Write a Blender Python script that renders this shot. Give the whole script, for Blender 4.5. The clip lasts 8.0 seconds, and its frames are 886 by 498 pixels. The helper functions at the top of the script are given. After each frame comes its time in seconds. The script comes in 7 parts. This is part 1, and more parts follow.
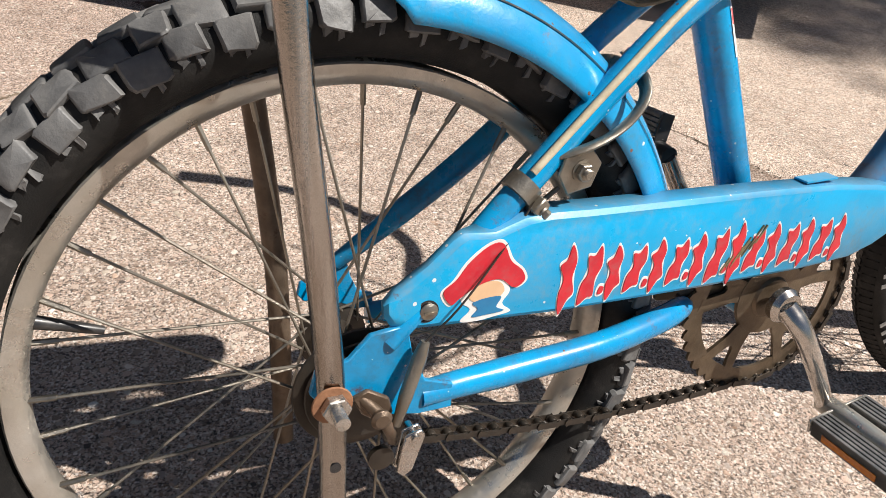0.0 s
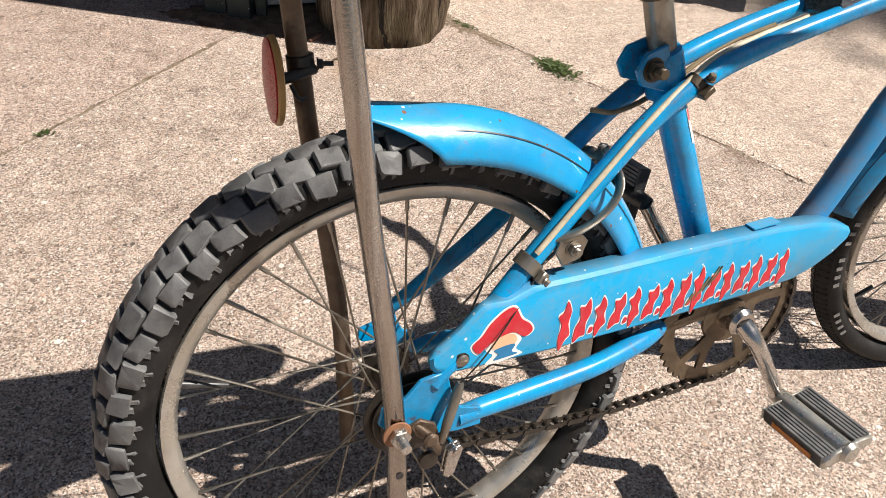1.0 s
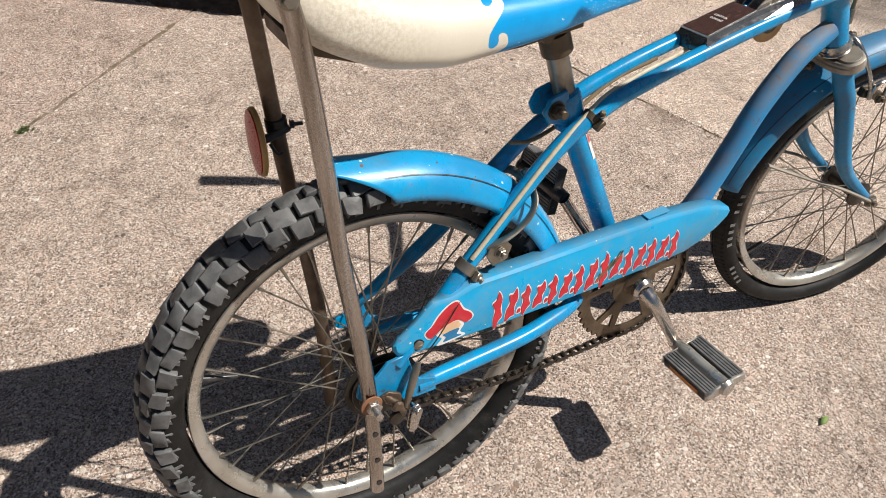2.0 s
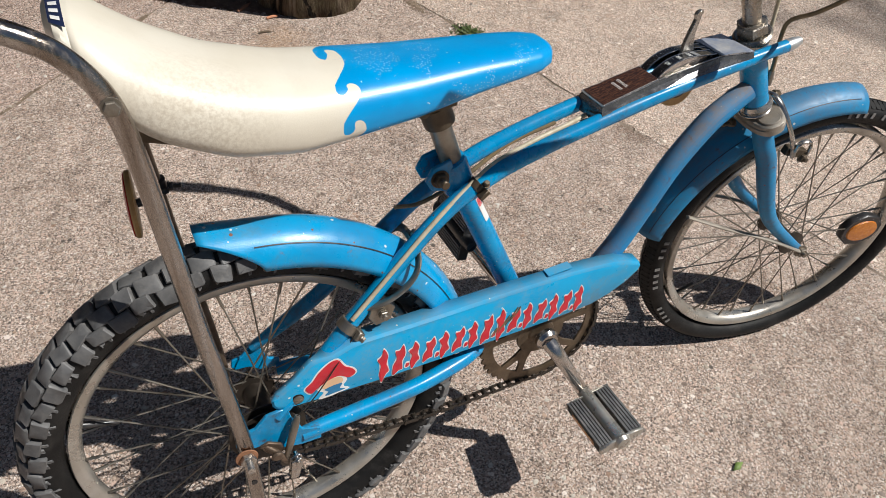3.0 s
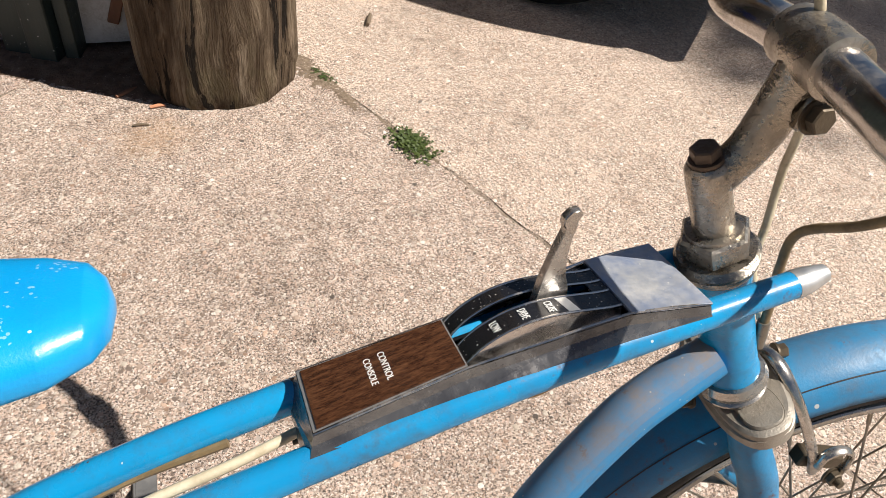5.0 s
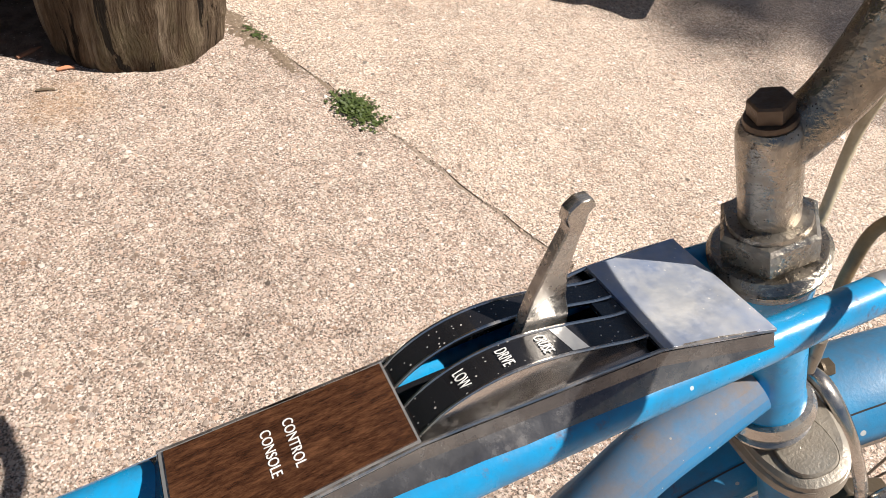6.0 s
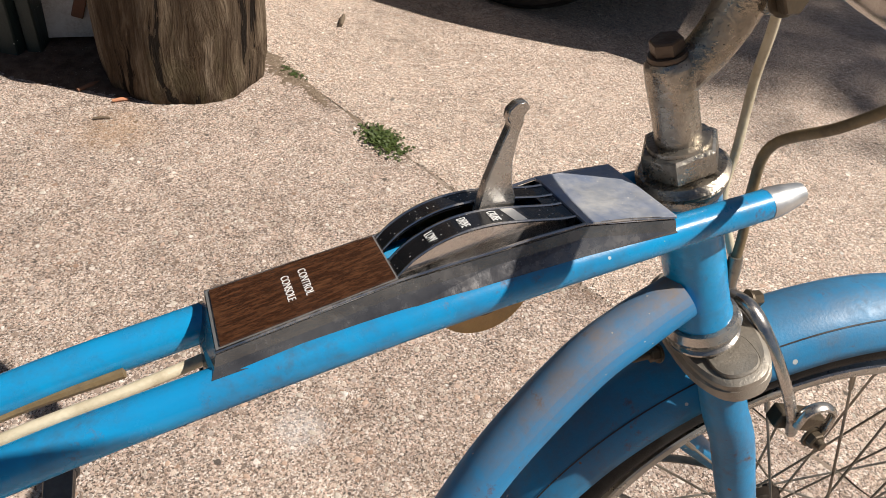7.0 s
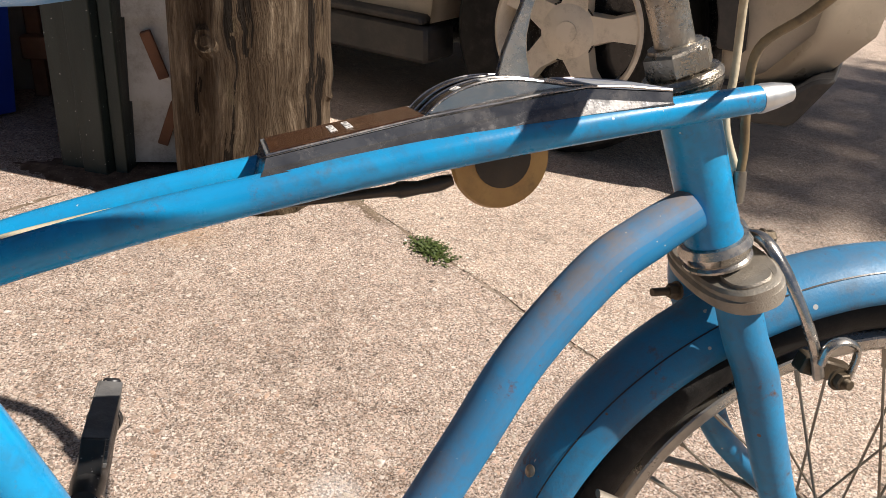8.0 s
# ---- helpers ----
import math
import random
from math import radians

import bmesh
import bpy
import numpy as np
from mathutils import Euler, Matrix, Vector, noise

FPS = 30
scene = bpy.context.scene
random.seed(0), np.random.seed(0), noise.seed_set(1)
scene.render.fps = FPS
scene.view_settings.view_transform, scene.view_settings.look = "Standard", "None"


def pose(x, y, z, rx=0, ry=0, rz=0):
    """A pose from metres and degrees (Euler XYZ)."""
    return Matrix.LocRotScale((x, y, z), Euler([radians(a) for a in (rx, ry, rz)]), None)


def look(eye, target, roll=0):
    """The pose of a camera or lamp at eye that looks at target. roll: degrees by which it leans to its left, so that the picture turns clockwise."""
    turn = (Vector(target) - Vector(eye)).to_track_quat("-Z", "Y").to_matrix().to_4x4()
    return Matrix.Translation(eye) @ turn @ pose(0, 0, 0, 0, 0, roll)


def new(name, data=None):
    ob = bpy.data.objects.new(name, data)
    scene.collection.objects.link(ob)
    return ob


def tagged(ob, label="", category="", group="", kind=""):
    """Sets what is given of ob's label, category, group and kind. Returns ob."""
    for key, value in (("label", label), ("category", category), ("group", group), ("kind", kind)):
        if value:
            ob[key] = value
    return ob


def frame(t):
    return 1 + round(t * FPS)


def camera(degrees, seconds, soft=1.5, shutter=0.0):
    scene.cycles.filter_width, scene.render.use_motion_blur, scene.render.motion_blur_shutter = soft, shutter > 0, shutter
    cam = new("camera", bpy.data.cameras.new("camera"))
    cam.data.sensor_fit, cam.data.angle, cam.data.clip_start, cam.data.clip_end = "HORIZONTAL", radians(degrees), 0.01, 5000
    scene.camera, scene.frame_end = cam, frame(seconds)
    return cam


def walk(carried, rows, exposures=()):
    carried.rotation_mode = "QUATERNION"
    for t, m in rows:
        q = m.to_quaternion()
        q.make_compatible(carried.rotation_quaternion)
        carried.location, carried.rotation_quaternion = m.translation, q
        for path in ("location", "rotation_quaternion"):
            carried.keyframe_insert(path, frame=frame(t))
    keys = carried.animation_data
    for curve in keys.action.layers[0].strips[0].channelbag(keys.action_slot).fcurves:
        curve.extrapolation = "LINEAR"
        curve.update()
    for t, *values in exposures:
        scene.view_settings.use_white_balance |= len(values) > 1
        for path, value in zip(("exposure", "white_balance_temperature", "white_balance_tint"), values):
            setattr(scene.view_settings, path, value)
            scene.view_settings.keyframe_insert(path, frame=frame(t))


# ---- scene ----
cam = camera(62.0, 8.0, 0.6)
PATH = [
    (0, (-0.095, -0.362, 0.625), (0.649, 1.104, -0.515), 8.6),
    (0.5, (-0.128, -0.378, 0.721), (0.54, 1.063, -0.494), 7.4),
    (1, (-0.152, -0.412, 0.795), (0.546, 0.972, -0.468), 6.2),
    (1.2, (-0.164, -0.426, 0.827), (0.547, 0.923, -0.467), 4.6),
    (2.3, (-0.183, -0.489, 1.022), (0.555, 0.696, -0.41), 6.8),
    (2.5, (-0.15, -0.493, 1.049), (0.528, 0.707, -0.401), 5.8),
    (3, (-0.022, -0.473, 1.066), (0.641, 0.696, -0.415), 7.6),
    (3.5, (0.155, -0.418, 1.064), (0.713, 0.819, -0.405), 6.9),
    (4, (0.297, -0.361, 1.033), (0.846, 0.948, -0.376), 7.7),
    (4.5, (0.369, -0.252, 0.958), (0.951, 1.1, -0.396), 7.3),
    (4.7, (0.391, -0.204, 0.92), (0.975, 1.147, -0.434), 7.1),
    (5.8, (0.458, -0.054, 0.804), (1.131, 1.213, -0.59), 9.9),
    (6, (0.462, -0.051, 0.798), (1.159, 1.19, -0.607), 10.1),
    (6.5, (0.463, -0.08, 0.797), (1.147, 1.21, -0.57), 8.9),
    (7, (0.444, -0.156, 0.807), (1.091, 1.218, -0.494), 8.4),
    (7.5, (0.434, -0.238, 0.764), (1.018, 1.266, -0.418), 7.2),
    (8, (0.43, -0.278, 0.702), (0.99, 1.416, -0.202), 5.9),
]
walk(cam, [(t, look(eye, target, roll)) for t, eye, target, roll in PATH],
     [(0.0, 0.60, 6400, 10), (0.5, 0.66, 6430, 10), (1.0, 0.64, 6460, 10), (2.3, 0.20, 6250, 9), (3.0, 0.06, 6150, 9), (3.5, 0.05, 6250, 10), (4.0, 0.24, 6450, 10), (4.5, 0.42, 6500, 10),
      (5.8, 0.70, 6520, 11), (6.3, 0.68, 6520, 11), (7.0, 0.34, 6530, 11), (7.5, 0.40, 6620, 12), (8.0, 0.5, 6650, 12)])

# ---- world and light ----
SUN = Vector((0.62, -0.355, 1.0)).normalized()
world = bpy.data.worlds.new("world")
scene.world = world
world.use_nodes = True
wn, wl = world.node_tree.nodes, world.node_tree.links
sky = wn.new("ShaderNodeTexSky")
sky.sky_type = "NISHITA"
sky.sun_disc = False
sky.sun_elevation = math.asin(SUN.z)
sky.sun_rotation = math.atan2(SUN.x, SUN.y)
wl.new(sky.outputs[0], wn["Background"].inputs[0])
wn["Background"].inputs[1].default_value = 0.034
sun_data = bpy.data.lights.new("sun", "SUN")
sun_data.energy, sun_data.angle, sun_data.color = 4.8, radians(0.55), (1.0, 0.94, 0.86)
sun = new("sun", sun_data)
sun.matrix_world = look(SUN * 6, (0, 0, 0))


# ---- materials ----
def nodes_of(name):
    m = bpy.data.materials.new(name)
    m.use_nodes = True
    return m, m.node_tree.nodes, m.node_tree.links


def rgba(c):
    return (c[0], c[1], c[2], 1.0)


class Graph:
    """A short way to write a node material."""

    def __init__(self, name):
        self.m, self.n, self.l = nodes_of(name)
        self.out = self.n["Principled BSDF"]
        self.co = self.n.new("ShaderNodeTexCoord").outputs["Object"]

    def put(self, socket, value):
        if isinstance(value, (int, float)):
            socket.default_value = value
        elif isinstance(value, (tuple, list)):
            socket.default_value = rgba(value) if len(value) == 3 and socket.type == "RGBA" else value
        else:
            self.l.new(value, socket)

    def noise(self, scale, detail=4.0, rough=0.6, vec=None, lo=0.35, hi=0.65):
        t = self.n.new("ShaderNodeTexNoise")
        self.put(t.inputs["Scale"], scale), self.put(t.inputs["Detail"], detail), self.put(t.inputs["Roughness"], rough)
        self.l.new(vec or self.co, t.inputs["Vector"])
        return self.remap(t.outputs["Fac"], lo, hi)

    def remap(self, v, lo, hi, a=0.0, b=1.0):
        r = self.n.new("ShaderNodeMapRange")
        for k, x in zip(("Value", "From Min", "From Max", "To Min", "To Max"), (v, lo, hi, a, b)):
            self.put(r.inputs[k], x)
        return r.outputs[0]

    def math(self, op, a, b=0.0, c=0.0):
        r = self.n.new("ShaderNodeMath")
        r.operation = op
        for s, x in zip(r.inputs, (a, b, c)):
            self.put(s, x)
        return r.outputs[0]

    def mix(self, fac, a, b):
        r = self.n.new("ShaderNodeMix")
        r.data_type = "RGBA"
        self.put(r.inputs[0], fac), self.put(r.inputs[6], a), self.put(r.inputs[7], b)
        return r.outputs[2]

    def cells(self, scale, feature="F1", vec=None):
        t = self.n.new("ShaderNodeTexVoronoi")
        t.feature = feature
        self.put(t.inputs["Scale"], scale)
        self.l.new(vec or self.co, t.inputs["Vector"])
        return t

    def ramp(self, fac, stops, constant=False):
        r = self.n.new("ShaderNodeValToRGB")
        r.color_ramp.interpolation = "CONSTANT" if constant else "LINEAR"
        e = r.color_ramp.elements
        while len(e) < len(stops):
            e.new(0.5)
        for k, (p, c) in zip(e, stops):
            k.position, k.color = p, rgba(c)
        self.put(r.inputs[0], fac)
        return r.outputs[0]

    def stretch(self, x, y, z, turn=(0, 0, 0)):
        r = self.n.new("ShaderNodeMapping")
        r.inputs["Scale"].default_value = (x, y, z)
        r.inputs["Rotation"].default_value = turn
        self.l.new(self.co, r.inputs["Vector"])
        return r.outputs[0]

    def bump(self, height, distance, strength=1.0, under=None):
        b = self.n.new("ShaderNodeBump")
        b.inputs["Distance"].default_value, b.inputs["Strength"].default_value = distance, strength
        self.put(b.inputs["Height"], height)
        if under is not None:
            self.l.new(under, b.inputs["Normal"])
        return b.outputs[0]

    def finish(self, color, rough, metal=0.0, normal=None, spec=0.5, coat=0.0):
        for k, v in (("Base Color", color), ("Roughness", rough), ("Metallic", metal), ("Specular IOR Level", spec), ("Coat Weight", coat)):
            self.put(self.out.inputs[k], v)
        if normal is not None:
            self.l.new(normal, self.out.inputs["Normal"])
        return self.m


def worn(name, c1, c2, rough, metal=0.0, scale=14.0, grime=None, grime_amount=0.3, chips=None, chip_scale=70.0, chip_size=0.12,
         rust=None, rust_amount=0.25, bump=0.0003, bump_scale=500.0, coat=0.0, rough_range=0.15, stretch=None, spec=0.5, dust=None, dust_amount=0.5):
    """A surface with broad tone, fine grain, grime, chips and rust of their own shapes."""
    g = Graph(name)
    vec = g.stretch(*stretch) if stretch else g.co
    col = g.mix(g.noise(scale, vec=vec), c1, c2)
    rgh = g.math("ADD", g.math("MULTIPLY", g.noise(scale * 3, vec=vec), rough_range), rough - rough_range / 2)
    met = metal
    if grime:
        mask = g.math("MULTIPLY", g.noise(scale * 1.7, 6, 0.7, vec, 0.62 - grime_amount * 0.4, 0.8), g.noise(220, 3, lo=0.2, hi=0.7))
        col = g.mix(mask, col, grime)
        rgh = g.math("ADD", rgh, g.math("MULTIPLY", mask, 0.3))
        met = g.math("MULTIPLY", g.math("SUBTRACT", 1.0, mask), metal) if metal else metal
    if rust:
        mask = g.noise(scale * 3.1, 8, 0.75, lo=0.68 - rust_amount * 0.4, hi=0.72)
        col = g.mix(mask, col, g.mix(g.noise(300), rust, tuple(v * 0.5 for v in rust)))
        rgh = g.math("ADD", rgh, g.math("MULTIPLY", mask, 0.35))
        met = g.math("MULTIPLY", met, g.math("SUBTRACT", 1.0, mask)) if metal else metal
    if chips:
        v = g.cells(chip_scale)
        tell = g.n.new("ShaderNodeSeparateColor")
        g.l.new(v.outputs["Color"], tell.inputs[0])
        near = g.math("LESS_THAN", v.outputs["Distance"], g.math("MULTIPLY", g.math("MULTIPLY_ADD", tell.outputs[0], 1.5, 0.4), chip_size))
        some = g.math("GREATER_THAN", g.noise(9.0, lo=0, hi=1), 0.48)
        col = g.mix(g.math("MULTIPLY", near, some), col, g.mix(g.math("GREATER_THAN", tell.outputs[1], 0.72), chips, rust) if rust else chips)
    if dust:
        geo = g.n.new("ShaderNodeNewGeometry")
        sep = g.n.new("ShaderNodeSeparateXYZ")
        g.l.new(geo.outputs["True Normal"], sep.inputs[0])
        mask = g.math("MULTIPLY", g.remap(sep.outputs[2], 0.2, 0.95, 0.0, dust_amount), g.math("MULTIPLY_ADD", g.noise(28, 6, 0.7, lo=0.35, hi=0.65), 0.75, 0.25))
        col = g.mix(mask, col, dust)
        rgh = g.math("ADD", rgh, g.math("MULTIPLY", mask, 0.4))
    normal = g.bump(g.noise(bump_scale, 3, lo=0, hi=1), bump) if bump else None
    return g.finish(col, rgh, met, normal, spec, coat)


BLUE, BLUE_DK = (0.0, 0.31, 0.62), (0.001, 0.235, 0.5)
M = {}
M["paint"] = worn("blue_paint", BLUE, BLUE_DK, 0.25, grime=(0.05, 0.075, 0.09), grime_amount=0.45, chips=(0.45, 0.54, 0.58), chip_scale=120, chip_size=0.055,
                  rust=(0.14, 0.05, 0.025), rust_amount=0.24, bump=0.00008, coat=0.25, spec=0.4, dust=(0.3, 0.27, 0.23), dust_amount=0.04)
M["spattered"] = worn("chipped_blue_paint", BLUE, BLUE_DK, 0.28, grime=(0.06, 0.17, 0.22), grime_amount=0.36, chips=(0.55, 0.62, 0.65), chip_scale=95, chip_size=0.105,
                      rust=(0.2, 0.085, 0.05), rust_amount=0.19, bump=0.00012, coat=0.4, dust=(0.2, 0.29, 0.32), dust_amount=0.1)
M["guard"] = worn("guard_paint", (0.003, 0.345, 0.64), (0.004, 0.3, 0.57), 0.33, grime=(0.2, 0.27, 0.3), grime_amount=0.34, chips=(0.6, 0.66, 0.68), chip_scale=80, chip_size=0.06,
                  rust=(0.16, 0.08, 0.05), rust_amount=0.1, bump=0.0001, coat=0.2, dust=(0.3, 0.3, 0.28), dust_amount=0.35)
M["dusty"] = worn("faded_blue_paint", (0.003, 0.24, 0.49), (0.012, 0.17, 0.35), 0.4, grime=(0.09, 0.095, 0.095), grime_amount=0.55, chips=(0.45, 0.48, 0.48), chip_size=0.075,
                  rust=(0.15, 0.08, 0.055), rust_amount=0.2, bump=0.00015, dust=(0.26, 0.22, 0.19), dust_amount=0.22)
M["dustytube"] = worn("dust_covered_blue_paint", (0.003, 0.245, 0.53), (0.01, 0.19, 0.41), 0.48, grime=(0.13, 0.12, 0.12), grime_amount=0.5, chips=(0.45, 0.48, 0.48), chip_scale=140, chip_size=0.05,
                  rust=(0.17, 0.075, 0.045), rust_amount=0.15, bump=0.0001, dust=(0.25, 0.2, 0.165), dust_amount=1.0)
M["chrome"] = worn("worn_chrome", (0.58, 0.56, 0.53), (0.42, 0.39, 0.35), 0.2, 1.0, grime=(0.16, 0.12, 0.085), grime_amount=0.5, rust=(0.11, 0.055, 0.03), rust_amount=0.2, bump=0.0001)
M["bright"] = worn("bright_chrome", (0.62, 0.6, 0.58), (0.46, 0.43, 0.4), 0.19, 1.0, grime=(0.2, 0.15, 0.11), grime_amount=0.35, rust=(0.15, 0.08, 0.05), rust_amount=0.04, bump=0.00005)
M["dull"] = worn("pitted_steel", (0.36, 0.33, 0.28), (0.24, 0.21, 0.17), 0.4, 1.0, grime=(0.12, 0.1, 0.075), grime_amount=0.5, rust=(0.1, 0.055, 0.03), rust_amount=0.2, bump=0.0003)
M["crown"] = worn("dusty_crown_steel", (0.36, 0.325, 0.275), (0.25, 0.22, 0.18), 0.5, 0.55, scale=40, grime=(0.3, 0.26, 0.2), grime_amount=0.5, rust=(0.1, 0.06, 0.035), rust_amount=0.1, bump=0.0004, bump_scale=700)
M["rimmetal"] = worn("rim_steel", (0.54, 0.52, 0.48), (0.39, 0.36, 0.31), 0.28, 0.78, grime=(0.33, 0.285, 0.22), grime_amount=0.5, rust=(0.18, 0.1, 0.06), rust_amount=0.08, bump=0.0002)
M["ring"] = worn("brown_chainwheel_steel", (0.2, 0.15, 0.1), (0.1, 0.072, 0.046), 0.36, 0.7, scale=30, grime=(0.07, 0.05, 0.035), grime_amount=0.5, rust=(0.16, 0.08, 0.04), rust_amount=0.1, bump=0.0003)
M["pitted"] = worn("black_pitted_chrome", (0.5, 0.46, 0.4), (0.3, 0.265, 0.215), 0.24, 1.0, scale=26, grime=(0.14, 0.11, 0.08), grime_amount=0.5, chips=(0.015, 0.012, 0.01), chip_scale=560, chip_size=0.1, rust=(0.09, 0.05, 0.03), rust_amount=0.16, bump=0.0006, bump_scale=420)
M["rusty"] = worn("rusty_bar_steel", (0.2, 0.15, 0.11), (0.11, 0.075, 0.05), 0.45, 0.7, scale=24, grime=(0.09, 0.06, 0.04), grime_amount=0.5, rust=(0.13, 0.06, 0.03), rust_amount=0.3, bump=0.0004)
M["mark"] = worn("worn_tyre_print", (0.3, 0.29, 0.27), (0.12, 0.115, 0.11), 0.6, scale=90, bump=0)
M["fresh_leaf"] = worn("fallen_leaf", (0.16, 0.24, 0.06), (0.22, 0.3, 0.09), 0.5, scale=60, bump=0)
# light and dark lengthwise streaks paint the bar's reflections; browning and rust are its own
M["bar"] = worn("browned_chrome_reflection_streaks", (0.5, 0.475, 0.45), (0.24, 0.205, 0.175), 0.17, 1.0, scale=60, grime=(0.16, 0.105, 0.065), grime_amount=0.3, rust=(0.11, 0.055, 0.028), rust_amount=0.09, bump=0.0002, stretch=(1, 1, 0.05))
M["alu"] = worn("scuffed_aluminium", (0.62, 0.62, 0.61), (0.5, 0.5, 0.49), 0.42, 0.8, scale=60, bump=0.0001)
M["oily"] = worn("oily_brown_steel", (0.15, 0.115, 0.075), (0.075, 0.055, 0.035), 0.42, 0.6, grime=(0.04, 0.03, 0.02), grime_amount=0.6, bump=0.0003)
M["chain"] = worn("greasy_chain", (0.09, 0.075, 0.06), (0.04, 0.032, 0.026), 0.35, 0.7, grime=(0.02, 0.017, 0.015), grime_amount=0.6, bump=0.0002)
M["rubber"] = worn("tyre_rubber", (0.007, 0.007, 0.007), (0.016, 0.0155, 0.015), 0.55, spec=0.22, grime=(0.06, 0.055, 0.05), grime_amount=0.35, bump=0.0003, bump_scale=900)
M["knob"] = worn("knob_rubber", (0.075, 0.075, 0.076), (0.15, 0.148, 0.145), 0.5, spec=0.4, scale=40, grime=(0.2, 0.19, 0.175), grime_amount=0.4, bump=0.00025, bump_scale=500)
M["black"] = worn("black_plastic", (0.018, 0.018, 0.02), (0.03, 0.029, 0.029), 0.35, grime=(0.1, 0.09, 0.08), grime_amount=0.3, chips=(0.3, 0.28, 0.26), chip_scale=260, chip_size=0.1, bump=0.0001)
M["blackpaint"] = worn("console_black", (0.012, 0.012, 0.014), (0.02, 0.02, 0.022), 0.22, chips=(0.45, 0.43, 0.4), chip_scale=420, chip_size=0.1, bump=0.00005, coat=0.3)
M["consoleside"] = worn("console_chromed_side", (0.24, 0.235, 0.23), (0.1, 0.1, 0.11), 0.22, 0.75, scale=30, grime=(0.2, 0.18, 0.16), grime_amount=0.25, bump=0.0001)
# the blue second tone paints the sky's reflection; grime and chips are real scuffing
M["consoletop"] = worn("console_plate_sky_tint", (0.62, 0.63, 0.64), (0.24, 0.32, 0.5), 0.36, 0.6, scale=34, grime=(0.42, 0.4, 0.37), grime_amount=0.5, chips=(0.75, 0.74, 0.72), chip_scale=240, chip_size=0.07, bump=0.0001)
M["cable"] = worn("cream_cable", (0.62, 0.55, 0.4), (0.5, 0.43, 0.3), 0.5, scale=60, grime=(0.3, 0.22, 0.12), grime_amount=0.4)
M["oldcable"] = worn("brown_cable", (0.25, 0.18, 0.09), (0.17, 0.12, 0.06), 0.5, scale=60, grime=(0.08, 0.06, 0.04), grime_amount=0.4)
M["red"] = worn("red_print", (0.62, 0.02, 0.035), (0.5, 0.015, 0.03), 0.38, scale=60, grime=(0.35, 0.12, 0.12), grime_amount=0.35, bump=0)
M["white"] = worn("white_print", (0.8, 0.79, 0.77), (0.68, 0.67, 0.64), 0.4, scale=60, bump=0)
M["tan"] = worn("tan_print", (0.75, 0.5, 0.3), (0.68, 0.44, 0.26), 0.4, scale=60, bump=0)
M["printblue"] = worn("blue_print", (0.02, 0.2, 0.4), (0.02, 0.16, 0.34), 0.4, scale=60, bump=0)
M["navy"] = worn("navy_print", (0.012, 0.02, 0.06), (0.02, 0.03, 0.08), 0.4, scale=60, bump=0)
M["lens_red"] = worn("red_reflector", (0.5, 0.025, 0.025), (0.36, 0.015, 0.015), 0.3, scale=200, grime=(0.12, 0.03, 0.02), grime_amount=0.3, bump=0.0003, bump_scale=700, spec=0.2)
M["lens_amber"] = worn("amber_reflector", (0.6, 0.2, 0.015), (0.45, 0.13, 0.01), 0.2, scale=200, bump=0.0006, bump_scale=600, coat=0.5)
M["ochre"] = worn("ochre_plastic", (0.5, 0.3, 0.1), (0.4, 0.22, 0.07), 0.4, scale=40, grime=(0.15, 0.1, 0.05), grime_amount=0.3)


def wood_grain(name, cols, along, scale, rough, crack=0.0, coat=0.0):
    g = Graph(name)
    s = [scale * 0.06 if k == along else scale for k in range(3)]
    vec = g.stretch(*s)
    w = g.noise(1.0, 8, 0.72, vec, 0.25, 0.75)
    fine = g.noise(5.0, 5, 0.7, vec, 0.3, 0.7)
    col = g.ramp(g.math("ADD", g.math("MULTIPLY", w, 0.7), g.math("MULTIPLY", fine, 0.3)), cols)
    h = g.math("ADD", w, g.math("MULTIPLY", fine, 0.5))
    return g.finish(col, rough, 0.0, g.bump(h, crack) if crack else None, coat=coat)


M["walnut"] = wood_grain("walnut_panel", [(0.1, (0.014, 0.006, 0.003)), (0.45, (0.05, 0.02, 0.01)), (0.75, (0.12, 0.052, 0.024)), (1, (0.17, 0.08, 0.038))], 0, 420, 0.25, 0.00005, 0.3)


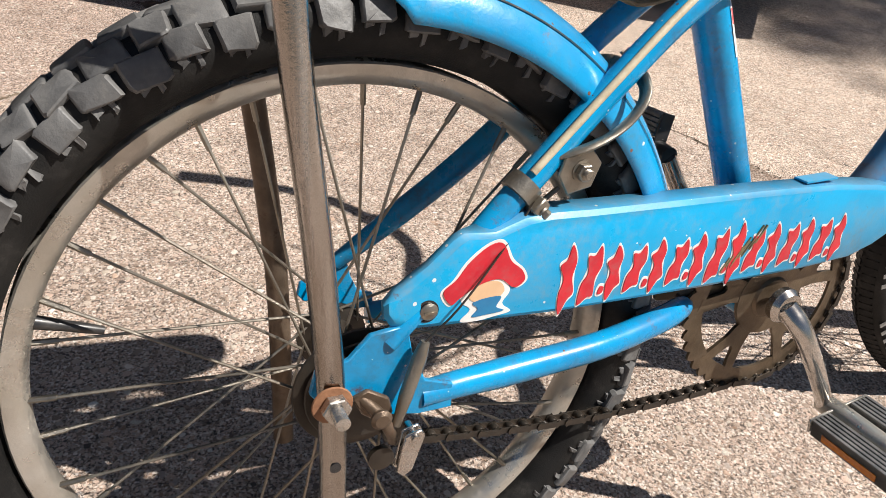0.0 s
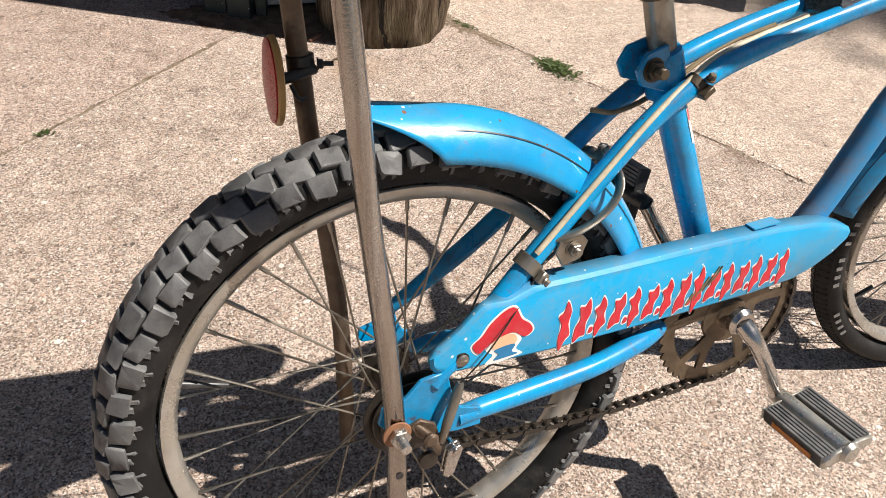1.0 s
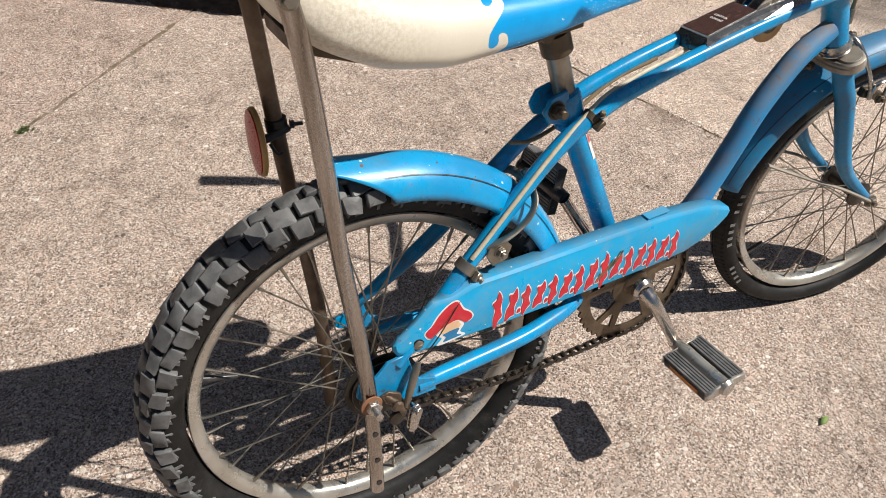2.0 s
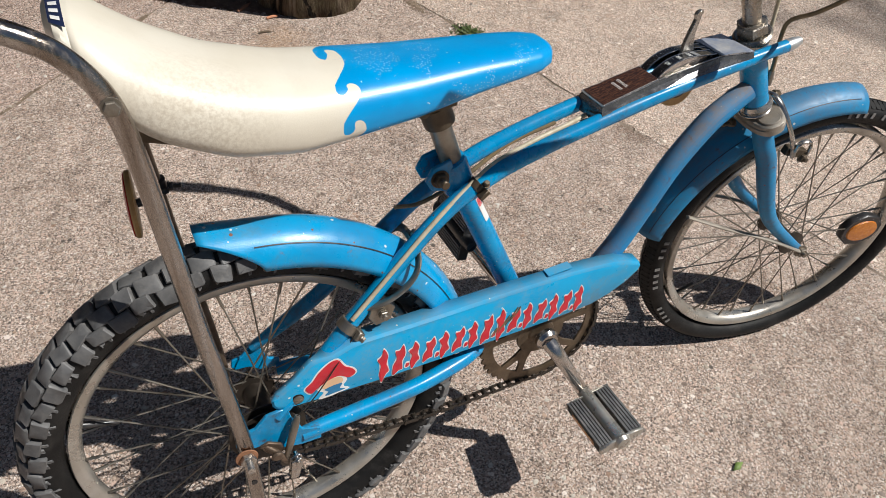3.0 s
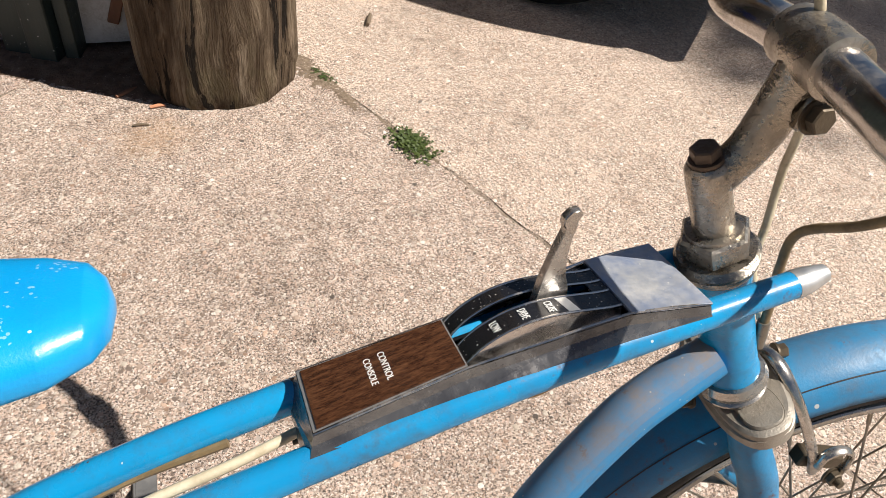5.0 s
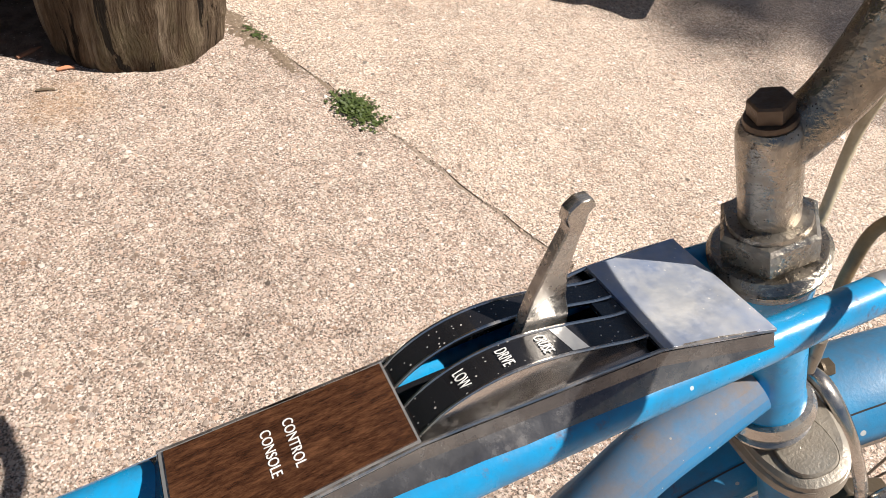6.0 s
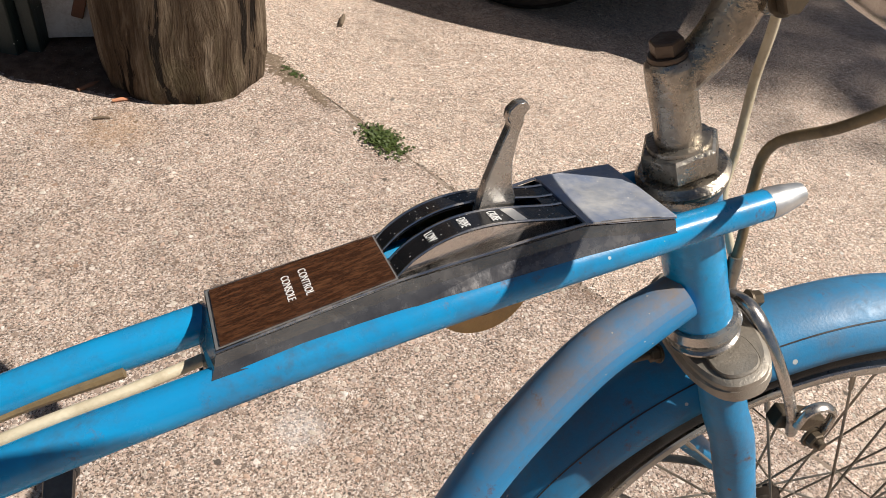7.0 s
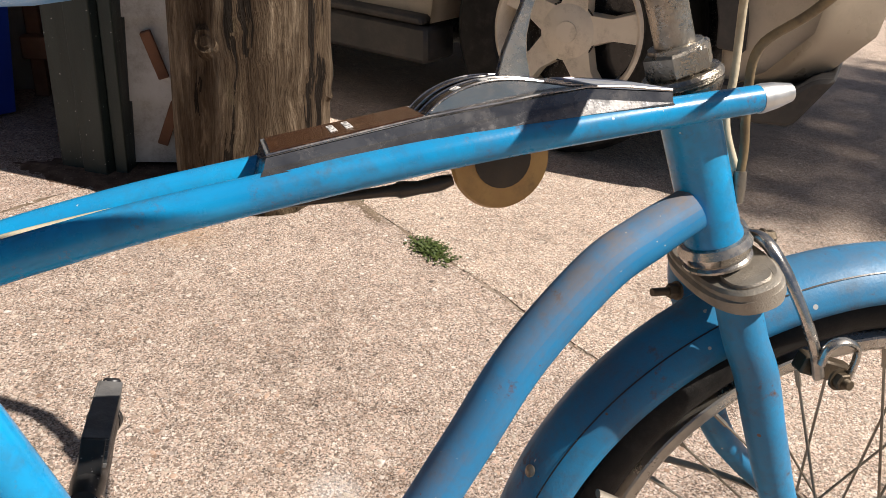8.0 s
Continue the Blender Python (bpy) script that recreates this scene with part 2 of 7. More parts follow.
def pavement_material(name, tones, coarse=1.0, marks=()):
    """Exposed-aggregate concrete: sand, grit and flat stones of many colours, dark pits, broad stains."""
    g = Graph(name)
    flat = g.stretch(1, 1, 0.02)
    stones = [(0.0, (0.2, 0.155, 0.13)), (0.09, (0.6, 0.485, 0.4)), (0.22, (0.4, 0.31, 0.25)), (0.36, (0.7, 0.6, 0.51)), (0.50, (0.3, 0.23, 0.185)),
              (0.58, (0.66, 0.5, 0.41)), (0.72, (0.47, 0.405, 0.36)), (0.83, (0.86, 0.79, 0.72)), (0.93, (0.37, 0.25, 0.18)), (0.97, (0.1, 0.085, 0.075))]
    warp = g.n.new("ShaderNodeTexNoise")
    warp.inputs["Scale"].default_value = 160
    g.l.new(flat, warp.inputs["Vector"])
    bent = g.n.new("ShaderNodeVectorMath")
    bent.operation = "MULTIPLY_ADD"
    g.l.new(warp.outputs["Color"], bent.inputs[0])
    bent.inputs[1].default_value = (0.004, 0.004, 0.0)
    g.l.new(flat, bent.inputs[2])
    vec = bent.outputs[0]
    a, b, c = g.cells(88, vec=vec), g.cells(205, vec=vec), g.cells(430, vec=flat)
    def rnd(v):
        s = g.n.new("ShaderNodeSeparateColor")
        g.l.new(v.outputs["Color"], s.inputs[0])
        return s.outputs
    ra, rb, rc = rnd(a), rnd(b), rnd(c)
    sand = g.mix(0.15, g.ramp(rc[0], stones, True), (0.47, 0.39, 0.32))
    in_b = g.math("MULTIPLY", g.math("LESS_THAN", b.outputs["Distance"], g.math("MULTIPLY_ADD", rb[1], 0.34, 0.16)), g.math("GREATER_THAN", rb[2], 0.25))
    in_a = g.math("MULTIPLY", g.math("LESS_THAN", a.outputs["Distance"], g.math("MULTIPLY_ADD", ra[1], 0.36, 0.06)), g.math("GREATER_THAN", ra[2], 0.62 / coarse))
    col = g.mix(in_b, sand, g.mix(0.1, g.ramp(rb[0], stones, True), (0.5, 0.41, 0.33)))
    col = g.mix(in_a, col, g.mix(0.08, g.ramp(ra[0], stones, True), (0.56, 0.47, 0.38)))
    loose = g.math("SUBTRACT", 1.0, g.math("MAXIMUM", in_a, g.math("MULTIPLY", in_b, 0.7)))
    pit = g.math("MULTIPLY", g.math("LESS_THAN", g.noise(260, 5, 0.75, flat, 0, 1), g.math("MULTIPLY_ADD", g.noise(14, 4, 0.6, flat, 0.3, 0.7), 0.06, 0.40)), loose)
    col = g.mix(g.math("MULTIPLY", pit, 0.9), col, (0.07, 0.056, 0.048))
    stain = g.math("ADD", g.math("MULTIPLY", g.noise(2.2, 7, 0.7, flat, 0.32, 0.68), 0.45), g.math("MULTIPLY", g.noise(21, 6, 0.8, flat, 0.34, 0.66), 0.55))
    tint = g.n.new("ShaderNodeMix")
    tint.data_type, tint.blend_type = "RGBA", "MULTIPLY"
    g.put(tint.inputs[0], 1.0), g.put(tint.inputs[6], col), g.put(tint.inputs[7], g.ramp(stain, list(zip((0, 0.45, 1), tones))))
    col = tint.outputs[2]
    for place, size, amount, colour in marks:
        far = g.n.new("ShaderNodeVectorMath")
        far.operation = "DISTANCE"
        g.l.new(g.co, far.inputs[0])
        far.inputs[1].default_value = place
        spot = g.math("MULTIPLY", g.remap(g.math("ADD", far.outputs["Value"], g.math("MULTIPLY", g.noise(22, 5, 0.7, flat, 0, 1), size * 0.9)), size * 0.7, size * 1.25, 1.0, 0.0), amount)
        col = g.mix(g.math("MULTIPLY", spot, g.noise(120, 4, 0.7, flat, 0.3, 0.62)), col, colour)
    h = g.math("ADD", g.math("ADD", g.math("MULTIPLY", in_a, g.math("SUBTRACT", 0.9, a.outputs["Distance"])), g.math("MULTIPLY", in_b, 0.35)), g.math("SUBTRACT", g.math("MULTIPLY", g.noise(480, 4, 0.7, flat, 0, 1), 0.9), g.math("MULTIPLY", pit, 0.7)))
    return g.finish(col, 0.9, 0.0, g.bump(h, 0.0023, 1.0), 0.25)


def weathered_wood():
    """Grey-brown weathered pole: long fibres, black drying cracks, darker damp brown patches and pale worn ridges."""
    g = Graph("weathered_pole")
    wob = g.n.new("ShaderNodeTexNoise")
    wob.inputs["Scale"].default_value = 9
    g.l.new(g.stretch(1, 1, 0.6), wob.inputs["Vector"])
    bent = g.n.new("ShaderNodeVectorMath")
    bent.operation = "MULTIPLY_ADD"
    g.l.new(wob.outputs["Color"], bent.inputs[0])
    bent.inputs[1].default_value = (0.05, 0.05, 0.0)
    g.l.new(g.co, bent.inputs[2])
    def lines(k):
        v = g.n.new("ShaderNodeVectorMath")
        v.operation = "MULTIPLY"
        g.l.new(bent.outputs[0], v.inputs[0])
        v.inputs[1].default_value = (1, 1, k)
        return v.outputs[0]
    fib = g.noise(24, 7, 0.75, lines(0.07), 0.32, 0.68)
    fine = g.noise(240, 4, 0.7, lines(0.03), 0.25, 0.75)
    broad = g.noise(11, 6, 0.65, lines(0.2), 0.42, 0.58)
    col = g.ramp(g.math("ADD", g.math("MULTIPLY", fib, 0.7), g.math("MULTIPLY", fine, 0.3)), [(0.1, (0.02, 0.012, 0.007)), (0.32, (0.095, 0.066, 0.042)), (0.52, (0.2, 0.147, 0.098)), (0.75, (0.39, 0.305, 0.215)), (1, (0.6, 0.51, 0.38))])
    col = g.mix(g.math("MULTIPLY", broad, 0.8), col, g.mix(fine, (0.022, 0.013, 0.008), (0.085, 0.052, 0.027)))
    moss = g.math("MULTIPLY", g.noise(6, 5, 0.7, g.stretch(1, 1, 0.45), 0.55, 0.7), 0.45)
    col = g.mix(moss, col, g.mix(fine, (0.07, 0.065, 0.03), (0.24, 0.215, 0.11)))
    crack = g.math("LESS_THAN", g.noise(24, 5, 0.6, lines(0.06), 0, 1), 0.40)
    col = g.mix(g.math("MULTIPLY", crack, 0.9), col, (0.010, 0.007, 0.005))
    h = g.math("SUBTRACT", g.math("ADD", fib, g.math("MULTIPLY", fine, 0.35)), g.math("MULTIPLY", crack, 0.9))
    return g.finish(col, 0.92, 0.0, g.bump(h, 0.013), 0.2)


def stone_material():
    g = Graph("pebble_stone")
    geo = g.n.new("ShaderNodeNewGeometry")
    col = g.ramp(geo.outputs["Random Per Island"], [(0.0, (0.5, 0.42, 0.34)), (0.2, (0.6, 0.53, 0.45)), (0.35, (0.42, 0.32, 0.25)), (0.5, (0.55, 0.48, 0.4)), (0.62, (0.57, 0.4, 0.3)), (0.74, (0.3, 0.24, 0.2)), (0.86, (0.64, 0.58, 0.5)), (0.93, (0.76, 0.72, 0.66)), (0.97, (0.19, 0.16, 0.14))], True)
    col = g.mix(g.noise(600, 4, 0.7), col, g.mix(0.45, col, (0.2, 0.16, 0.12)))
    return g.finish(col, 0.7, 0.0, g.bump(g.noise(800, 3, lo=0, hi=1), 0.0004), 0.3)


M["pebble"] = stone_material()
M["pavement"] = pavement_material("exposed_aggregate", ((0.50, 0.47, 0.45), (0.89, 0.86, 0.845), (1.18, 1.15, 1.135)), 1.3,
                                  (((1.04, 0.57, 0), 0.085, 0.8, (0.13, 0.08, 0.05)), ((0.545, 0.405, 0), 0.05, 0.5, (0.7, 0.69, 0.68)), ((0.35, 1.16, 0), 0.12, 0.45, (0.5, 0.3, 0.15)), ((0.77, 1.19, 0), 0.05, 0.6, (0.2, 0.15, 0.11))))
M["pale_pavement"] = pavement_material("paler_aggregate", ((0.68, 0.65, 0.62), (1.06, 1.03, 1.0), (1.3, 1.27, 1.24)), 0.9)
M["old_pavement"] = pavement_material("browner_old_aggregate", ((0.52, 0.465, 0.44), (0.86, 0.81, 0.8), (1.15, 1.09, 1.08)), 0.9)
M["soil"] = worn("joint_soil", (0.22, 0.17, 0.13), (0.36, 0.29, 0.23), 0.95, scale=40, bump=0.004, bump_scale=260, spec=0.1)
M["dirt"] = worn("dark_earth", (0.12, 0.078, 0.056), (0.22, 0.15, 0.11), 0.95, scale=30, grime=(0.06, 0.04, 0.03), grime_amount=0.4, chips=(0.45, 0.37, 0.3), chip_scale=150, chip_size=0.1, bump=0.004, bump_scale=240, spec=0.1)
M["joint"] = worn("sandy_joint_earth", (0.17, 0.125, 0.09), (0.3, 0.23, 0.17), 0.95, scale=60, grime=(0.07, 0.06, 0.035), grime_amount=0.5, chips=(0.5, 0.42, 0.35), chip_scale=180, chip_size=0.15, bump=0.004, bump_scale=260, spec=0.1)
M["grass"] = worn("clover_leaf", (0.035, 0.06, 0.012), (0.07, 0.095, 0.02), 0.55, scale=60, bump=0)
M["pole"] = weathered_wood()
M["green"] = worn("green_painted_board", (0.016, 0.028, 0.027), (0.03, 0.045, 0.041), 0.5, scale=20, grime=(0.05, 0.05, 0.04), grime_amount=0.4, chips=(0.55, 0.56, 0.52), chip_scale=90, chip_size=0.07, bump=0.001, bump_scale=200, stretch=(1, 1, 0.1))
M["shingle"] = worn("white_shingle", (0.74, 0.73, 0.7), (0.6, 0.59, 0.55), 0.7, scale=12, grime=(0.3, 0.26, 0.2), grime_amount=0.45, bump=0.001, bump_scale=160)
M["darkwood"] = worn("dark_rafter", (0.18, 0.085, 0.05), (0.27, 0.13, 0.075), 0.8, scale=12, bump=0.001)
M["binblue"] = worn("blue_bin", (0.01, 0.05, 0.4), (0.012, 0.04, 0.32), 0.4, scale=8)
M["carpaint"] = worn("beige_car_paint", (0.52, 0.45, 0.34), (0.48, 0.41, 0.31), 0.3, scale=3, grime=(0.3, 0.25, 0.19), grime_amount=0.3, bump=0, coat=0.6)
M["cladding"] = worn("dark_cladding", (0.03, 0.029, 0.03), (0.05, 0.048, 0.045), 0.55, scale=8, grime=(0.12, 0.1, 0.085), grime_amount=0.4)
M["alloy"] = worn("alloy_wheel", (0.72, 0.66, 0.56), (0.64, 0.58, 0.48), 0.4, 0.15, scale=10, grime=(0.2, 0.16, 0.12), grime_amount=0.3, bump=0)
M["plaster"] = worn("inner_wall", (0.3, 0.28, 0.25), (0.24, 0.22, 0.2), 0.9, scale=4)
M["leaf"] = worn("tree_leaf", (0.04, 0.09, 0.02), (0.07, 0.13, 0.03), 0.5, scale=5, bump=0)
M["bark"] = worn("bark", (0.12, 0.09, 0.06), (0.2, 0.15, 0.1), 0.9, scale=9, bump=0.01, bump_scale=40)
M["glass"] = worn("dark_glass", (0.02, 0.022, 0.024), (0.025, 0.027, 0.03), 0.05, bump=0)


def seat_material():
    """White vinyl behind, blue metallic vinyl in front, divided by a row of curling waves."""
    g = Graph("seat_vinyl")
    at = g.n.new("ShaderNodeAttribute")
    at.attribute_name = "seat_place"
    sep = g.n.new("ShaderNodeSeparateXYZ")
    g.l.new(at.outputs["Vector"], sep.inputs[0])
    x, s = sep.outputs[0], sep.outputs[1]
    period = 0.050
    u = g.math("FRACT", g.math("DIVIDE", g.math("ADD", s, 0.912), period))
    v = g.math("DIVIDE", g.math("SUBTRACT", x, 0.168), period)
    def edge(stops):
        grey = [(p, (2 * e + 1,) * 3) for p, e in stops]
        return g.math("MULTIPLY_ADD", g.ramp(u, grey), 0.5, -0.5)
    body = edge([(0, -0.42), (0.1, -0.435), (0.18, -0.437), (0.24, -0.42), (0.275, -0.38), (0.289, -0.33), (0.291, -0.005), (0.42, -0.05), (0.57, -0.14), (0.7, -0.23), (0.85, -0.33), (1, -0.42)])
    outer = edge([(0, -0.15), (0.02, -0.09), (0.06, -0.045), (0.12, -0.015), (0.2, 0.0), (0.29, -0.005)])
    inner = edge([(0, -0.15), (0.02, -0.2), (0.06, -0.225), (0.1, -0.22), (0.15, -0.215), (0.2, -0.24), (0.25, -0.28), (0.29, -0.33)])
    curl = g.math("MULTIPLY", g.math("LESS_THAN", u, 0.29), g.math("MULTIPLY", g.math("GREATER_THAN", v, inner), g.math("LESS_THAN", v, outer)))
    white = g.math("MAXIMUM", g.math("LESS_THAN", v, body), curl)
    cream = g.mix(g.noise(9), (0.76, 0.71, 0.6), (0.7, 0.64, 0.52))
    dirt = g.math("MULTIPLY", g.noise(22, 8, 0.75, lo=0.5, hi=0.85), g.noise(330, 3, lo=0.25, hi=0.75))
    dist = g.n.new("ShaderNodeVectorMath")
    dist.operation = "DISTANCE"
    g.l.new(g.co, dist.inputs[0])
    dist.inputs[1].default_value = (0.02, -0.07, 0.66)
    smear = g.math("MULTIPLY", g.remap(dist.outputs["Value"], 0.03, 0.085, 1.0, 0.0), g.noise(260, 5, 0.75, lo=0.4, hi=0.62))
    low = g.math("MAXIMUM", g.math("MULTIPLY", dirt, 0.22), g.math("MULTIPLY", smear, 0.4))
    cream = g.mix(low, cream, (0.32, 0.24, 0.15))
    blue = g.mix(g.noise(20), (0.001, 0.32, 0.7), (0.003, 0.275, 0.62))
    sp = g.cells(420)
    wear = g.math("MULTIPLY", g.math("LESS_THAN", sp.outputs["Distance"], 0.3), g.math("GREATER_THAN", g.noise(26, 3, lo=0, hi=1), 0.56))
    big = g.math("MULTIPLY", g.math("LESS_THAN", g.cells(75).outputs["Distance"], 0.055), 1.0)
    blue = g.mix(g.math("MAXIMUM", g.math("MULTIPLY", wear, 0.38), big), blue, (0.5, 0.68, 0.78))
    return g.finish(g.mix(white, blue, cream), g.math("MULTIPLY_ADD", white, 0.1, 0.3), 0.0, g.bump(g.noise(700, 3, lo=0, hi=1), 0.00015), coat=0.15)


M["seat"] = seat_material()


# ---- building helpers ----
def mesh_of(bm, name, smooth=True):
    bmesh.ops.recalc_face_normals(bm, faces=bm.faces)
    me = bpy.data.meshes.new(name)
    bm.to_mesh(me)
    bm.free()
    if smooth:
        for p in me.polygons:
            p.use_smooth = True
        me.set_sharp_from_angle(angle=radians(38))
    return me


def part(name, bm, material, parent=None, label="", smooth=True):
    """Links a bmesh as one mesh object under a thing or a part."""
    ob = new(name, mesh_of(bm, name, smooth))
    for m in material if isinstance(material, (list, tuple)) else [material]:
        ob.data.materials.append(m)
    if parent is not None:
        ob.parent = parent
    if label:
        ob["label"] = label
    return ob


def shared(name, me, parent, m):
    ob = new(name, me)
    ob.parent = parent
    ob.matrix_basis = m
    return ob


def thing(name, label, category, m=None, group="", kind=""):
    ob = new(name)
    ob.empty_display_size = 0.05
    if m is not None:
        ob.matrix_basis = m
    return tagged(ob, label, category, group, kind)


def curve_points(pts, steps=8, closed=False):
    """Points of a smooth line through pts."""
    pts = [Vector(p) for p in pts]
    n, out = len(pts), []
    for i in range(n if closed else n - 1):
        if closed:
            p0, p1, p2, p3 = (pts[(i + k) % n] for k in (-1, 0, 1, 2))
        else:
            p1, p2 = pts[i], pts[i + 1]
            p0 = pts[i - 1] if i else p1 * 2 - p2
            p3 = pts[i + 2] if i + 2 < n else p2 * 2 - p1
        for k in range(steps):
            t = k / steps
            out.append(0.5 * (2 * p1 + (p2 - p0) * t + (2 * p0 - 5 * p1 + 4 * p2 - p3) * t * t + (3 * p1 - p0 - 3 * p2 + p3) * t ** 3))
    if not closed:
        out.append(pts[-1])
    return out


def tube(bm, pts, r, seg=14, steps=8, closed=False, caps=True, flat=1.0, m=None):
    """A round (or flattened) bar along a smooth line; r: one radius, or one for each point."""
    rs = list(r) if isinstance(r, (list, tuple)) else [r] * len(pts)
    line = curve_points(pts, steps, closed)
    if m is not None:
        line = [m @ p for p in line]
    n, rings, up = len(line), [], None
    for i, p in enumerate(line):
        a, b = line[i - 1] if i or closed else p, line[(i + 1) % n] if i + 1 < n or closed else p
        d = (b - a).normalized()
        if up is None:
            up = Vector((0, 0, 1)) if abs(d.z) < 0.9 else Vector((1, 0, 0))
        side = d.cross(up).normalized()
        up = side.cross(d).normalized()
        k = i / steps
        j = min(int(k), len(rs) - 1)
        rad = rs[j] + (rs[min(j + 1, len(rs) - 1)] - rs[j]) * (k - int(k))
        rings.append([bm.verts.new(p + (side * math.cos(2 * math.pi * q / seg) + up * math.sin(2 * math.pi * q / seg) * flat) * rad) for q in range(seg)])
    for i in range(n if closed else n - 1):
        a, b = rings[i], rings[(i + 1) % n]
        for q in range(seg):
            bm.faces.new((a[q], a[(q + 1) % seg], b[(q + 1) % seg], b[q]))
    if caps and not closed:
        bm.faces.new(rings[0][::-1]), bm.faces.new(rings[-1])
    return bm


def axis_frame(p, d):
    d = Vector(d).normalized()
    q = d.to_track_quat("Z", "Y").to_matrix().to_4x4()
    return Matrix.Translation(p) @ q


def lathe(bm, profile, m, seg=32, closed=False):
    """Turns (radius, height) pairs about the z axis of m."""
    rings = []
    for r, h in profile:
        rings.append([bm.verts.new(m @ Vector((max(r, 1e-5) * math.cos(2 * math.pi * q / seg), max(r, 1e-5) * math.sin(2 * math.pi * q / seg), h))) for q in range(seg)])
    pairs = list(zip(rings, rings[1:])) + ([(rings[-1], rings[0])] if closed else [])
    for a, b in pairs:
        for q in range(seg):
            bm.faces.new((a[q], a[(q + 1) % seg], b[(q + 1) % seg], b[q]))
    if not closed:
        bm.faces.new(rings[0][::-1]), bm.faces.new(rings[-1])
    return bm


def prism(bm, poly, h0, h1, m=None, bevel=0.0):
    """A plate: a polygon of (a, b) pairs in the x-z plane, from y = h0 to h1 (numbers, or functions of a)."""
    m = m or Matrix()
    f = lambda h, a: h(a) if callable(h) else h
    low = [bm.verts.new(m @ Vector((a, f(h0, a), b))) for a, b in poly]
    top = [bm.verts.new(m @ Vector((a, f(h1, a), b))) for a, b in poly]
    faces = [bm.faces.new(low), bm.faces.new(top[::-1])]
    n = len(poly)
    for i in range(n):
        faces.append(bm.faces.new((low[i], top[i], top[(i + 1) % n], low[(i + 1) % n])))
    if bevel:
        bmesh.ops.recalc_face_normals(bm, faces=faces)
        edges = {e for fa in faces for e in fa.edges}
        bmesh.ops.bevel(bm, geom=list(edges), offset=bevel, segments=1, affect="EDGES", profile=0.5, clamp_overlap=True)
    return bm


def box(bm, lo, hi, m=None, bevel=0.0):
    x0, y0, z0 = lo
    x1, y1, z1 = hi
    return prism(bm, [(x0, z0), (x1, z0), (x1, z1), (x0, z1)], y0, y1, m, bevel)


def hexagon(bm, r, h0, h1, m, bevel=0.0008):
    rings = [[bm.verts.new(m @ Vector((rr * math.cos(math.pi * q / 3), rr * math.sin(math.pi * q / 3), h))) for q in range(6)]
             for rr, h in ((r - bevel, h0), (r, h0 + bevel), (r, h1 - bevel), (r - bevel, h1))]
    for a, b in zip(rings, rings[1:]):
        for q in range(6):
            bm.faces.new((a[q], a[(q + 1) % 6], b[(q + 1) % 6], b[q]))
    bm.faces.new(rings[0][::-1]), bm.faces.new(rings[-1])
    return bm


def bolt(bm, p, d, r, head, shank=0.0):
    """A hexagon head at p, outward along d, with a threaded end."""
    m = axis_frame(p, d)
    hexagon(bm, r, 0, head, m)
    lathe(bm, [(r * 1.25, -0.0012), (r * 1.25, 0.0003)], m, 16)
    if shank:
        lathe(bm, [(r * 0.55, head - 0.001)] + [(r * (0.5 + 0.06 * (k % 2)), head + shank * k / 14) for k in range(15)], m, 12)
    return bm


def new_bm():
    return bmesh.new()


# ---- the bicycle ----
BIKE = pose(-0.012, -0.0433, 0.0135, -10.315, 0.342, 0.5) @ Matrix.Diagonal((1.0023, 1.0023, 1.0023, 1))
bicycle = thing("bicycle", "blue vintage child's bicycle with white banana seat, leaning on its stand", "bicycle", BIKE)
HEAD_UP = Vector((-0.0415, 0, 0.104)).normalized()
HEAD = Vector((0.708, 0.006, 0.5555))
STEER = Matrix.Translation(HEAD) @ Matrix.Rotation(radians(-13.5), 4, HEAD_UP) @ Matrix.Translation(-HEAD)
# the fork stands a little askew of the bar and set forward of the head
FORK = Matrix.Translation((0.0248, 0.0205, -0.012)) @ Matrix.Translation(HEAD) @ Matrix.Rotation(radians(-10), 4, HEAD_UP) @ Matrix.Translation(-HEAD)
REAR, FRONT = Vector((0.036, 0.002, 0.2465)), Vector((0.871, 0.010, 0.2525))
AX = Vector((0, -1, 0))


def add(name, fill, material, parent=None, label="", smooth=True):
    bm = new_bm()
    fill(bm)
    return part(name, bm, material, parent or bicycle, label, smooth)


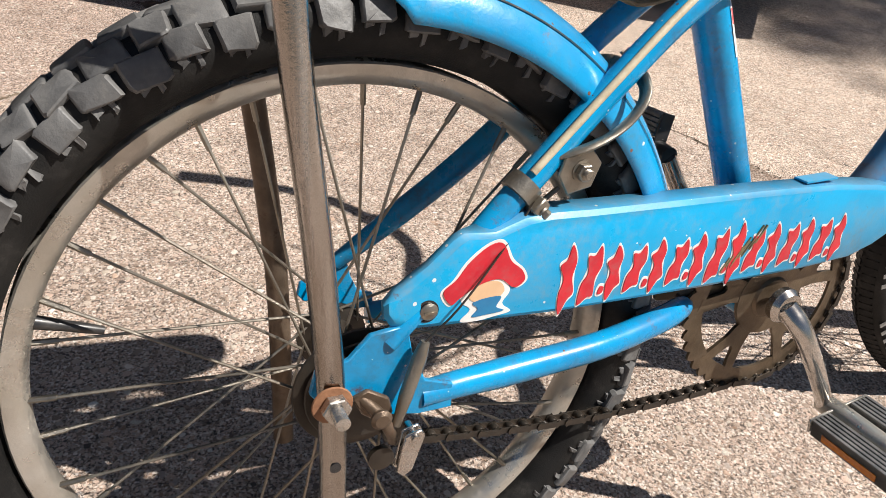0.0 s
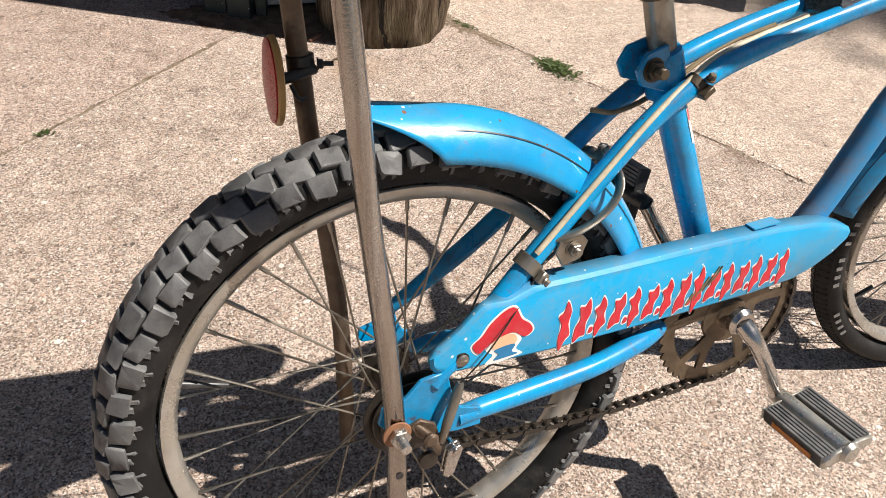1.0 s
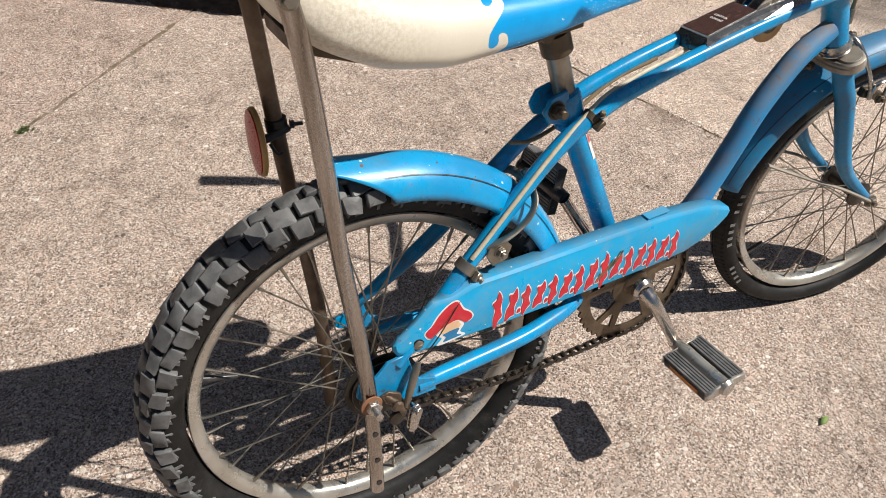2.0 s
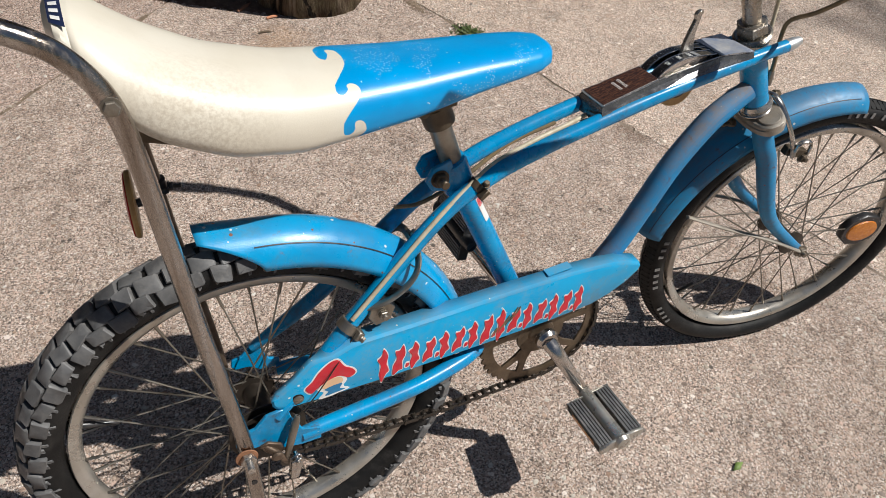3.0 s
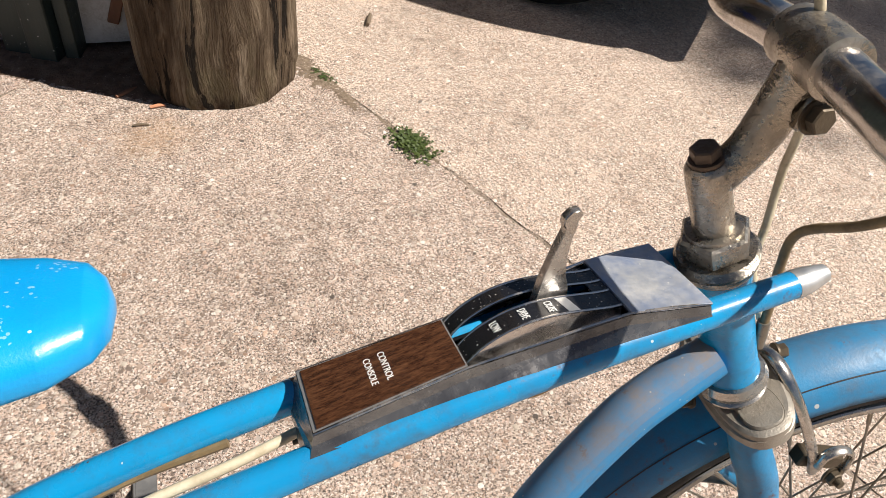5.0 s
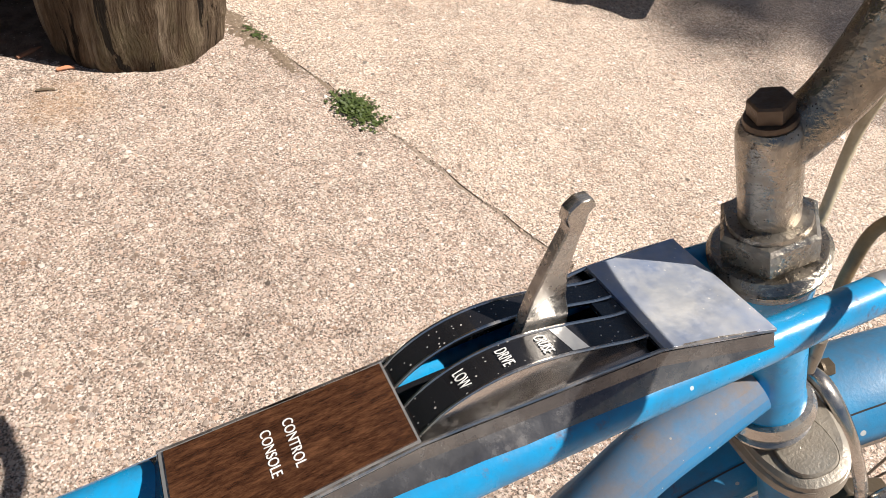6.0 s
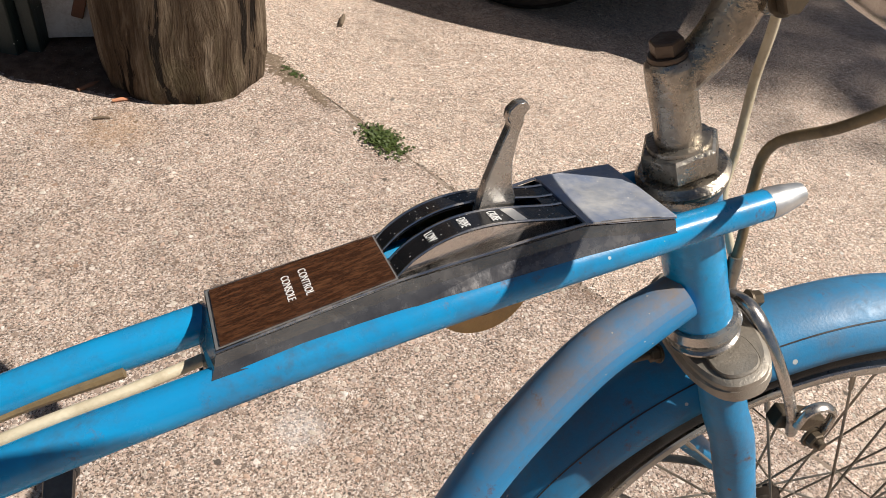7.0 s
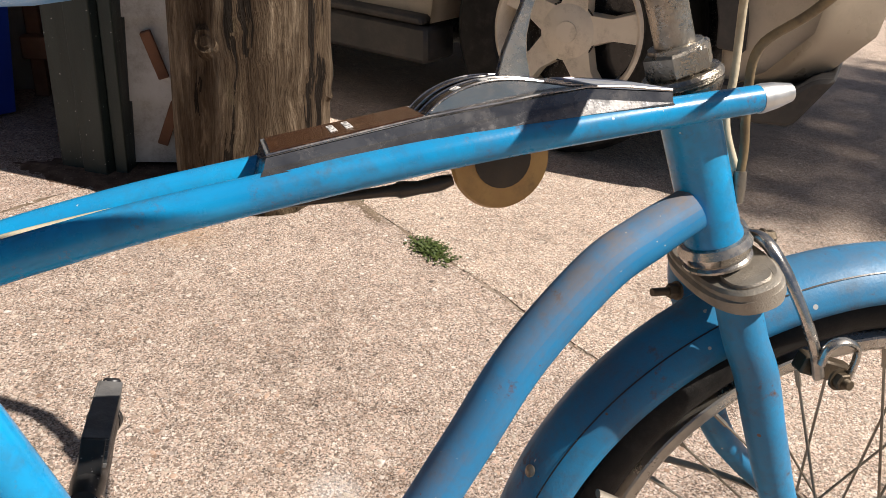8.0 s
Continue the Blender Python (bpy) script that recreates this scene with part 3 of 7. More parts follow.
# frame tubes
for side in (-1, 1):
    s = side
    line = [(0.716 if s < 0 else 0.682, 0.023 * s, 0.6055 if s < 0 else 0.5995), (0.65, 0.023 * s, 0.5955), (0.55, 0.023 * s, 0.579), (0.45, 0.023 * s, 0.558), (0.38, 0.023 * s, 0.541),
            (0.315, 0.023 * s, 0.519), (0.25, 0.026 * s, 0.479), (0.141, 0.037 * s, 0.377), (0.09, 0.048 * s, 0.331), (0.046, 0.059 * s, 0.293)]
    top = add("top_tube", lambda bm: tube(bm, line, [0.0076, 0.0081, 0.0086, 0.0090, 0.0093, 0.0095, 0.0095, 0.0095, 0.009, 0.006], 16, 8), M["paint"], label="curved blue frame tube running from head to rear dropout")
    if s < 0: add("tube_cap", lambda bm: lathe(bm, [(0.0078, 0), (0.0081, 0.003), (0.0073, 0.010), (0.0052, 0.0205), (0.0040, 0.0215)],
                                     axis_frame((0.7135, 0.023 * s, 0.605), (0.98, 0, 0.19)), 18), M["alu"], top, "scuffed aluminium tube end cap")
    stay = [(0.070, 0.056 * s, 0.247), (0.10, 0.053 * s, 0.247), (0.14, 0.050 * s, 0.2465), (0.22, 0.044 * s, 0.2475), (0.285, 0.031 * s, 0.2495), (0.315, 0.021 * s, 0.2505), (0.326, 0.016 * s, 0.2505)]
    add("chain_stay", lambda bm: tube(bm, stay, [0.0085, 0.0095, 0.0105, 0.0105, 0.0105, 0.0095, 0.0065], 14, 6), M["paint"])
    add("stay_lug", lambda bm: prism(bm, [(0.318, 0.240), (0.345, 0.236), (0.392, 0.243), (0.392, 0.262), (0.350, 0.264), (0.318, 0.259)], 0.013 * s - 0.003, 0.013 * s + 0.003, None, 0.001), M["oily"])
    plate = [(0.034, 0.303), (0.058, 0.306), (0.062, 0.285), (0.072, 0.262), (0.092, 0.255), (0.092, 0.236), (0.068, 0.236), (0.05, 0.24), (0.03, 0.256), (0.004, 0.258), (-0.004, 0.268), (0.0, 0.284), (0.02, 0.288)]
    if s > 0:
        plate = [(0.05 + (a - 0.05) * 0.62, 0.275 + (b - 0.275) * 0.62) for a, b in plate]
    add("dropout", lambda bm: prism(bm, plate, 0.0595 * s - 0.0022, 0.0595 * s + 0.0022, None, 0.0008), M["paint"])
add("head_tube", lambda bm: lathe(bm, [(0.0165, -0.042), (0.0178, -0.041), (0.0178, -0.036), (0.0168, -0.034), (0.0168, 0.041), (0.0176, 0.043), (0.0176, 0.050), (0.0165, 0.051)], axis_frame(HEAD, HEAD_UP), 32), M["paint"])
add("down_tube", lambda bm: tube(bm, [(0.701, 0.002, 0.5385), (0.674, 0.002, 0.523), (0.643, 0.001, 0.502), (0.600, 0, 0.453), (0.566, 0, 0.395), (0.53, 0, 0.337), (0.48, 0, 0.284), (0.415, 0, 0.247)],
                                 [0.0135, 0.0148, 0.015, 0.015, 0.015, 0.015, 0.015, 0.015], 20, 8), M["dustytube"])
add("seat_tube", lambda bm: tube(bm, [(0.403, 0, 0.258), (0.36, 0, 0.355), (0.293, 0, 0.505)], 0.0142, 20, 6), M["paint"])
add("bottom_bracket", lambda bm: lathe(bm, [(0.025, -0.030), (0.0265, -0.028), (0.0265, 0.010), (0.025, 0.012)], axis_frame((0.41, 0, 0.246), AX), 28), M["paint"])
# sticker on the seat tube
def sticker(bm, z0, z1, a0, a1):
    n = 8
    rows = []
    for z in (z0, z1):
        c = Vector((0.293 + (0.505 - z) * 0.447, 0, z))
        rows.append([bm.verts.new(c + Vector((math.sin(a0 + (a1 - a0) * k / n), -math.cos(a0 + (a1 - a0) * k / n), 0.1 * math.sin(a0 + (a1 - a0) * k / n))) * 0.0148) for k in range(n + 1)])
    for k in range(n):
        bm.faces.new((rows[0][k], rows[0][k + 1], rows[1][k + 1], rows[1][k]))
label_strip = add("tube_sticker", lambda bm: sticker(bm, 0.452, 0.487, 0.45, 1.6), M["white"], label="small white, red and blue sticker")
add("sticker_red", lambda bm: sticker(bm, 0.475, 0.486, 0.5, 1.05), M["red"], label_strip)
add("sticker_blue", lambda bm: sticker(bm, 0.4745, 0.486, 1.07, 1.55), M["printblue"], label_strip)
# seat clamp and post
post_axis = Vector((-0.032, 0, 0.09)).normalized()
add("seat_post", lambda bm: tube(bm, [(0.288, 0, 0.52), (0.2735, 0, 0.565), (0.257, 0, 0.617)], 0.0122, 20, 4), M["dull"], label="dull grey steel seat post")
collar = add("seat_clamp", lambda bm: (lathe(bm, [(0.0145, -0.024), (0.018, -0.022), (0.0185, 0.014), (0.0172, 0.018), (0.0125, 0.019)], axis_frame((0.286, 0, 0.522), post_axis), 24),
                                       prism(bm, [(0.288, 0.505), (0.252, 0.515), (0.246, 0.528), (0.254, 0.542), (0.275, 0.548)], -0.016, -0.011, None, 0.001),
                                       prism(bm, [(0.288, 0.505), (0.252, 0.515), (0.246, 0.528), (0.254, 0.542), (0.275, 0.548)], 0.011, 0.016, None, 0.001)), M["paint"])
add("clamp_bolt", lambda bm: bolt(bm, (0.262, -0.0165, 0.528), AX, 0.0085, 0.006, 0.009), M["oily"], collar)
add("clamp_nut", lambda bm: bolt(bm, (0.262, 0.0165, 0.528), (0, 1, 0), 0.0085, 0.006), M["oily"], collar)


# wheels
def spin(angle, c, m=None):
    """A turn about the wheel's axle through c."""
    w = Matrix.Translation(c) @ Matrix.Rotation(angle, 4, "Y")
    return m @ w if m is not None else w


def rim_profile(r, half):
    return [(r, -half), (r + 0.0012, -half + 0.0012), (r - 0.002, -half + 0.003), (r - 0.006, -half + 0.004), (r - 0.007, -0.004), (r - 0.007, 0.004), (r - 0.006, half - 0.004),
            (r - 0.002, half - 0.003), (r + 0.0012, half - 0.0012), (r, half), (r - 0.006, half - 0.0006), (r - 0.0105, half - 0.0035), (r - 0.0135, half * 0.45), (r - 0.0145, 0), (r - 0.0135, -half * 0.45),
            (r - 0.0105, -half + 0.0035), (r - 0.006, -half + 0.0006)]


def tyre_profile(R, t, width, n=18):
    out = []
    for k in range(n + 1):
        a = math.radians(-148 + 296 * k / n)
        out.append((R + t * math.cos(a), width * math.sin(a)))
    return out


def make_wheel(name, c, m, rim_r, half, tyre_R, tyre_t, tyre_w, lugs, hub, phase, tint):
    place = (m if m is not None else Matrix()) @ Matrix.Translation(c) @ Matrix.Rotation(radians(90), 4, "X")
    rim = new_bm()
    lathe(rim, rim_profile(rim_r, half), place, 96, closed=True)
    wheel = part(name, rim, tint, bicycle, "spoked wheel with a dusty chromed steel rim")
    ty = new_bm()
    lathe(ty, tyre_profile(tyre_R, tyre_t, tyre_w), place, 120, closed=True)
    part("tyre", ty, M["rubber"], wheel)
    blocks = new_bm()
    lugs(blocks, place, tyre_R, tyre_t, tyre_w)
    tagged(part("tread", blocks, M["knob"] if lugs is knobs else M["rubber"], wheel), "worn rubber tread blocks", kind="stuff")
    hb = new_bm()
    lathe(hb, hub, place, 28)
    part("hub", hb, M["chain"], wheel)
    # spokes, 36 to a wheel, laced over three crossings
    near, far = hub_sides
    def spoke_mesh(y0, turn):
        bm = new_bm()
        a = radians(turn)
        p0, p1 = Vector((0.021 * math.cos(a), y0, 0.021 * math.sin(a))), Vector((rim_r - 0.013, 0.15 * y0, 0))
        d = p1 - p0
        tube(bm, [p0, p0 + d * 0.5, p0 + d * 0.92], 0.00105, 6, 1)
        tube(bm, [p0 + d * 0.915, p1], 0.0019, 6, 1)
        return mesh_of(bm, "spoke")
    kinds = [spoke_mesh(near, 62), spoke_mesh(far, 62), spoke_mesh(near, -62), spoke_mesh(far, -62)]
    for k in kinds:
        k.materials.append(M["dull"])
    for i in range(36):
        ob = shared("spoke", kinds[i % 4], wheel, spin(radians(10 * i + phase), c, m))
    return wheel, place


def knobs(bm, place, R, t, width):
    """Worn rounded blocks of the cross-country tread, in staggered rows, with thin ribs that run down to the sidewall."""
    rnd = random.Random(5)
    n = 58
    def lump(phi, a, sx, sy, h, skew, levels):
        rings = []
        wear = [(rnd.uniform(-0.0010, 0.0010), rnd.uniform(-0.0010, 0.0010), rnd.uniform(-0.0005, 0.0003)) for _ in range(8)]
        tu, tv = rnd.uniform(-0.0006, 0.0006), rnd.uniform(-0.0006, 0.0006)
        for lift, shrink in levels:
            ring = []
            for q, (u, v) in enumerate(((-1, -0.84), (-0.84, -1), (0.84, -1), (1, -0.84), (1, 0.84), (0.84, 1), (-0.84, 1), (-1, 0.84))):
                wu, wv, wh = wear[q] if lift > 0 else (0, 0, 0)
                du, dv = u * sx * 0.5 * shrink + wu, v * sy * 0.5 * shrink + u * skew * sx * 0.5 + wv
                ang, ph, up = a + dv / width, phi + du / (R + t), lift * h + wh + tu * u + tv * v if lift > 0 else lift * h
                rad = R + (t + up) * math.cos(ang)
                ring.append(bm.verts.new(place @ Vector((rad * math.cos(ph), rad * math.sin(ph), (width + up) * math.sin(ang)))))
            rings.append(ring)
        for lo, hi in zip(rings, rings[1:]):
            for q in range(8):
                bm.faces.new((lo[q], lo[(q + 1) % 8], hi[(q + 1) % 8], hi[q]))
        top = bm.verts.new(sum((v.co for v in rings[-1]), Vector()) / 8)
        for q in range(8):
            bm.faces.new((rings[-1][q], rings[-1][(q + 1) % 8], top))
    block = ((-0.5, 1.04), (0.5, 1.0), (0.85, 0.95), (1.0, 0.84))
    rib = ((-0.8, 1.0), (1.0, 0.7))
    for i in range(n):
        for row, a0 in enumerate((-70, -35, 0, 35, 70)):
            phi = 2 * math.pi * (i + (0.5 if row % 2 else 0)) / n + rnd.uniform(-0.004, 0.004)
            side = math.copysign(1, a0) if a0 else 0
            long = i % 2
            if row in (0, 4):
                a0 += side * (5 if long else -3)
            lump(phi, radians(a0 + rnd.uniform(-2, 2)), 0.0242 * rnd.uniform(0.84, 1.04), (0.0180 if long else 0.0156) * rnd.uniform(0.9, 1.06), 0.0050 * rnd.uniform(0.75, 1.1), rnd.uniform(-0.2, 0.2), block)
            if row in (0, 4):
                lump(phi - 0.012, radians(side * (97 if long else 88)), 0.0042, 0.014, 0.0014, side * 0.5, rib)
                lump(phi + 0.02, radians(side * (92 if long else 84)), 0.0075, 0.008, 0.0018, side * 0.3, rib)


def road_tread(bm, place, R, t, width):
    """Low ribs and short cross cuts of a worn street tread, and the raised ring of the sidewall."""
    for i in range(150):
        for sgn in (-1, 1):
            phi = 2 * math.pi * (i + (0.5 if sgn > 0 else 0)) / 150
            vs = []
            for lift in (-0.001, 0.0014):
                for u, v in ((-1, 0.12), (1, 0.12), (0.6, 0.9), (-1.2, 0.9)):
                    ang, ph = sgn * v * 0.95, phi + u * 0.0032 / (R + t)
                    rad = R + (t + lift) * math.cos(ang)
                    vs.append(bm.verts.new(place @ Vector((rad * math.cos(ph), rad * math.sin(ph), (width + lift) * math.sin(ang)))))
            for q in ((4, 5, 6, 7), (0, 1, 5, 4), (1, 2, 6, 5), (2, 3, 7, 6), (3, 0, 4, 7)):
                bm.faces.new([vs[k] for k in q])


hub_sides = (-0.030, 0.030)
rear_wheel, rear_place = make_wheel("rear_wheel", REAR, None, 0.2085, 0.0125, 0.2315, 0.0225, 0.0255, knobs,
                                    [(0.0045, -0.062), (0.0045, -0.036), (0.026, -0.034), (0.026, -0.030), (0.016, -0.027), (0.014, 0.0), (0.016, 0.027), (0.026, 0.030), (0.026, 0.034), (0.0045, 0.036), (0.0045, 0.062)], 4, M["rimmetal"])
hub_sides = (-0.028, 0.028)
front_wheel, front_place = make_wheel("front_wheel", FRONT, FORK, 0.2045, 0.0145, 0.2262, 0.0178, 0.0215, road_tread,
                                      [(0.0042, -0.054), (0.0042, -0.034), (0.021, -0.031), (0.021, -0.028), (0.012, -0.025), (0.011, 0.0), (0.012, 0.025), (0.021, 0.028), (0.021, 0.031), (0.0042, 0.034), (0.0042, 0.054)], 7, M["rimmetal"])
va = radians(161)
vdir = Vector((math.cos(va), 0, math.sin(va)))
add("valve", lambda bm: tube(bm, [REAR + vdir * 0.197, REAR + vdir * 0.18, REAR + vdir * 0.166, REAR + vdir * 0.157], [0.0045, 0.0035, 0.0032, 0.0024], 12, 3), M["black"], rear_wheel)
va2 = radians(214)
vdir2 = Vector((math.cos(va2), 0, math.sin(va2)))
add("valve", lambda bm: tube(bm, [FORK @ (FRONT + vdir2 * k) for k in (0.197, 0.18, 0.168, 0.160)], [0.0045, 0.0035, 0.0032, 0.0024], 12, 3), M["black"], front_wheel)
# cogs behind the near dropout
for cog_r, cog_y in ((0.045, 0.036), (0.038, 0.041), (0.032, 0.046), (0.027, 0.051)):
    add("cog", lambda bm: lathe(bm, [(cog_r, cog_y)] + [(cog_r + 0.0008, cog_y + 0.0006), (cog_r, cog_y + 0.0018)], axis_frame(REAR, AX), 30), M["chain"], rear_wheel, "dark greasy rear cog")


# mudguards
def fender(bm, c, r0, r1, a0, a1, half, drop, m=None, lip=0.0, n=44):
    """A curved mudguard with rolled edges and a centre crease, from angle a0 to a1 about c."""
    rows = []
    for i in range(n + 1):
        t = i / n
        a, r = radians(a0 + (a1 - a0) * t), r0 + (r1 - r0) * t
        tip = max(0.0, (t - 0.85) / 0.15) if lip else 0.0
        r += lip * tip ** 1.7
        frac = 1 - 0.62 * tip ** 0.75
        c0 = c + Vector((math.cos(a), 0, math.sin(a))) * r
        out = Vector((math.cos(a), 0, math.sin(a)))
        row = []
        for k in range(-8, 9):
            u = k / 8 * frac
            y = half * math.sin(u * 1.45) / math.sin(1.45)
            h = -drop * (1 - math.cos(u * 1.45)) / (1 - math.cos(1.45))
            h += 0.0009 * math.exp(-(u * 9) ** 2)
            p = c0 + out * h + Vector((0, y, 0))
            row.append(bm.verts.new(m @ p if m is not None else p))
        rows.append(row)
    for a, b in zip(rows, rows[1:]):
        for k in range(len(a) - 1):
            bm.faces.new((a[k], a[k + 1], b[k + 1], b[k]))
    return bm


def solid(ob, thick):
    mod = ob.modifiers.new("thickness", "SOLIDIFY")
    mod.thickness, mod.offset = thick, -1
    return ob


rear_fender = solid(add("rear_mudguard", lambda bm: fender(bm, REAR, 0.276, 0.271, 8, 96, 0.036, 0.036, None, 0.009, 60), M["spattered"], label="short blue steel rear mudguard with chips"), 0.0012)
front_fender = solid(add("front_mudguard", lambda bm: fender(bm, FRONT, 0.283, 0.266, 168, 84, 0.032, 0.028, FORK, 0.0), M["dusty"], label="dusty blue steel front mudguard with a dark pinstripe"), 0.0012)


def pinstripe(bm, c, r0, r1, a0, a1, u, half, drop, m=None, n=60):
    rows = []
    for i in range(n + 1):
        t = i / n
        a, r = radians(a0 + (a1 - a0) * t), r0 + (r1 - r0) * t
        out = Vector((math.cos(a), 0, math.sin(a)))
        row = []
        for uu in (u - 0.011, u + 0.011):
            y = half * math.sin(uu * 1.45) / math.sin(1.45)
            h = -drop * (1 - math.cos(uu * 1.45)) / (1 - math.cos(1.45)) + 0.0005
            p = c + out * (r + h) + Vector((0, y - 0.0003, 0))
            row.append(bm.verts.new(m @ p if m is not None else p))
        rows.append(row)
    for a, b in zip(rows, rows[1:]):
        bm.faces.new((a[0], a[1], b[1], b[0]))


add("pinstripe", lambda bm: pinstripe(bm, FRONT, 0.2826, 0.2666, 166, 87, -0.55, 0.032, 0.028, FORK), M["black"], front_fender)
add("pinstripe", lambda bm: pinstripe(bm, REAR, 0.2754, 0.2719, 18, 85, -0.55, 0.036, 0.036), M["black"], rear_fender)
add("mudguard_bolt", lambda bm: lathe(bm, [(0.004, 0), (0.0045, 0.0015), (0.003, 0.0028), (0.0005, 0.003)], FORK @ axis_frame(FRONT + Vector((math.cos(radians(159)) * 0.2795, -0.012, math.sin(radians(159)) * 0.2795)), (-0.86, -0.35, 0.4)), 14), M["dull"], front_fender)

# fork, crown and bearings
for s in (-1, 1):
    blade = [(0.712, 0.032 * s - 0.002, 0.507), (0.722, 0.040 * s, 0.476), (0.733, 0.043 * s, 0.452), (0.748, 0.046 * s, 0.408), (0.770, 0.047 * s, 0.355), (0.806, 0.008 + 0.047 * s, 0.312), (0.848, 0.009 + 0.047 * s, 0.274), (0.871, 0.010 + 0.047 * s, 0.2555)]
    add("fork_blade", lambda bm: tube(bm, blade, [0.0135, 0.0135, 0.0135, 0.0128, 0.0115, 0.0098, 0.0082, 0.007], 16, 7, m=FORK), M["dusty"])
    add("axle_nut", lambda bm: (lathe(bm, [(0.011, 0.0), (0.011, 0.0015)], FORK @ axis_frame((0.871, 0.010 + 0.053 * s, 0.2555), (0, s, 0)), 18),
                                hexagon(bm, 0.0078, 0.0012, 0.008, FORK @ axis_frame((0.871, 0.010 + 0.053 * s, 0.2555), (0, s, 0))),
                                lathe(bm, [(0.004, 0.007), (0.004, 0.013)], FORK @ axis_frame((0.871, 0.010 + 0.053 * s, 0.2555), (0, s, 0)), 10)), M["dull"])
    stay = [(0.871, 0.010 + 0.0555 * s, 0.2555), (0.80, 0.009 + 0.052 * s, 0.292), (0.72, 0.006 + 0.045 * s, 0.325), (0.648, 0.004 + 0.036 * s, 0.356)]
    add("mudguard_stay", lambda bm: tube(bm, stay, [0.0055, 0.0045, 0.0045, 0.0045], 10, 5, flat=0.55, m=FORK), M["crown"], label="thin dusty steel mudguard stay")
CROWN = HEAD - HEAD_UP * 0.060
def crown_shape(bm):
    base = Matrix.Translation((0.009, 0.010, 0.0)) @ Matrix.Translation(HEAD) @ Matrix.Rotation(radians(-10), 4, HEAD_UP) @ Matrix.Translation(-HEAD) @ axis_frame(CROWN, HEAD_UP) @ Matrix.Rotation(0, 4, "Z")
    across = 1 if abs((base.to_3x3() @ Vector((1, 0, 0))).y) > 0.5 else -1
    for r, h0, h1, k, cx in ((0.0235, -0.013, 0.004, 1.0, 0.0), (0.0255, -0.0105, -0.0005, 1.0, 0.0), (0.0135, 0.003, 0.0062, 0.31, 0.032), (0.0135, 0.003, 0.0062, 0.31, -0.032)):
        for span in (0.052,):
            ring = []
            for h, shr in ((h0, 0.93), (h0 + 0.002, 1), (h1 - 0.002, 1), (h1, 0.93)):
                row = []
                for q in range(40):
                    a = 2 * math.pi * q / 40
                    ex = 2.6
                    ca, sa = math.cos(a), math.sin(a)
                    x = abs(ca) ** (2 / ex) * math.copysign(1, ca) * r * shr
                    y = abs(sa) ** (2 / ex) * math.copysign(1, sa) * span * shr * k
                    row.append(bm.verts.new(base @ Vector((y + cx, x, h) if across > 0 else (x, y + cx, h))))
                ring.append(row)
            for a, b in zip(ring, ring[1:]):
                for q in range(40):
                    bm.faces.new((a[q], a[(q + 1) % 40], b[(q + 1) % 40], b[q]))
            bm.faces.new(ring[0][::-1]), bm.faces.new(ring[-1])
add("fork_crown", crown_shape, M["crown"], label="dull pitted steel fork crown")
add("lower_cup", lambda bm: lathe(bm, [(0.016, 0.022), (0.0205, 0.021), (0.0225, 0.016), (0.021, 0.012), (0.0195, 0.009), (0.021, 0.0075), (0.021, 0.006), (0.017, 0.004)], axis_frame(CROWN, HEAD_UP), 36), M["chrome"])
TOPCUP = HEAD + HEAD_UP * 0.051
add("upper_cup", lambda bm: lathe(bm, [(0.0165, 0), (0.0195, 0.001), (0.0215, 0.005), (0.0222, 0.0075), (0.0205, 0.0085), (0.0225, 0.0095)] + [(0.0228 - 0.0006 * (k % 2), 0.0100 + 0.0006 * k) for k in range(6)] + [(0.021, 0.0145), (0.015, 0.015)], axis_frame(TOPCUP, HEAD_UP), 40), M["pitted"])
add("lock_nut", lambda bm: (hexagon(bm, 0.0195, 0.0145, 0.0285, axis_frame(TOPCUP, HEAD_UP) @ Matrix.Rotation(0.35, 4, "Z"), 0.0016), lathe(bm, [(0.0155, 0.0275), (0.015, 0.0305), (0.0128, 0.0308)], axis_frame(TOPCUP, HEAD_UP), 28)), M["pitted"])

# stem and handlebar
STEM = TOPCUP + HEAD_UP * 0.028
stem_top = STEM + HEAD_UP * 0.055
clampc = Vector((0.696, 0.003, 0.729))
def stem_shape(bm):
    tube(bm, [STEM - HEAD_UP * 0.01, STEM + HEAD_UP * 0.018, stem_top - HEAD_UP * 0.022, stem_top - HEAD_UP * 0.013, stem_top - HEAD_UP * 0.0095], [0.0110, 0.0110, 0.0114, 0.0112, 0.0094], 24, 5, m=STEER)
    neck = stem_top - HEAD_UP * 0.024
    tube(bm, [neck, neck.lerp(clampc, 0.35) + Vector((0.004, 0, -0.003)), neck.lerp(clampc, 0.7) + Vector((0.002, 0, -0.002)), clampc], [0.0100, 0.0104, 0.0116, 0.0140], 22, 6, m=STEER)
    lathe(bm, [(0.0118, -0.021), (0.0150, -0.020), (0.0152, -0.015), (0.0150, -0.0145), (0.0157, -0.006), (0.0157, 0.006), (0.0150, 0.0145), (0.0152, 0.015), (0.0150, 0.020), (0.0118, 0.021)], STEER @ axis_frame(clampc, AX), 28)
    prism(bm, [(clampc.x - 0.004, clampc.z - 0.016), (clampc.x + 0.010, clampc.z - 0.013), (clampc.x + 0.008, clampc.z - 0.032), (clampc.x - 0.006, clampc.z - 0.034)], -0.011, 0.015, STEER, 0.002)
stem = add("stem", stem_shape, M["pitted"], label="pitted chromed handlebar stem")
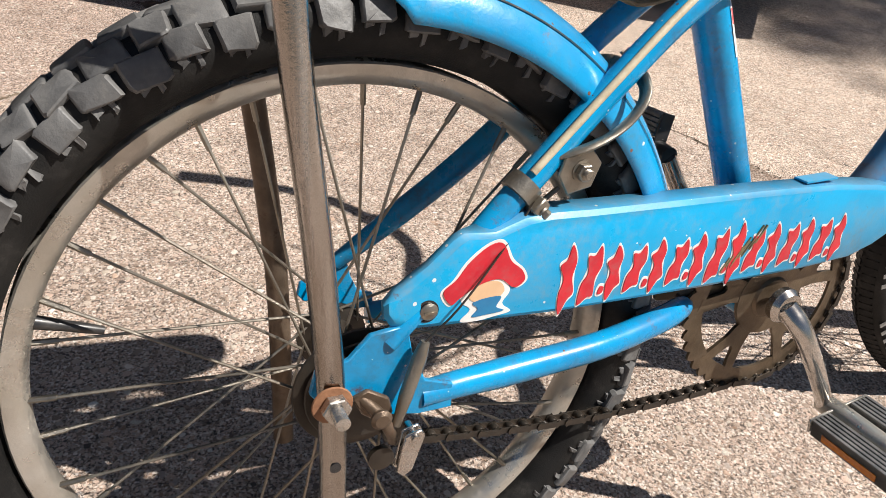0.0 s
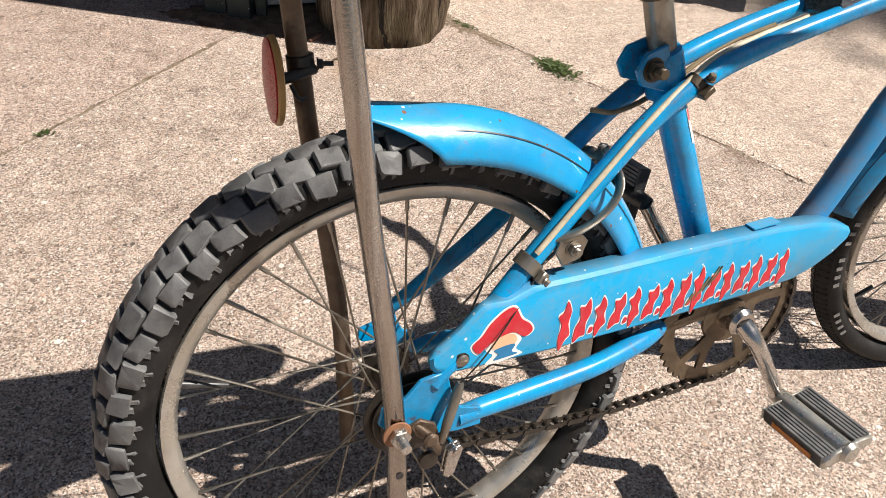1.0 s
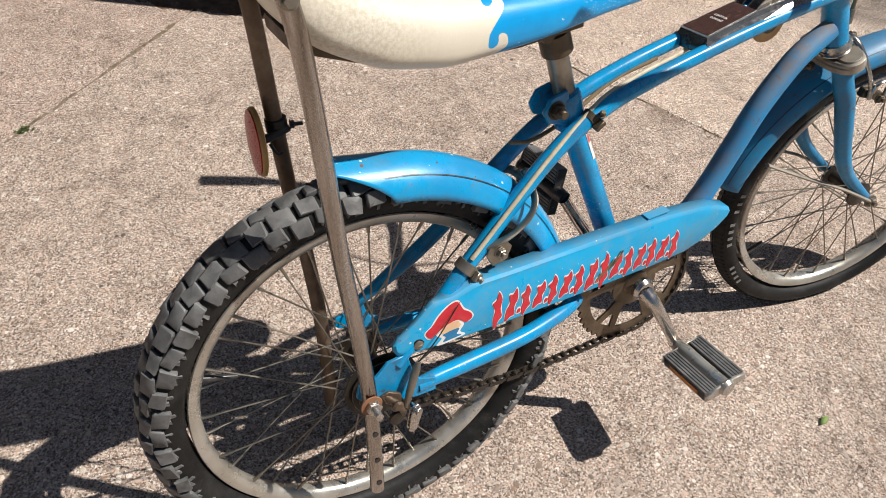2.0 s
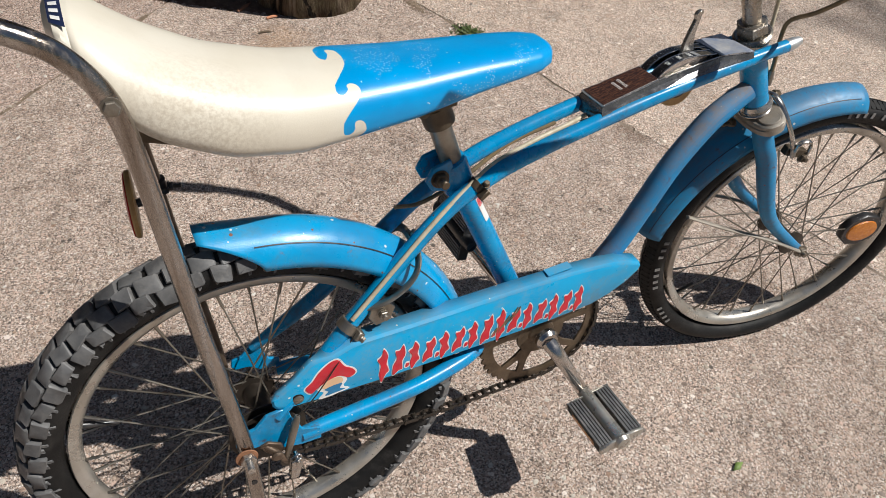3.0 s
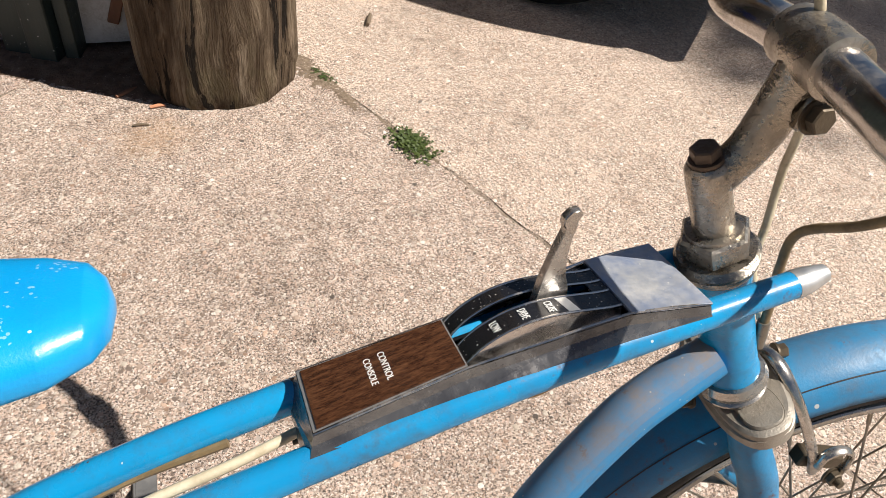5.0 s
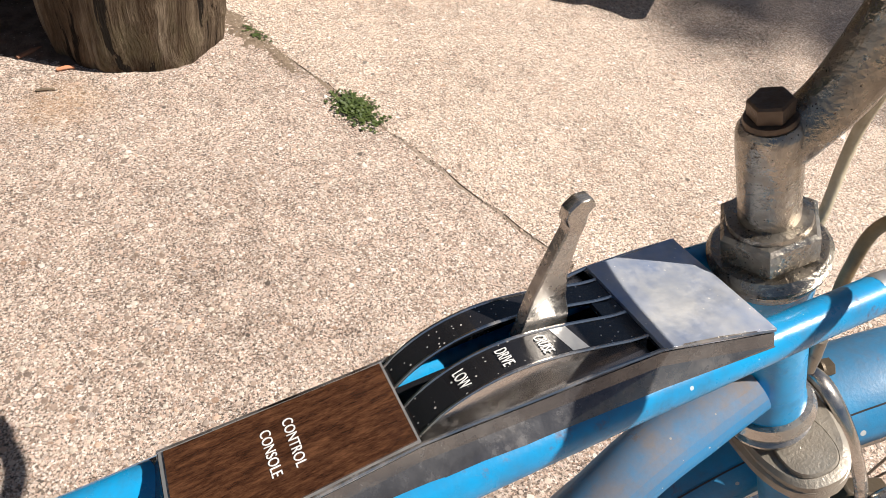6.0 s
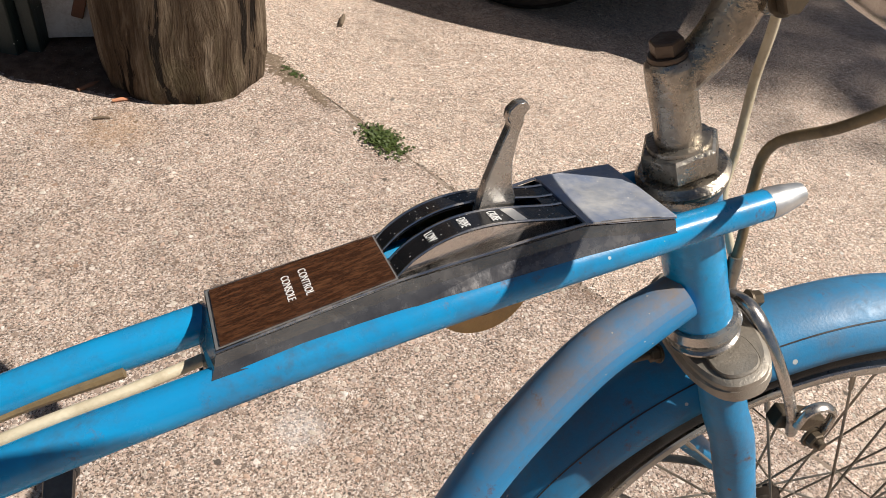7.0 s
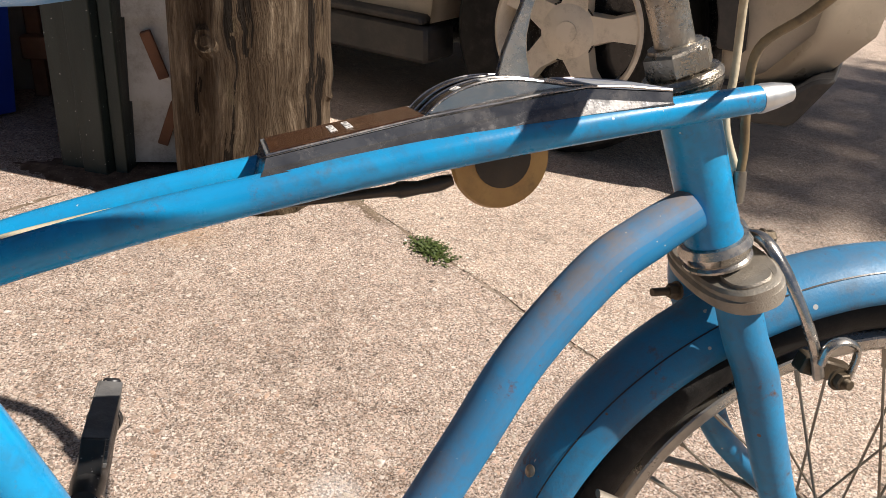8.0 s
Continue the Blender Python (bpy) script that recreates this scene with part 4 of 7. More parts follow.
add("stem_bolt", lambda bm: (hexagon(bm, 0.0075, -0.0075, -0.0005, STEER @ axis_frame(stem_top, HEAD_UP)), lathe(bm, [(0.0088, -0.0098), (0.0090, -0.0085), (0.0086, -0.0072), (0.004, -0.0070)], STEER @ axis_frame(stem_top, HEAD_UP), 20)), M["rusty"], stem, "dark steel hexagon bolt")
add("clamp_bolt", lambda bm: bolt(bm, STEER @ Vector((clampc.x + 0.001, -0.0115, clampc.z - 0.025)), AX, 0.007, 0.006), M["oily"], stem)
BAR = [(0.691, 0.0), (0.688, 0.04), (0.688, 0.07), (0.691, 0.092), (0.696, 0.112), (0.700, 0.130), (0.700, 0.147), (0.696, 0.163), (0.690, 0.18), (0.682, 0.197), (0.670, 0.212)]
BARZ = [0.729, 0.7285, 0.7255, 0.7248, 0.7315, 0.747, 0.768, 0.792, 0.822, 0.855, 0.885]
BARS = Matrix.Translation((0.005, 0, 0)) @ STEER
half_bar = [Vector((x, y, z)) for (x, y), z in zip(BAR, BARZ)]
grip_line = [Vector((0.68, 0.2, 0.86)), Vector((0.67, 0.21, 0.88)), Vector((0.60, 0.235, 0.935)), Vector((0.51, 0.25, 0.955))]
full = [Vector((p.x, -p.y, p.z)) for p in half_bar[:0:-1]] + half_bar
handlebar = add("handlebar", lambda bm: tube(bm, full, 0.0112, 20, 6, m=BARS), M["bright"], label="high-rise chromed handlebar with stains")
for s in (-1, 1):
    flip = [Vector((p.x, p.y * s, p.z)) for p in half_bar[-2:]] + [Vector((p.x, p.y * s, p.z)) for p in grip_line[2:]]
    add("bar_end", lambda bm: tube(bm, flip, 0.0112, 18, 6, m=BARS), M["bright"], handlebar)
    grip = [Vector((p.x, p.y * s, p.z)) for p in (grip_line[2].lerp(grip_line[3], 0.05), grip_line[2].lerp(grip_line[3], 0.5), grip_line[3] + Vector((-0.012, 0.002, 0.002)))]
    add("grip", lambda bm: tube(bm, grip, [0.0148, 0.0156, 0.0162], 16, 5, m=BARS), M["black"], handlebar, "black rubber handlebar grip")
    sl = [Vector((0.6985, 0.153 * s, 0.777)), Vector((0.6965, 0.162 * s, 0.790)), Vector((0.6915, 0.1755 * s, 0.814))]
    add("lever_band", lambda bm: tube(bm, sl, [0.0165, 0.0172, 0.0165], 18, 4, m=BARS), M["black"], handlebar, "black rubber lever band on the bar")

# saddle
SEAT = [(-0.060, 0.024, 0.750, 0.736), (-0.054, 0.046, 0.757, 0.718), (-0.043, 0.060, 0.758, 0.698), (-0.025, 0.068, 0.745, 0.668), (0.0, 0.070, 0.725, 0.646), (0.05, 0.070, 0.698, 0.621),
        (0.11, 0.067, 0.681, 0.611), (0.165, 0.061, 0.675, 0.614), (0.226, 0.053, 0.670, 0.618), (0.293, 0.044, 0.667, 0.628), (0.341, 0.039, 0.664, 0.633), (0.364, 0.034, 0.662, 0.635), (0.379, 0.026, 0.660, 0.638), (0.3855, 0.016, 0.656, 0.641), (0.388, 0.004, 0.651, 0.646)]


def seat_shape():
    xs = [s[0] for s in SEAT]
    fine = sorted(set([xs[0] + (xs[-1] - xs[0]) * k / 90 for k in range(91)] + xs))
    val = lambda k, x: float(np.interp(x, xs, [s[k] for s in SEAT]))
    def soft(k, x):
        return (val(k, x - 0.012) + 2 * val(k, x) + val(k, x + 0.012)) / 4 if -0.05 < x < 0.355 else val(k, x)
    bm = new_bm()
    place = bm.verts.layers.float_vector.new("seat_place")
    rings = []
    for x in fine:
        w, zt, zb = soft(1, x), soft(2, x), soft(3, x)
        ring = []
        for q in range(48):
            a = 2 * math.pi * q / 48
            ca, sa = math.cos(a), math.sin(a)
            y = math.copysign(abs(ca) ** 0.72, ca) * w
            mid = zb + (zt - zb) * 0.42
            z = mid + (zt - mid) * abs(sa) ** 0.85 if sa > 0 else mid - (mid - zb) * abs(sa) ** 0.6
            v = bm.verts.new((x, y, z))
            arc = (a if a <= math.pi * 1.5 else a - 2 * math.pi) - math.pi / 2
            v[place] = (x, arc * 0.058, 0)
            ring.append(v)
        rings.append(ring)
    for a, b in zip(rings, rings[1:]):
        for q in range(48):
            bm.faces.new((a[q], a[(q + 1) % 48], b[(q + 1) % 48], b[q]))
    bm.faces.new(rings[0][::-1]), bm.faces.new(rings[-1])
    return bm


saddle = part("saddle", seat_shape(), M["seat"], bicycle, "long banana seat, stained white vinyl behind and blue in front with a wave edge")
add("seat_pan", lambda bm: prism(bm, [(-0.02, 0.66), (0.05, 0.636), (0.13, 0.625), (0.2, 0.624), (0.27, 0.63), (0.27, 0.622), (0.2, 0.614), (0.13, 0.612), (0.05, 0.624), (-0.02, 0.648)], -0.035, 0.035), M["oily"], saddle)
add("seat_bracket", lambda bm: (lathe(bm, [(0.0135, -0.018), (0.017, -0.017), (0.017, 0.006), (0.012, 0.008)], axis_frame((0.262, 0, 0.603), post_axis), 20),
                                box(bm, (0.244, -0.013, 0.604), (0.27, 0.013, 0.624), None, 0.003), tube(bm, [(0.243, -0.017, 0.611), (0.243, 0.017, 0.611)], 0.0075, 12, 2)), M["oily"], saddle)
def on_seat(x, a, lift):
    """A point of the seat's upper skin, a radians from its crown."""
    xs = [k[0] for k in SEAT]
    w, zt, zb = (float(np.interp(x, xs, [k[j] for k in SEAT])) for j in (1, 2, 3))
    mid = zb + (zt - zb) * 0.42
    return Vector((x - lift * 0.5, math.copysign(abs(math.sin(a)) ** 0.72, math.sin(a)) * (w + lift), mid + (zt + lift - mid) * abs(math.cos(a)) ** 0.85))
def seat_strip(bm, x0, x1, a0, a1, lift, n=14):
    rows = [[bm.verts.new(on_seat(x, a0 + (a1 - a0) * k / n, lift)) for k in range(n + 1)] for x in (x0, (x0 + x1) / 2, x1)]
    for p, q in zip(rows, rows[1:]):
        for k in range(n):
            bm.faces.new((p[k], p[k + 1], q[k + 1], q[k]))
badge = add("seat_badge", lambda bm: seat_strip(bm, -0.0545, -0.0445, -0.75, 0.75, 0.0012), M["navy"], saddle, "dark blue maker's band with pale marks")
for k in range(6):
    add("badge_mark", lambda bm: seat_strip(bm, -0.0525, -0.0465, -0.62 + k * 0.2, -0.52 + k * 0.2, 0.0016, 3), M["white"], badge)

# tall backrest bar
for s in (-1, 1):
    y0, y1 = 0.0755 * s, 0.0725 * s
    bar = [(0.0055, y0, 0.126), (0.0060, y0, 0.20), (0.0055, y0, 0.278), (0.000, y0, 0.36), (-0.010, y0, 0.466), (-0.016, y0, 0.56), (-0.0225, y1, 0.655), (-0.031, y1, 0.705), (-0.049, y1, 0.738), (-0.072, y1, 0.758), (-0.11, y1, 0.777), (-0.18, y1, 0.805), (-0.25, y1 * 0.98, 0.85)]
    flatr = [0.0085] * 13
    bb = add("backrest_bar", lambda bm: tube(bm, bar, flatr, 16, 7, m=None), M["rusty"] if s > 0 else M["bar"], label="tall chromed backrest bar with rust and black discs painting the lower holes")
    # flat black discs on the uncut bar paint the dark of its holes
    for z in (0.145, 0.185, 0.228):
        if z < 0.3:
            add("bar_hole_dark_disc", lambda bm: lathe(bm, [(0.0036, 0), (0.0036, 0.0006)], axis_frame((0.0055, y0 + 0.0084 * s, z), (0, s, 0)), 14), M["blackpaint"], bb)
    add("seat_bolt", lambda bm: bolt(bm, (-0.030, y1 + 0.0085 * s, 0.703), (0, s, 0), 0.0062, 0.0045), M["dull"], bb)
add("backrest_hoop", lambda bm: tube(bm, [(-0.25, -0.071, 0.85), (-0.272, -0.066, 0.87), (-0.285, -0.045, 0.883), (-0.29, 0, 0.888), (-0.285, 0.045, 0.883), (-0.272, 0.066, 0.87), (-0.25, 0.071, 0.85)], 0.0085, 14, 6), M["chrome"])
axle = add("axle_bolt", lambda bm: (lathe(bm, [(0.012, 0), (0.0125, 0.0008), (0.012, 0.0018)], axis_frame((0.0035, -0.0845, 0.2765), AX), 24),), worn("rusty_washer", (0.33, 0.16, 0.08), (0.22, 0.1, 0.05), 0.8, scale=80, bump=0.0004), label="rusty washer under the axle nut")
add("axle_nut", lambda bm: (hexagon(bm, 0.0088, 0.0015, 0.0085, axis_frame((0.0045, -0.085, 0.2765), AX)), lathe(bm, [(0.0040 + 0.0004 * (k % 2), 0.008 + 0.0009 * k) for k in range(14)] + [(0.001, 0.0205)], axis_frame((0.0045, -0.085, 0.2765), AX), 14)), M["chrome"], axle)

# rear reflector on the far bar
REFL = Vector((-0.038, 0.062, 0.529))
reflector = add("rear_reflector", lambda bm: lathe(bm, [(0.032, -0.003), (0.0345, -0.002), (0.0345, 0.0015), (0.033, 0.003)], axis_frame(REFL, (-1, 0.05, 0.04)), 36), M["ochre"], label="round red reflector in a tan plastic shell")
add("lens", lambda bm: lathe(bm, [(0.0325, 0.0029), (0.0325, 0.0042), (0.02, 0.0062), (0.001, 0.007)], axis_frame(REFL, (-1, 0.05, 0.04)), 32), M["lens_red"], reflector)
add("bracket", lambda bm: (tube(bm, [REFL + Vector((0.003, 0, 0)), REFL + Vector((0.018, 0.002, 0.002)), REFL + Vector((0.034, 0.008, 0.004))], 0.0045, 10, 3),
                           tube(bm, [REFL + Vector((0.012, -0.002, -0.004)), REFL + Vector((0.016, -0.006, -0.014)), REFL + Vector((0.022, -0.004, -0.016))], 0.0018, 8, 3),
                           lathe(bm, [(0.0088, -0.007), (0.0112, -0.0065), (0.0112, 0.0065), (0.0088, 0.007)], axis_frame((-0.0135, 0.0755, 0.537), (-0.05, 0, 1)), 18),
                           bolt(bm, (-0.001, 0.068, 0.537), (1, -0.3, 0), 0.004, 0.004, 0.008)), M["black"], reflector)


# chain guard
def gy(x):
    """The guard leans in towards the frame at its front."""
    return -0.057 + (x - 0.05) * 0.06


def shift(a):
    return lambda x: gy(x) + a


GUARD = [(0.043, 0.320), (0.0435, 0.312), (0.048, 0.305), (0.056, 0.301), (0.066, 0.300), (0.10, 0.2965), (0.178, 0.2895), (0.31, 0.2825), (0.42, 0.2785), (0.485, 0.2795), (0.515, 0.287), (0.54, 0.298), (0.558, 0.311), (0.5605, 0.318), (0.557, 0.327),
         (0.53, 0.338), (0.495, 0.3455), (0.44, 0.352), (0.35, 0.357), (0.261, 0.3605), (0.19, 0.3635), (0.157, 0.3655), (0.139, 0.3645), (0.117, 0.358), (0.095, 0.3605), (0.088, 0.357), (0.071, 0.342), (0.05, 0.328)]


def guard_shape(bm):
    inner = [(x, z) for x, z in GUARD]
    cx, cz = 0.3, 0.322
    flat = [bm.verts.new((x + (0.0022 if x < cx else -0.0022) * min(1, abs(x - cx) / 0.2), gy(x) - 0.004, z + (0.0035 if z < cz else -0.0035))) for x, z in GUARD]
    edge = [bm.verts.new((x, gy(x) - 0.0012, z)) for x, z in GUARD]
    back = [bm.verts.new((x, gy(x) + (0.016 if z > cz and x > 0.1 else 0.004), z + 0.001)) for x, z in GUARD]
    bm.faces.new(flat)
    n = len(GUARD)
    for a, b in ((flat, edge), (edge, back)):
        for i in range(n):
            bm.faces.new((a[i], b[i], b[(i + 1) % n], a[(i + 1) % n]))


chain_guard = solid(add("chain_guard", guard_shape, M["guard"], label="long blue chain guard with red and white decorative print"), 0.001)
# black disc paints the dark of the hole round the screw; the guard is uncut
add("guard_screw", lambda bm: (lathe(bm, [(0.0078, 0.0), (0.0078, 0.0004)], axis_frame((0.071, gy(0.071) - 0.004, 0.3125), AX), 24),), M["blackpaint"], chain_guard)
add("guard_screw", lambda bm: (lathe(bm, [(0.0055, 0.0), (0.006, 0.0012), (0.004, 0.0026), (0.0005, 0.003)], axis_frame((0.072, gy(0.072) - 0.0042, 0.3125), AX), 18), box(bm, (0.068, gy(0.072) - 0.0078, 0.3118), (0.076, gy(0.072) - 0.0068, 0.3132))), M["dull"], chain_guard)
add("guard_tab", lambda bm: (prism(bm, [(0.405, 0.350), (0.445, 0.3485), (0.444, 0.357), (0.407, 0.357)], shift(0.014), shift(0.0155), None, 0.0004), prism(bm, [(0.407, 0.3555), (0.444, 0.3555), (0.444, 0.357), (0.407, 0.357)], shift(0.002), shift(0.0145))), M["guard"], chain_guard)


def blob(pts, lift, grow=0.0):
    line = curve_points([(x, 0, z) for x, z in pts], 5, True)
    c = sum(line, Vector()) / len(line)
    bm = new_bm()
    prism(bm, [(p.x + (p - c).normalized().x * grow, p.z + (p - c).normalized().z * grow) for p in line], shift(-0.004), shift(-0.004 - lift))
    return bm


# a band of flame-shaped leaves in pairs, each pair over a small drop
LEAF = [(-0.30, -0.52), (0.02, -0.36), (0.24, -0.30), (0.20, -0.02), (0.36, 0.22), (0.22, 0.52), (0.02, 0.34), (-0.22, 0.30), (-0.12, 0.04), (-0.30, -0.18)]
DROP = [(-0.16, -0.10), (0.04, -0.16), (0.18, 0.04), (0.02, 0.16)]
def leaf_mark(shape, cx, cz, w, h, turn):
    """One leaf of the ornament: a red plate on a slightly larger white one, on the guard's face."""
    c, n = math.cos(radians(turn)), math.sin(radians(turn))
    pts = [(cx + (u * c - v * n) * w, cz + (u * n + v * c) * h) for u, v in shape]
    part("print_mark", blob(pts, 0.0003, 0.0020), M["white"], chain_guard, "white-edged red leaf ornament", False)
    part("print_mark", blob(pts, 0.0009), M["red"], chain_guard, "", False)


for k in range(15):
    cx = 0.1755 + 0.0201 * k
    cz = 0.3155 - 0.0118 * k / 14
    tall = 0.046 if k in (0, 1, 7, 8) else 0.037
    leaf_mark(LEAF, cx, cz, 0.022, tall, -10 if k % 2 else 14)
    if k % 2:
        leaf_mark(DROP, cx + 0.0105, cz - 0.013, 0.018, 0.018, 20)


def scuffs(bm):
    """Thin rubbed scratches across the print."""
    r = random.Random(6)
    for k in range(11):
        x, z = 0.322 + 0.0032 * k + r.uniform(-0.002, 0.002), 0.292 + 0.0022 * k + r.uniform(-0.004, 0.004)
        d = r.uniform(0.006, 0.014)
        w = r.uniform(0.0003, 0.0011)
        prism(bm, [(x, z), (x + w, z - w), (x + d * 0.75 + w, z + d), (x + d * 0.75, z + d + w)], shift(-0.0040), shift(-0.0051 - 0.00004 * k))
part("scuff", (lambda bm: (scuffs(bm), bm)[1])(new_bm()), M["oldcable"], chain_guard, "brown rubbed scratches", False)


HAT = [(0.083, 0.319), (0.082, 0.325), (0.090, 0.331), (0.099, 0.342), (0.112, 0.351), (0.122, 0.351), (0.129, 0.338), (0.138, 0.330), (0.141, 0.322), (0.133, 0.318), (0.122, 0.326), (0.108, 0.325), (0.094, 0.318), (0.088, 0.314)]
LOWER = [(0.096, 0.320), (0.110, 0.327), (0.122, 0.326), (0.129, 0.316), (0.124, 0.308), (0.131, 0.301), (0.118, 0.300), (0.106, 0.2995), (0.096, 0.301), (0.103, 0.308), (0.097, 0.313)]
part("sticker_base", blob(HAT, 0.0003, 0.0022), M["white"], chain_guard, "white-edged sticker with plain red, tan and blue shapes", False)
part("sticker_base", blob(LOWER, 0.0004, 0.0016), M["white"], chain_guard, "", False)
part("sticker_red", blob(HAT, 0.0009), M["red"], chain_guard, "", False)
part("sticker_tan", blob([(0.101, 0.321), (0.111, 0.3255), (0.122, 0.324), (0.126, 0.317), (0.120, 0.312), (0.108, 0.312), (0.101, 0.315)], 0.0007), M["tan"], chain_guard, "", False)
part("sticker_blue", blob([(0.103, 0.312), (0.112, 0.314), (0.124, 0.313), (0.121, 0.306), (0.127, 0.302), (0.114, 0.3015), (0.103, 0.302), (0.107, 0.307)], 0.0008), M["printblue"], chain_guard, "", False)

# chainwheel, cranks and pedals
BB = Vector((0.416, -0.0195, 0.2445))
RING_R = 0.0885


def ring_shape(bm):
    m = axis_frame(BB, AX)
    teeth, n = 44, 44
    outer, inner = [], []
    for i in range(n * 4):
        a = 2 * math.pi * i / (n * 4)
        r = RING_R + (0.0046 if i % 4 in (0,) else 0.0028 if i % 4 in (1, 3) else -0.001)
        outer.append((r * math.cos(a), r * math.sin(a)))
        inner.append((0.0735 * math.cos(a), 0.0735 * math.sin(a)))
    for y0, y1 in ((-0.0013, 0.0013),):
        vo = [[bm.verts.new(m @ Vector((x, y, h))) for x, y in outer] for h in (y0, y1)]
        vi = [[bm.verts.new(m @ Vector((x, y, h))) for x, y in inner] for h in (y0, y1)]
        k = len(outer)
        for i in range(k):
            j = (i + 1) % k
            bm.faces.new((vo[0][i], vo[0][j], vi[0][j], vi[0][i])), bm.faces.new((vo[1][i], vi[1][i], vi[1][j], vo[1][j]))
            bm.faces.new((vo[0][i], vo[1][i], vo[1][j], vo[0][j])), bm.faces.new((vi[0][i], vi[0][j], vi[1][j], vi[1][i]))


crankset = add("chainwheel", ring_shape, M["ring"], label="brown oily steel chainwheel with forked spokes")
add("spider", lambda bm: lathe(bm, [(0.012, -0.0018), (0.036, -0.0018), (0.037, 0), (0.036, 0.002), (0.020, 0.0024), (0.018, 0.005), (0.012, 0.0055)], axis_frame(BB, AX), 36), M["ring"], crankset)
def forked_spoke(bm, turn):
    """One spoke of the chainwheel that splits in two towards the toothed ring."""
    m = axis_frame(BB, AX) @ Matrix.Rotation(turn, 4, "Z") @ Matrix.Rotation(radians(-90), 4, "X")
    prism(bm, [(0.033, -0.0095), (0.050, -0.0125), (0.0765, -0.0235), (0.0765, -0.0125), (0.056, -0.0035), (0.054, 0.0), (0.056, 0.0035), (0.0765, 0.0125), (0.0765, 0.0235), (0.050, 0.0125), (0.033, 0.0095)], -0.0015, 0.0016, m)
for k in range(5):
    add("chainwheel_spoke", lambda bm: forked_spoke(bm, 2 * math.pi * k / 5 + 0.35), M["ring"], crankset)
PED = Vector((0.467, -0.074, 0.150))
PEDF = Vector((0.350, 0.074, 0.350))
for s, ped in ((-1, PED), (1, PEDF)):
    c0 = Vector((0.416, 0.040 * s, 0.2445))
    d = Vector((ped.x - c0.x, 0, ped.z - c0.z))
    arm = [c0 + Vector((0, 0, 0)), c0 + d * 0.14 + Vector((0, 0.012 * s, 0)), c0 + d * 0.4 + Vector((0, 0.020 * s, 0)), c0 + d * 0.75 + Vector((0, 0.026 * s, 0)), Vector((ped.x, 0.067 * s, ped.z))]
    crank = add("crank_arm", lambda bm: (tube(bm, arm, [0.0125, 0.0115, 0.0105, 0.0095, 0.0095], 16, 6, flat=0.8), lathe(bm, [(0.0125, -0.002), (0.016, 0), (0.0165, 0.006), (0.013, 0.011), (0.004, 0.013)], axis_frame((0.416, 0.033 * s, 0.2445), (0, s, 0)), 24)), M["bright"], label="chromed crank arm")
    tilt = Matrix.Translation(ped) @ (Matrix.Rotation(radians(-10), 4, "Y") if s < 0 else Matrix.Rotation(radians(-79), 4, "Y"))
    pedal = add("pedal", lambda bm: (tube(bm, [ped + Vector((0, -0.010 * s, 0)), ped + Vector((0, 0.01 * s, 0)), ped + Vector((0, 0.05 * s, 0)), ped + Vector((0, 0.094 * s, 0))], [0.0088, 0.0105, 0.0098, 0.0105], 16, 4),
                                     prism(bm, [(-0.034, -0.007), (-0.02, -0.009), (0.02, -0.009), (0.034, -0.007), (0.034, 0.004), (0.016, 0.0085), (-0.016, 0.0085), (-0.034, 0.004)], 0.089 * s - 0.0022, 0.089 * s + 0.0022, tilt, 0.0012),
                                     box(bm, (-0.034, 0.008 * s - 0.0012, -0.007), (0.034, 0.008 * s + 0.0012, 0.007), tilt, 0.0006),
                                     lathe(bm, [(0.011, 0.088), (0.0125, 0.091), (0.010, 0.096), (0.002, 0.098)], axis_frame(ped, (0, s, 0)), 18)), M["rimmetal"] if s < 0 else M["black"], label="rubber block pedal on a steel spindle")
    for e in (-1, 1):
        def block(bm):
            for k in range(5):
                box(bm, (0.0225 * e - 0.0105 + k * 0.0043, min(0.010 * s, 0.087 * s), -0.009), (0.0225 * e - 0.0105 + k * 0.0043 + 0.0033, max(0.010 * s, 0.087 * s), 0.0075), tilt, 0.0004)
            box(bm, (0.0225 * e - 0.0105, min(0.0105 * s, 0.0865 * s), -0.0085), (0.0225 * e + 0.0105, max(0.0105 * s, 0.0865 * s), 0.0055), tilt)
        add("pedal_block", block, M["knob"], pedal, "grooved black rubber pedal block")
        if s < 0: add("pedal_reflector", lambda bm: box(bm, (0.0225 * e + e * 0.0105 - 0.0008, min(0.022 * s, 0.075 * s), -0.0065), (0.0225 * e + e * 0.0105 + 0.0012, max(0.022 * s, 0.075 * s), 0.0005), tilt), M["lens_amber"], pedal)

# chain: pins and rollers in one mesh, plates as pieces
chain_line = []
a_start, a_end = radians(-100), radians(75)
p_low = Vector((0.062, -0.040, 0.2005))
for k in range(200):
    chain_line.append(p_low.lerp(BB + Vector((math.cos(radians(-100)) * RING_R, 0, math.sin(radians(-100)) * RING_R)), k / 200) + Vector((0, 0, -0.010 * math.sin(math.pi * k / 200))))
for k in range(201):
    a = a_start + (a_end - a_start) * k / 200
    chain_line.append(BB + Vector((math.cos(a) * RING_R, 0, math.sin(a) * RING_R)))
top_end = Vector((0.05, -0.044, 0.300))
for k in range(1, 200):
    chain_line.append(chain_line[400].lerp(top_end, k / 199))
links, run = [chain_line[0]], 0.0
for a, b in zip(chain_line, chain_line[1:]):
    run += (b - a).length
    if run >= 0.0127:
        links.append(b)
        run = 0.0
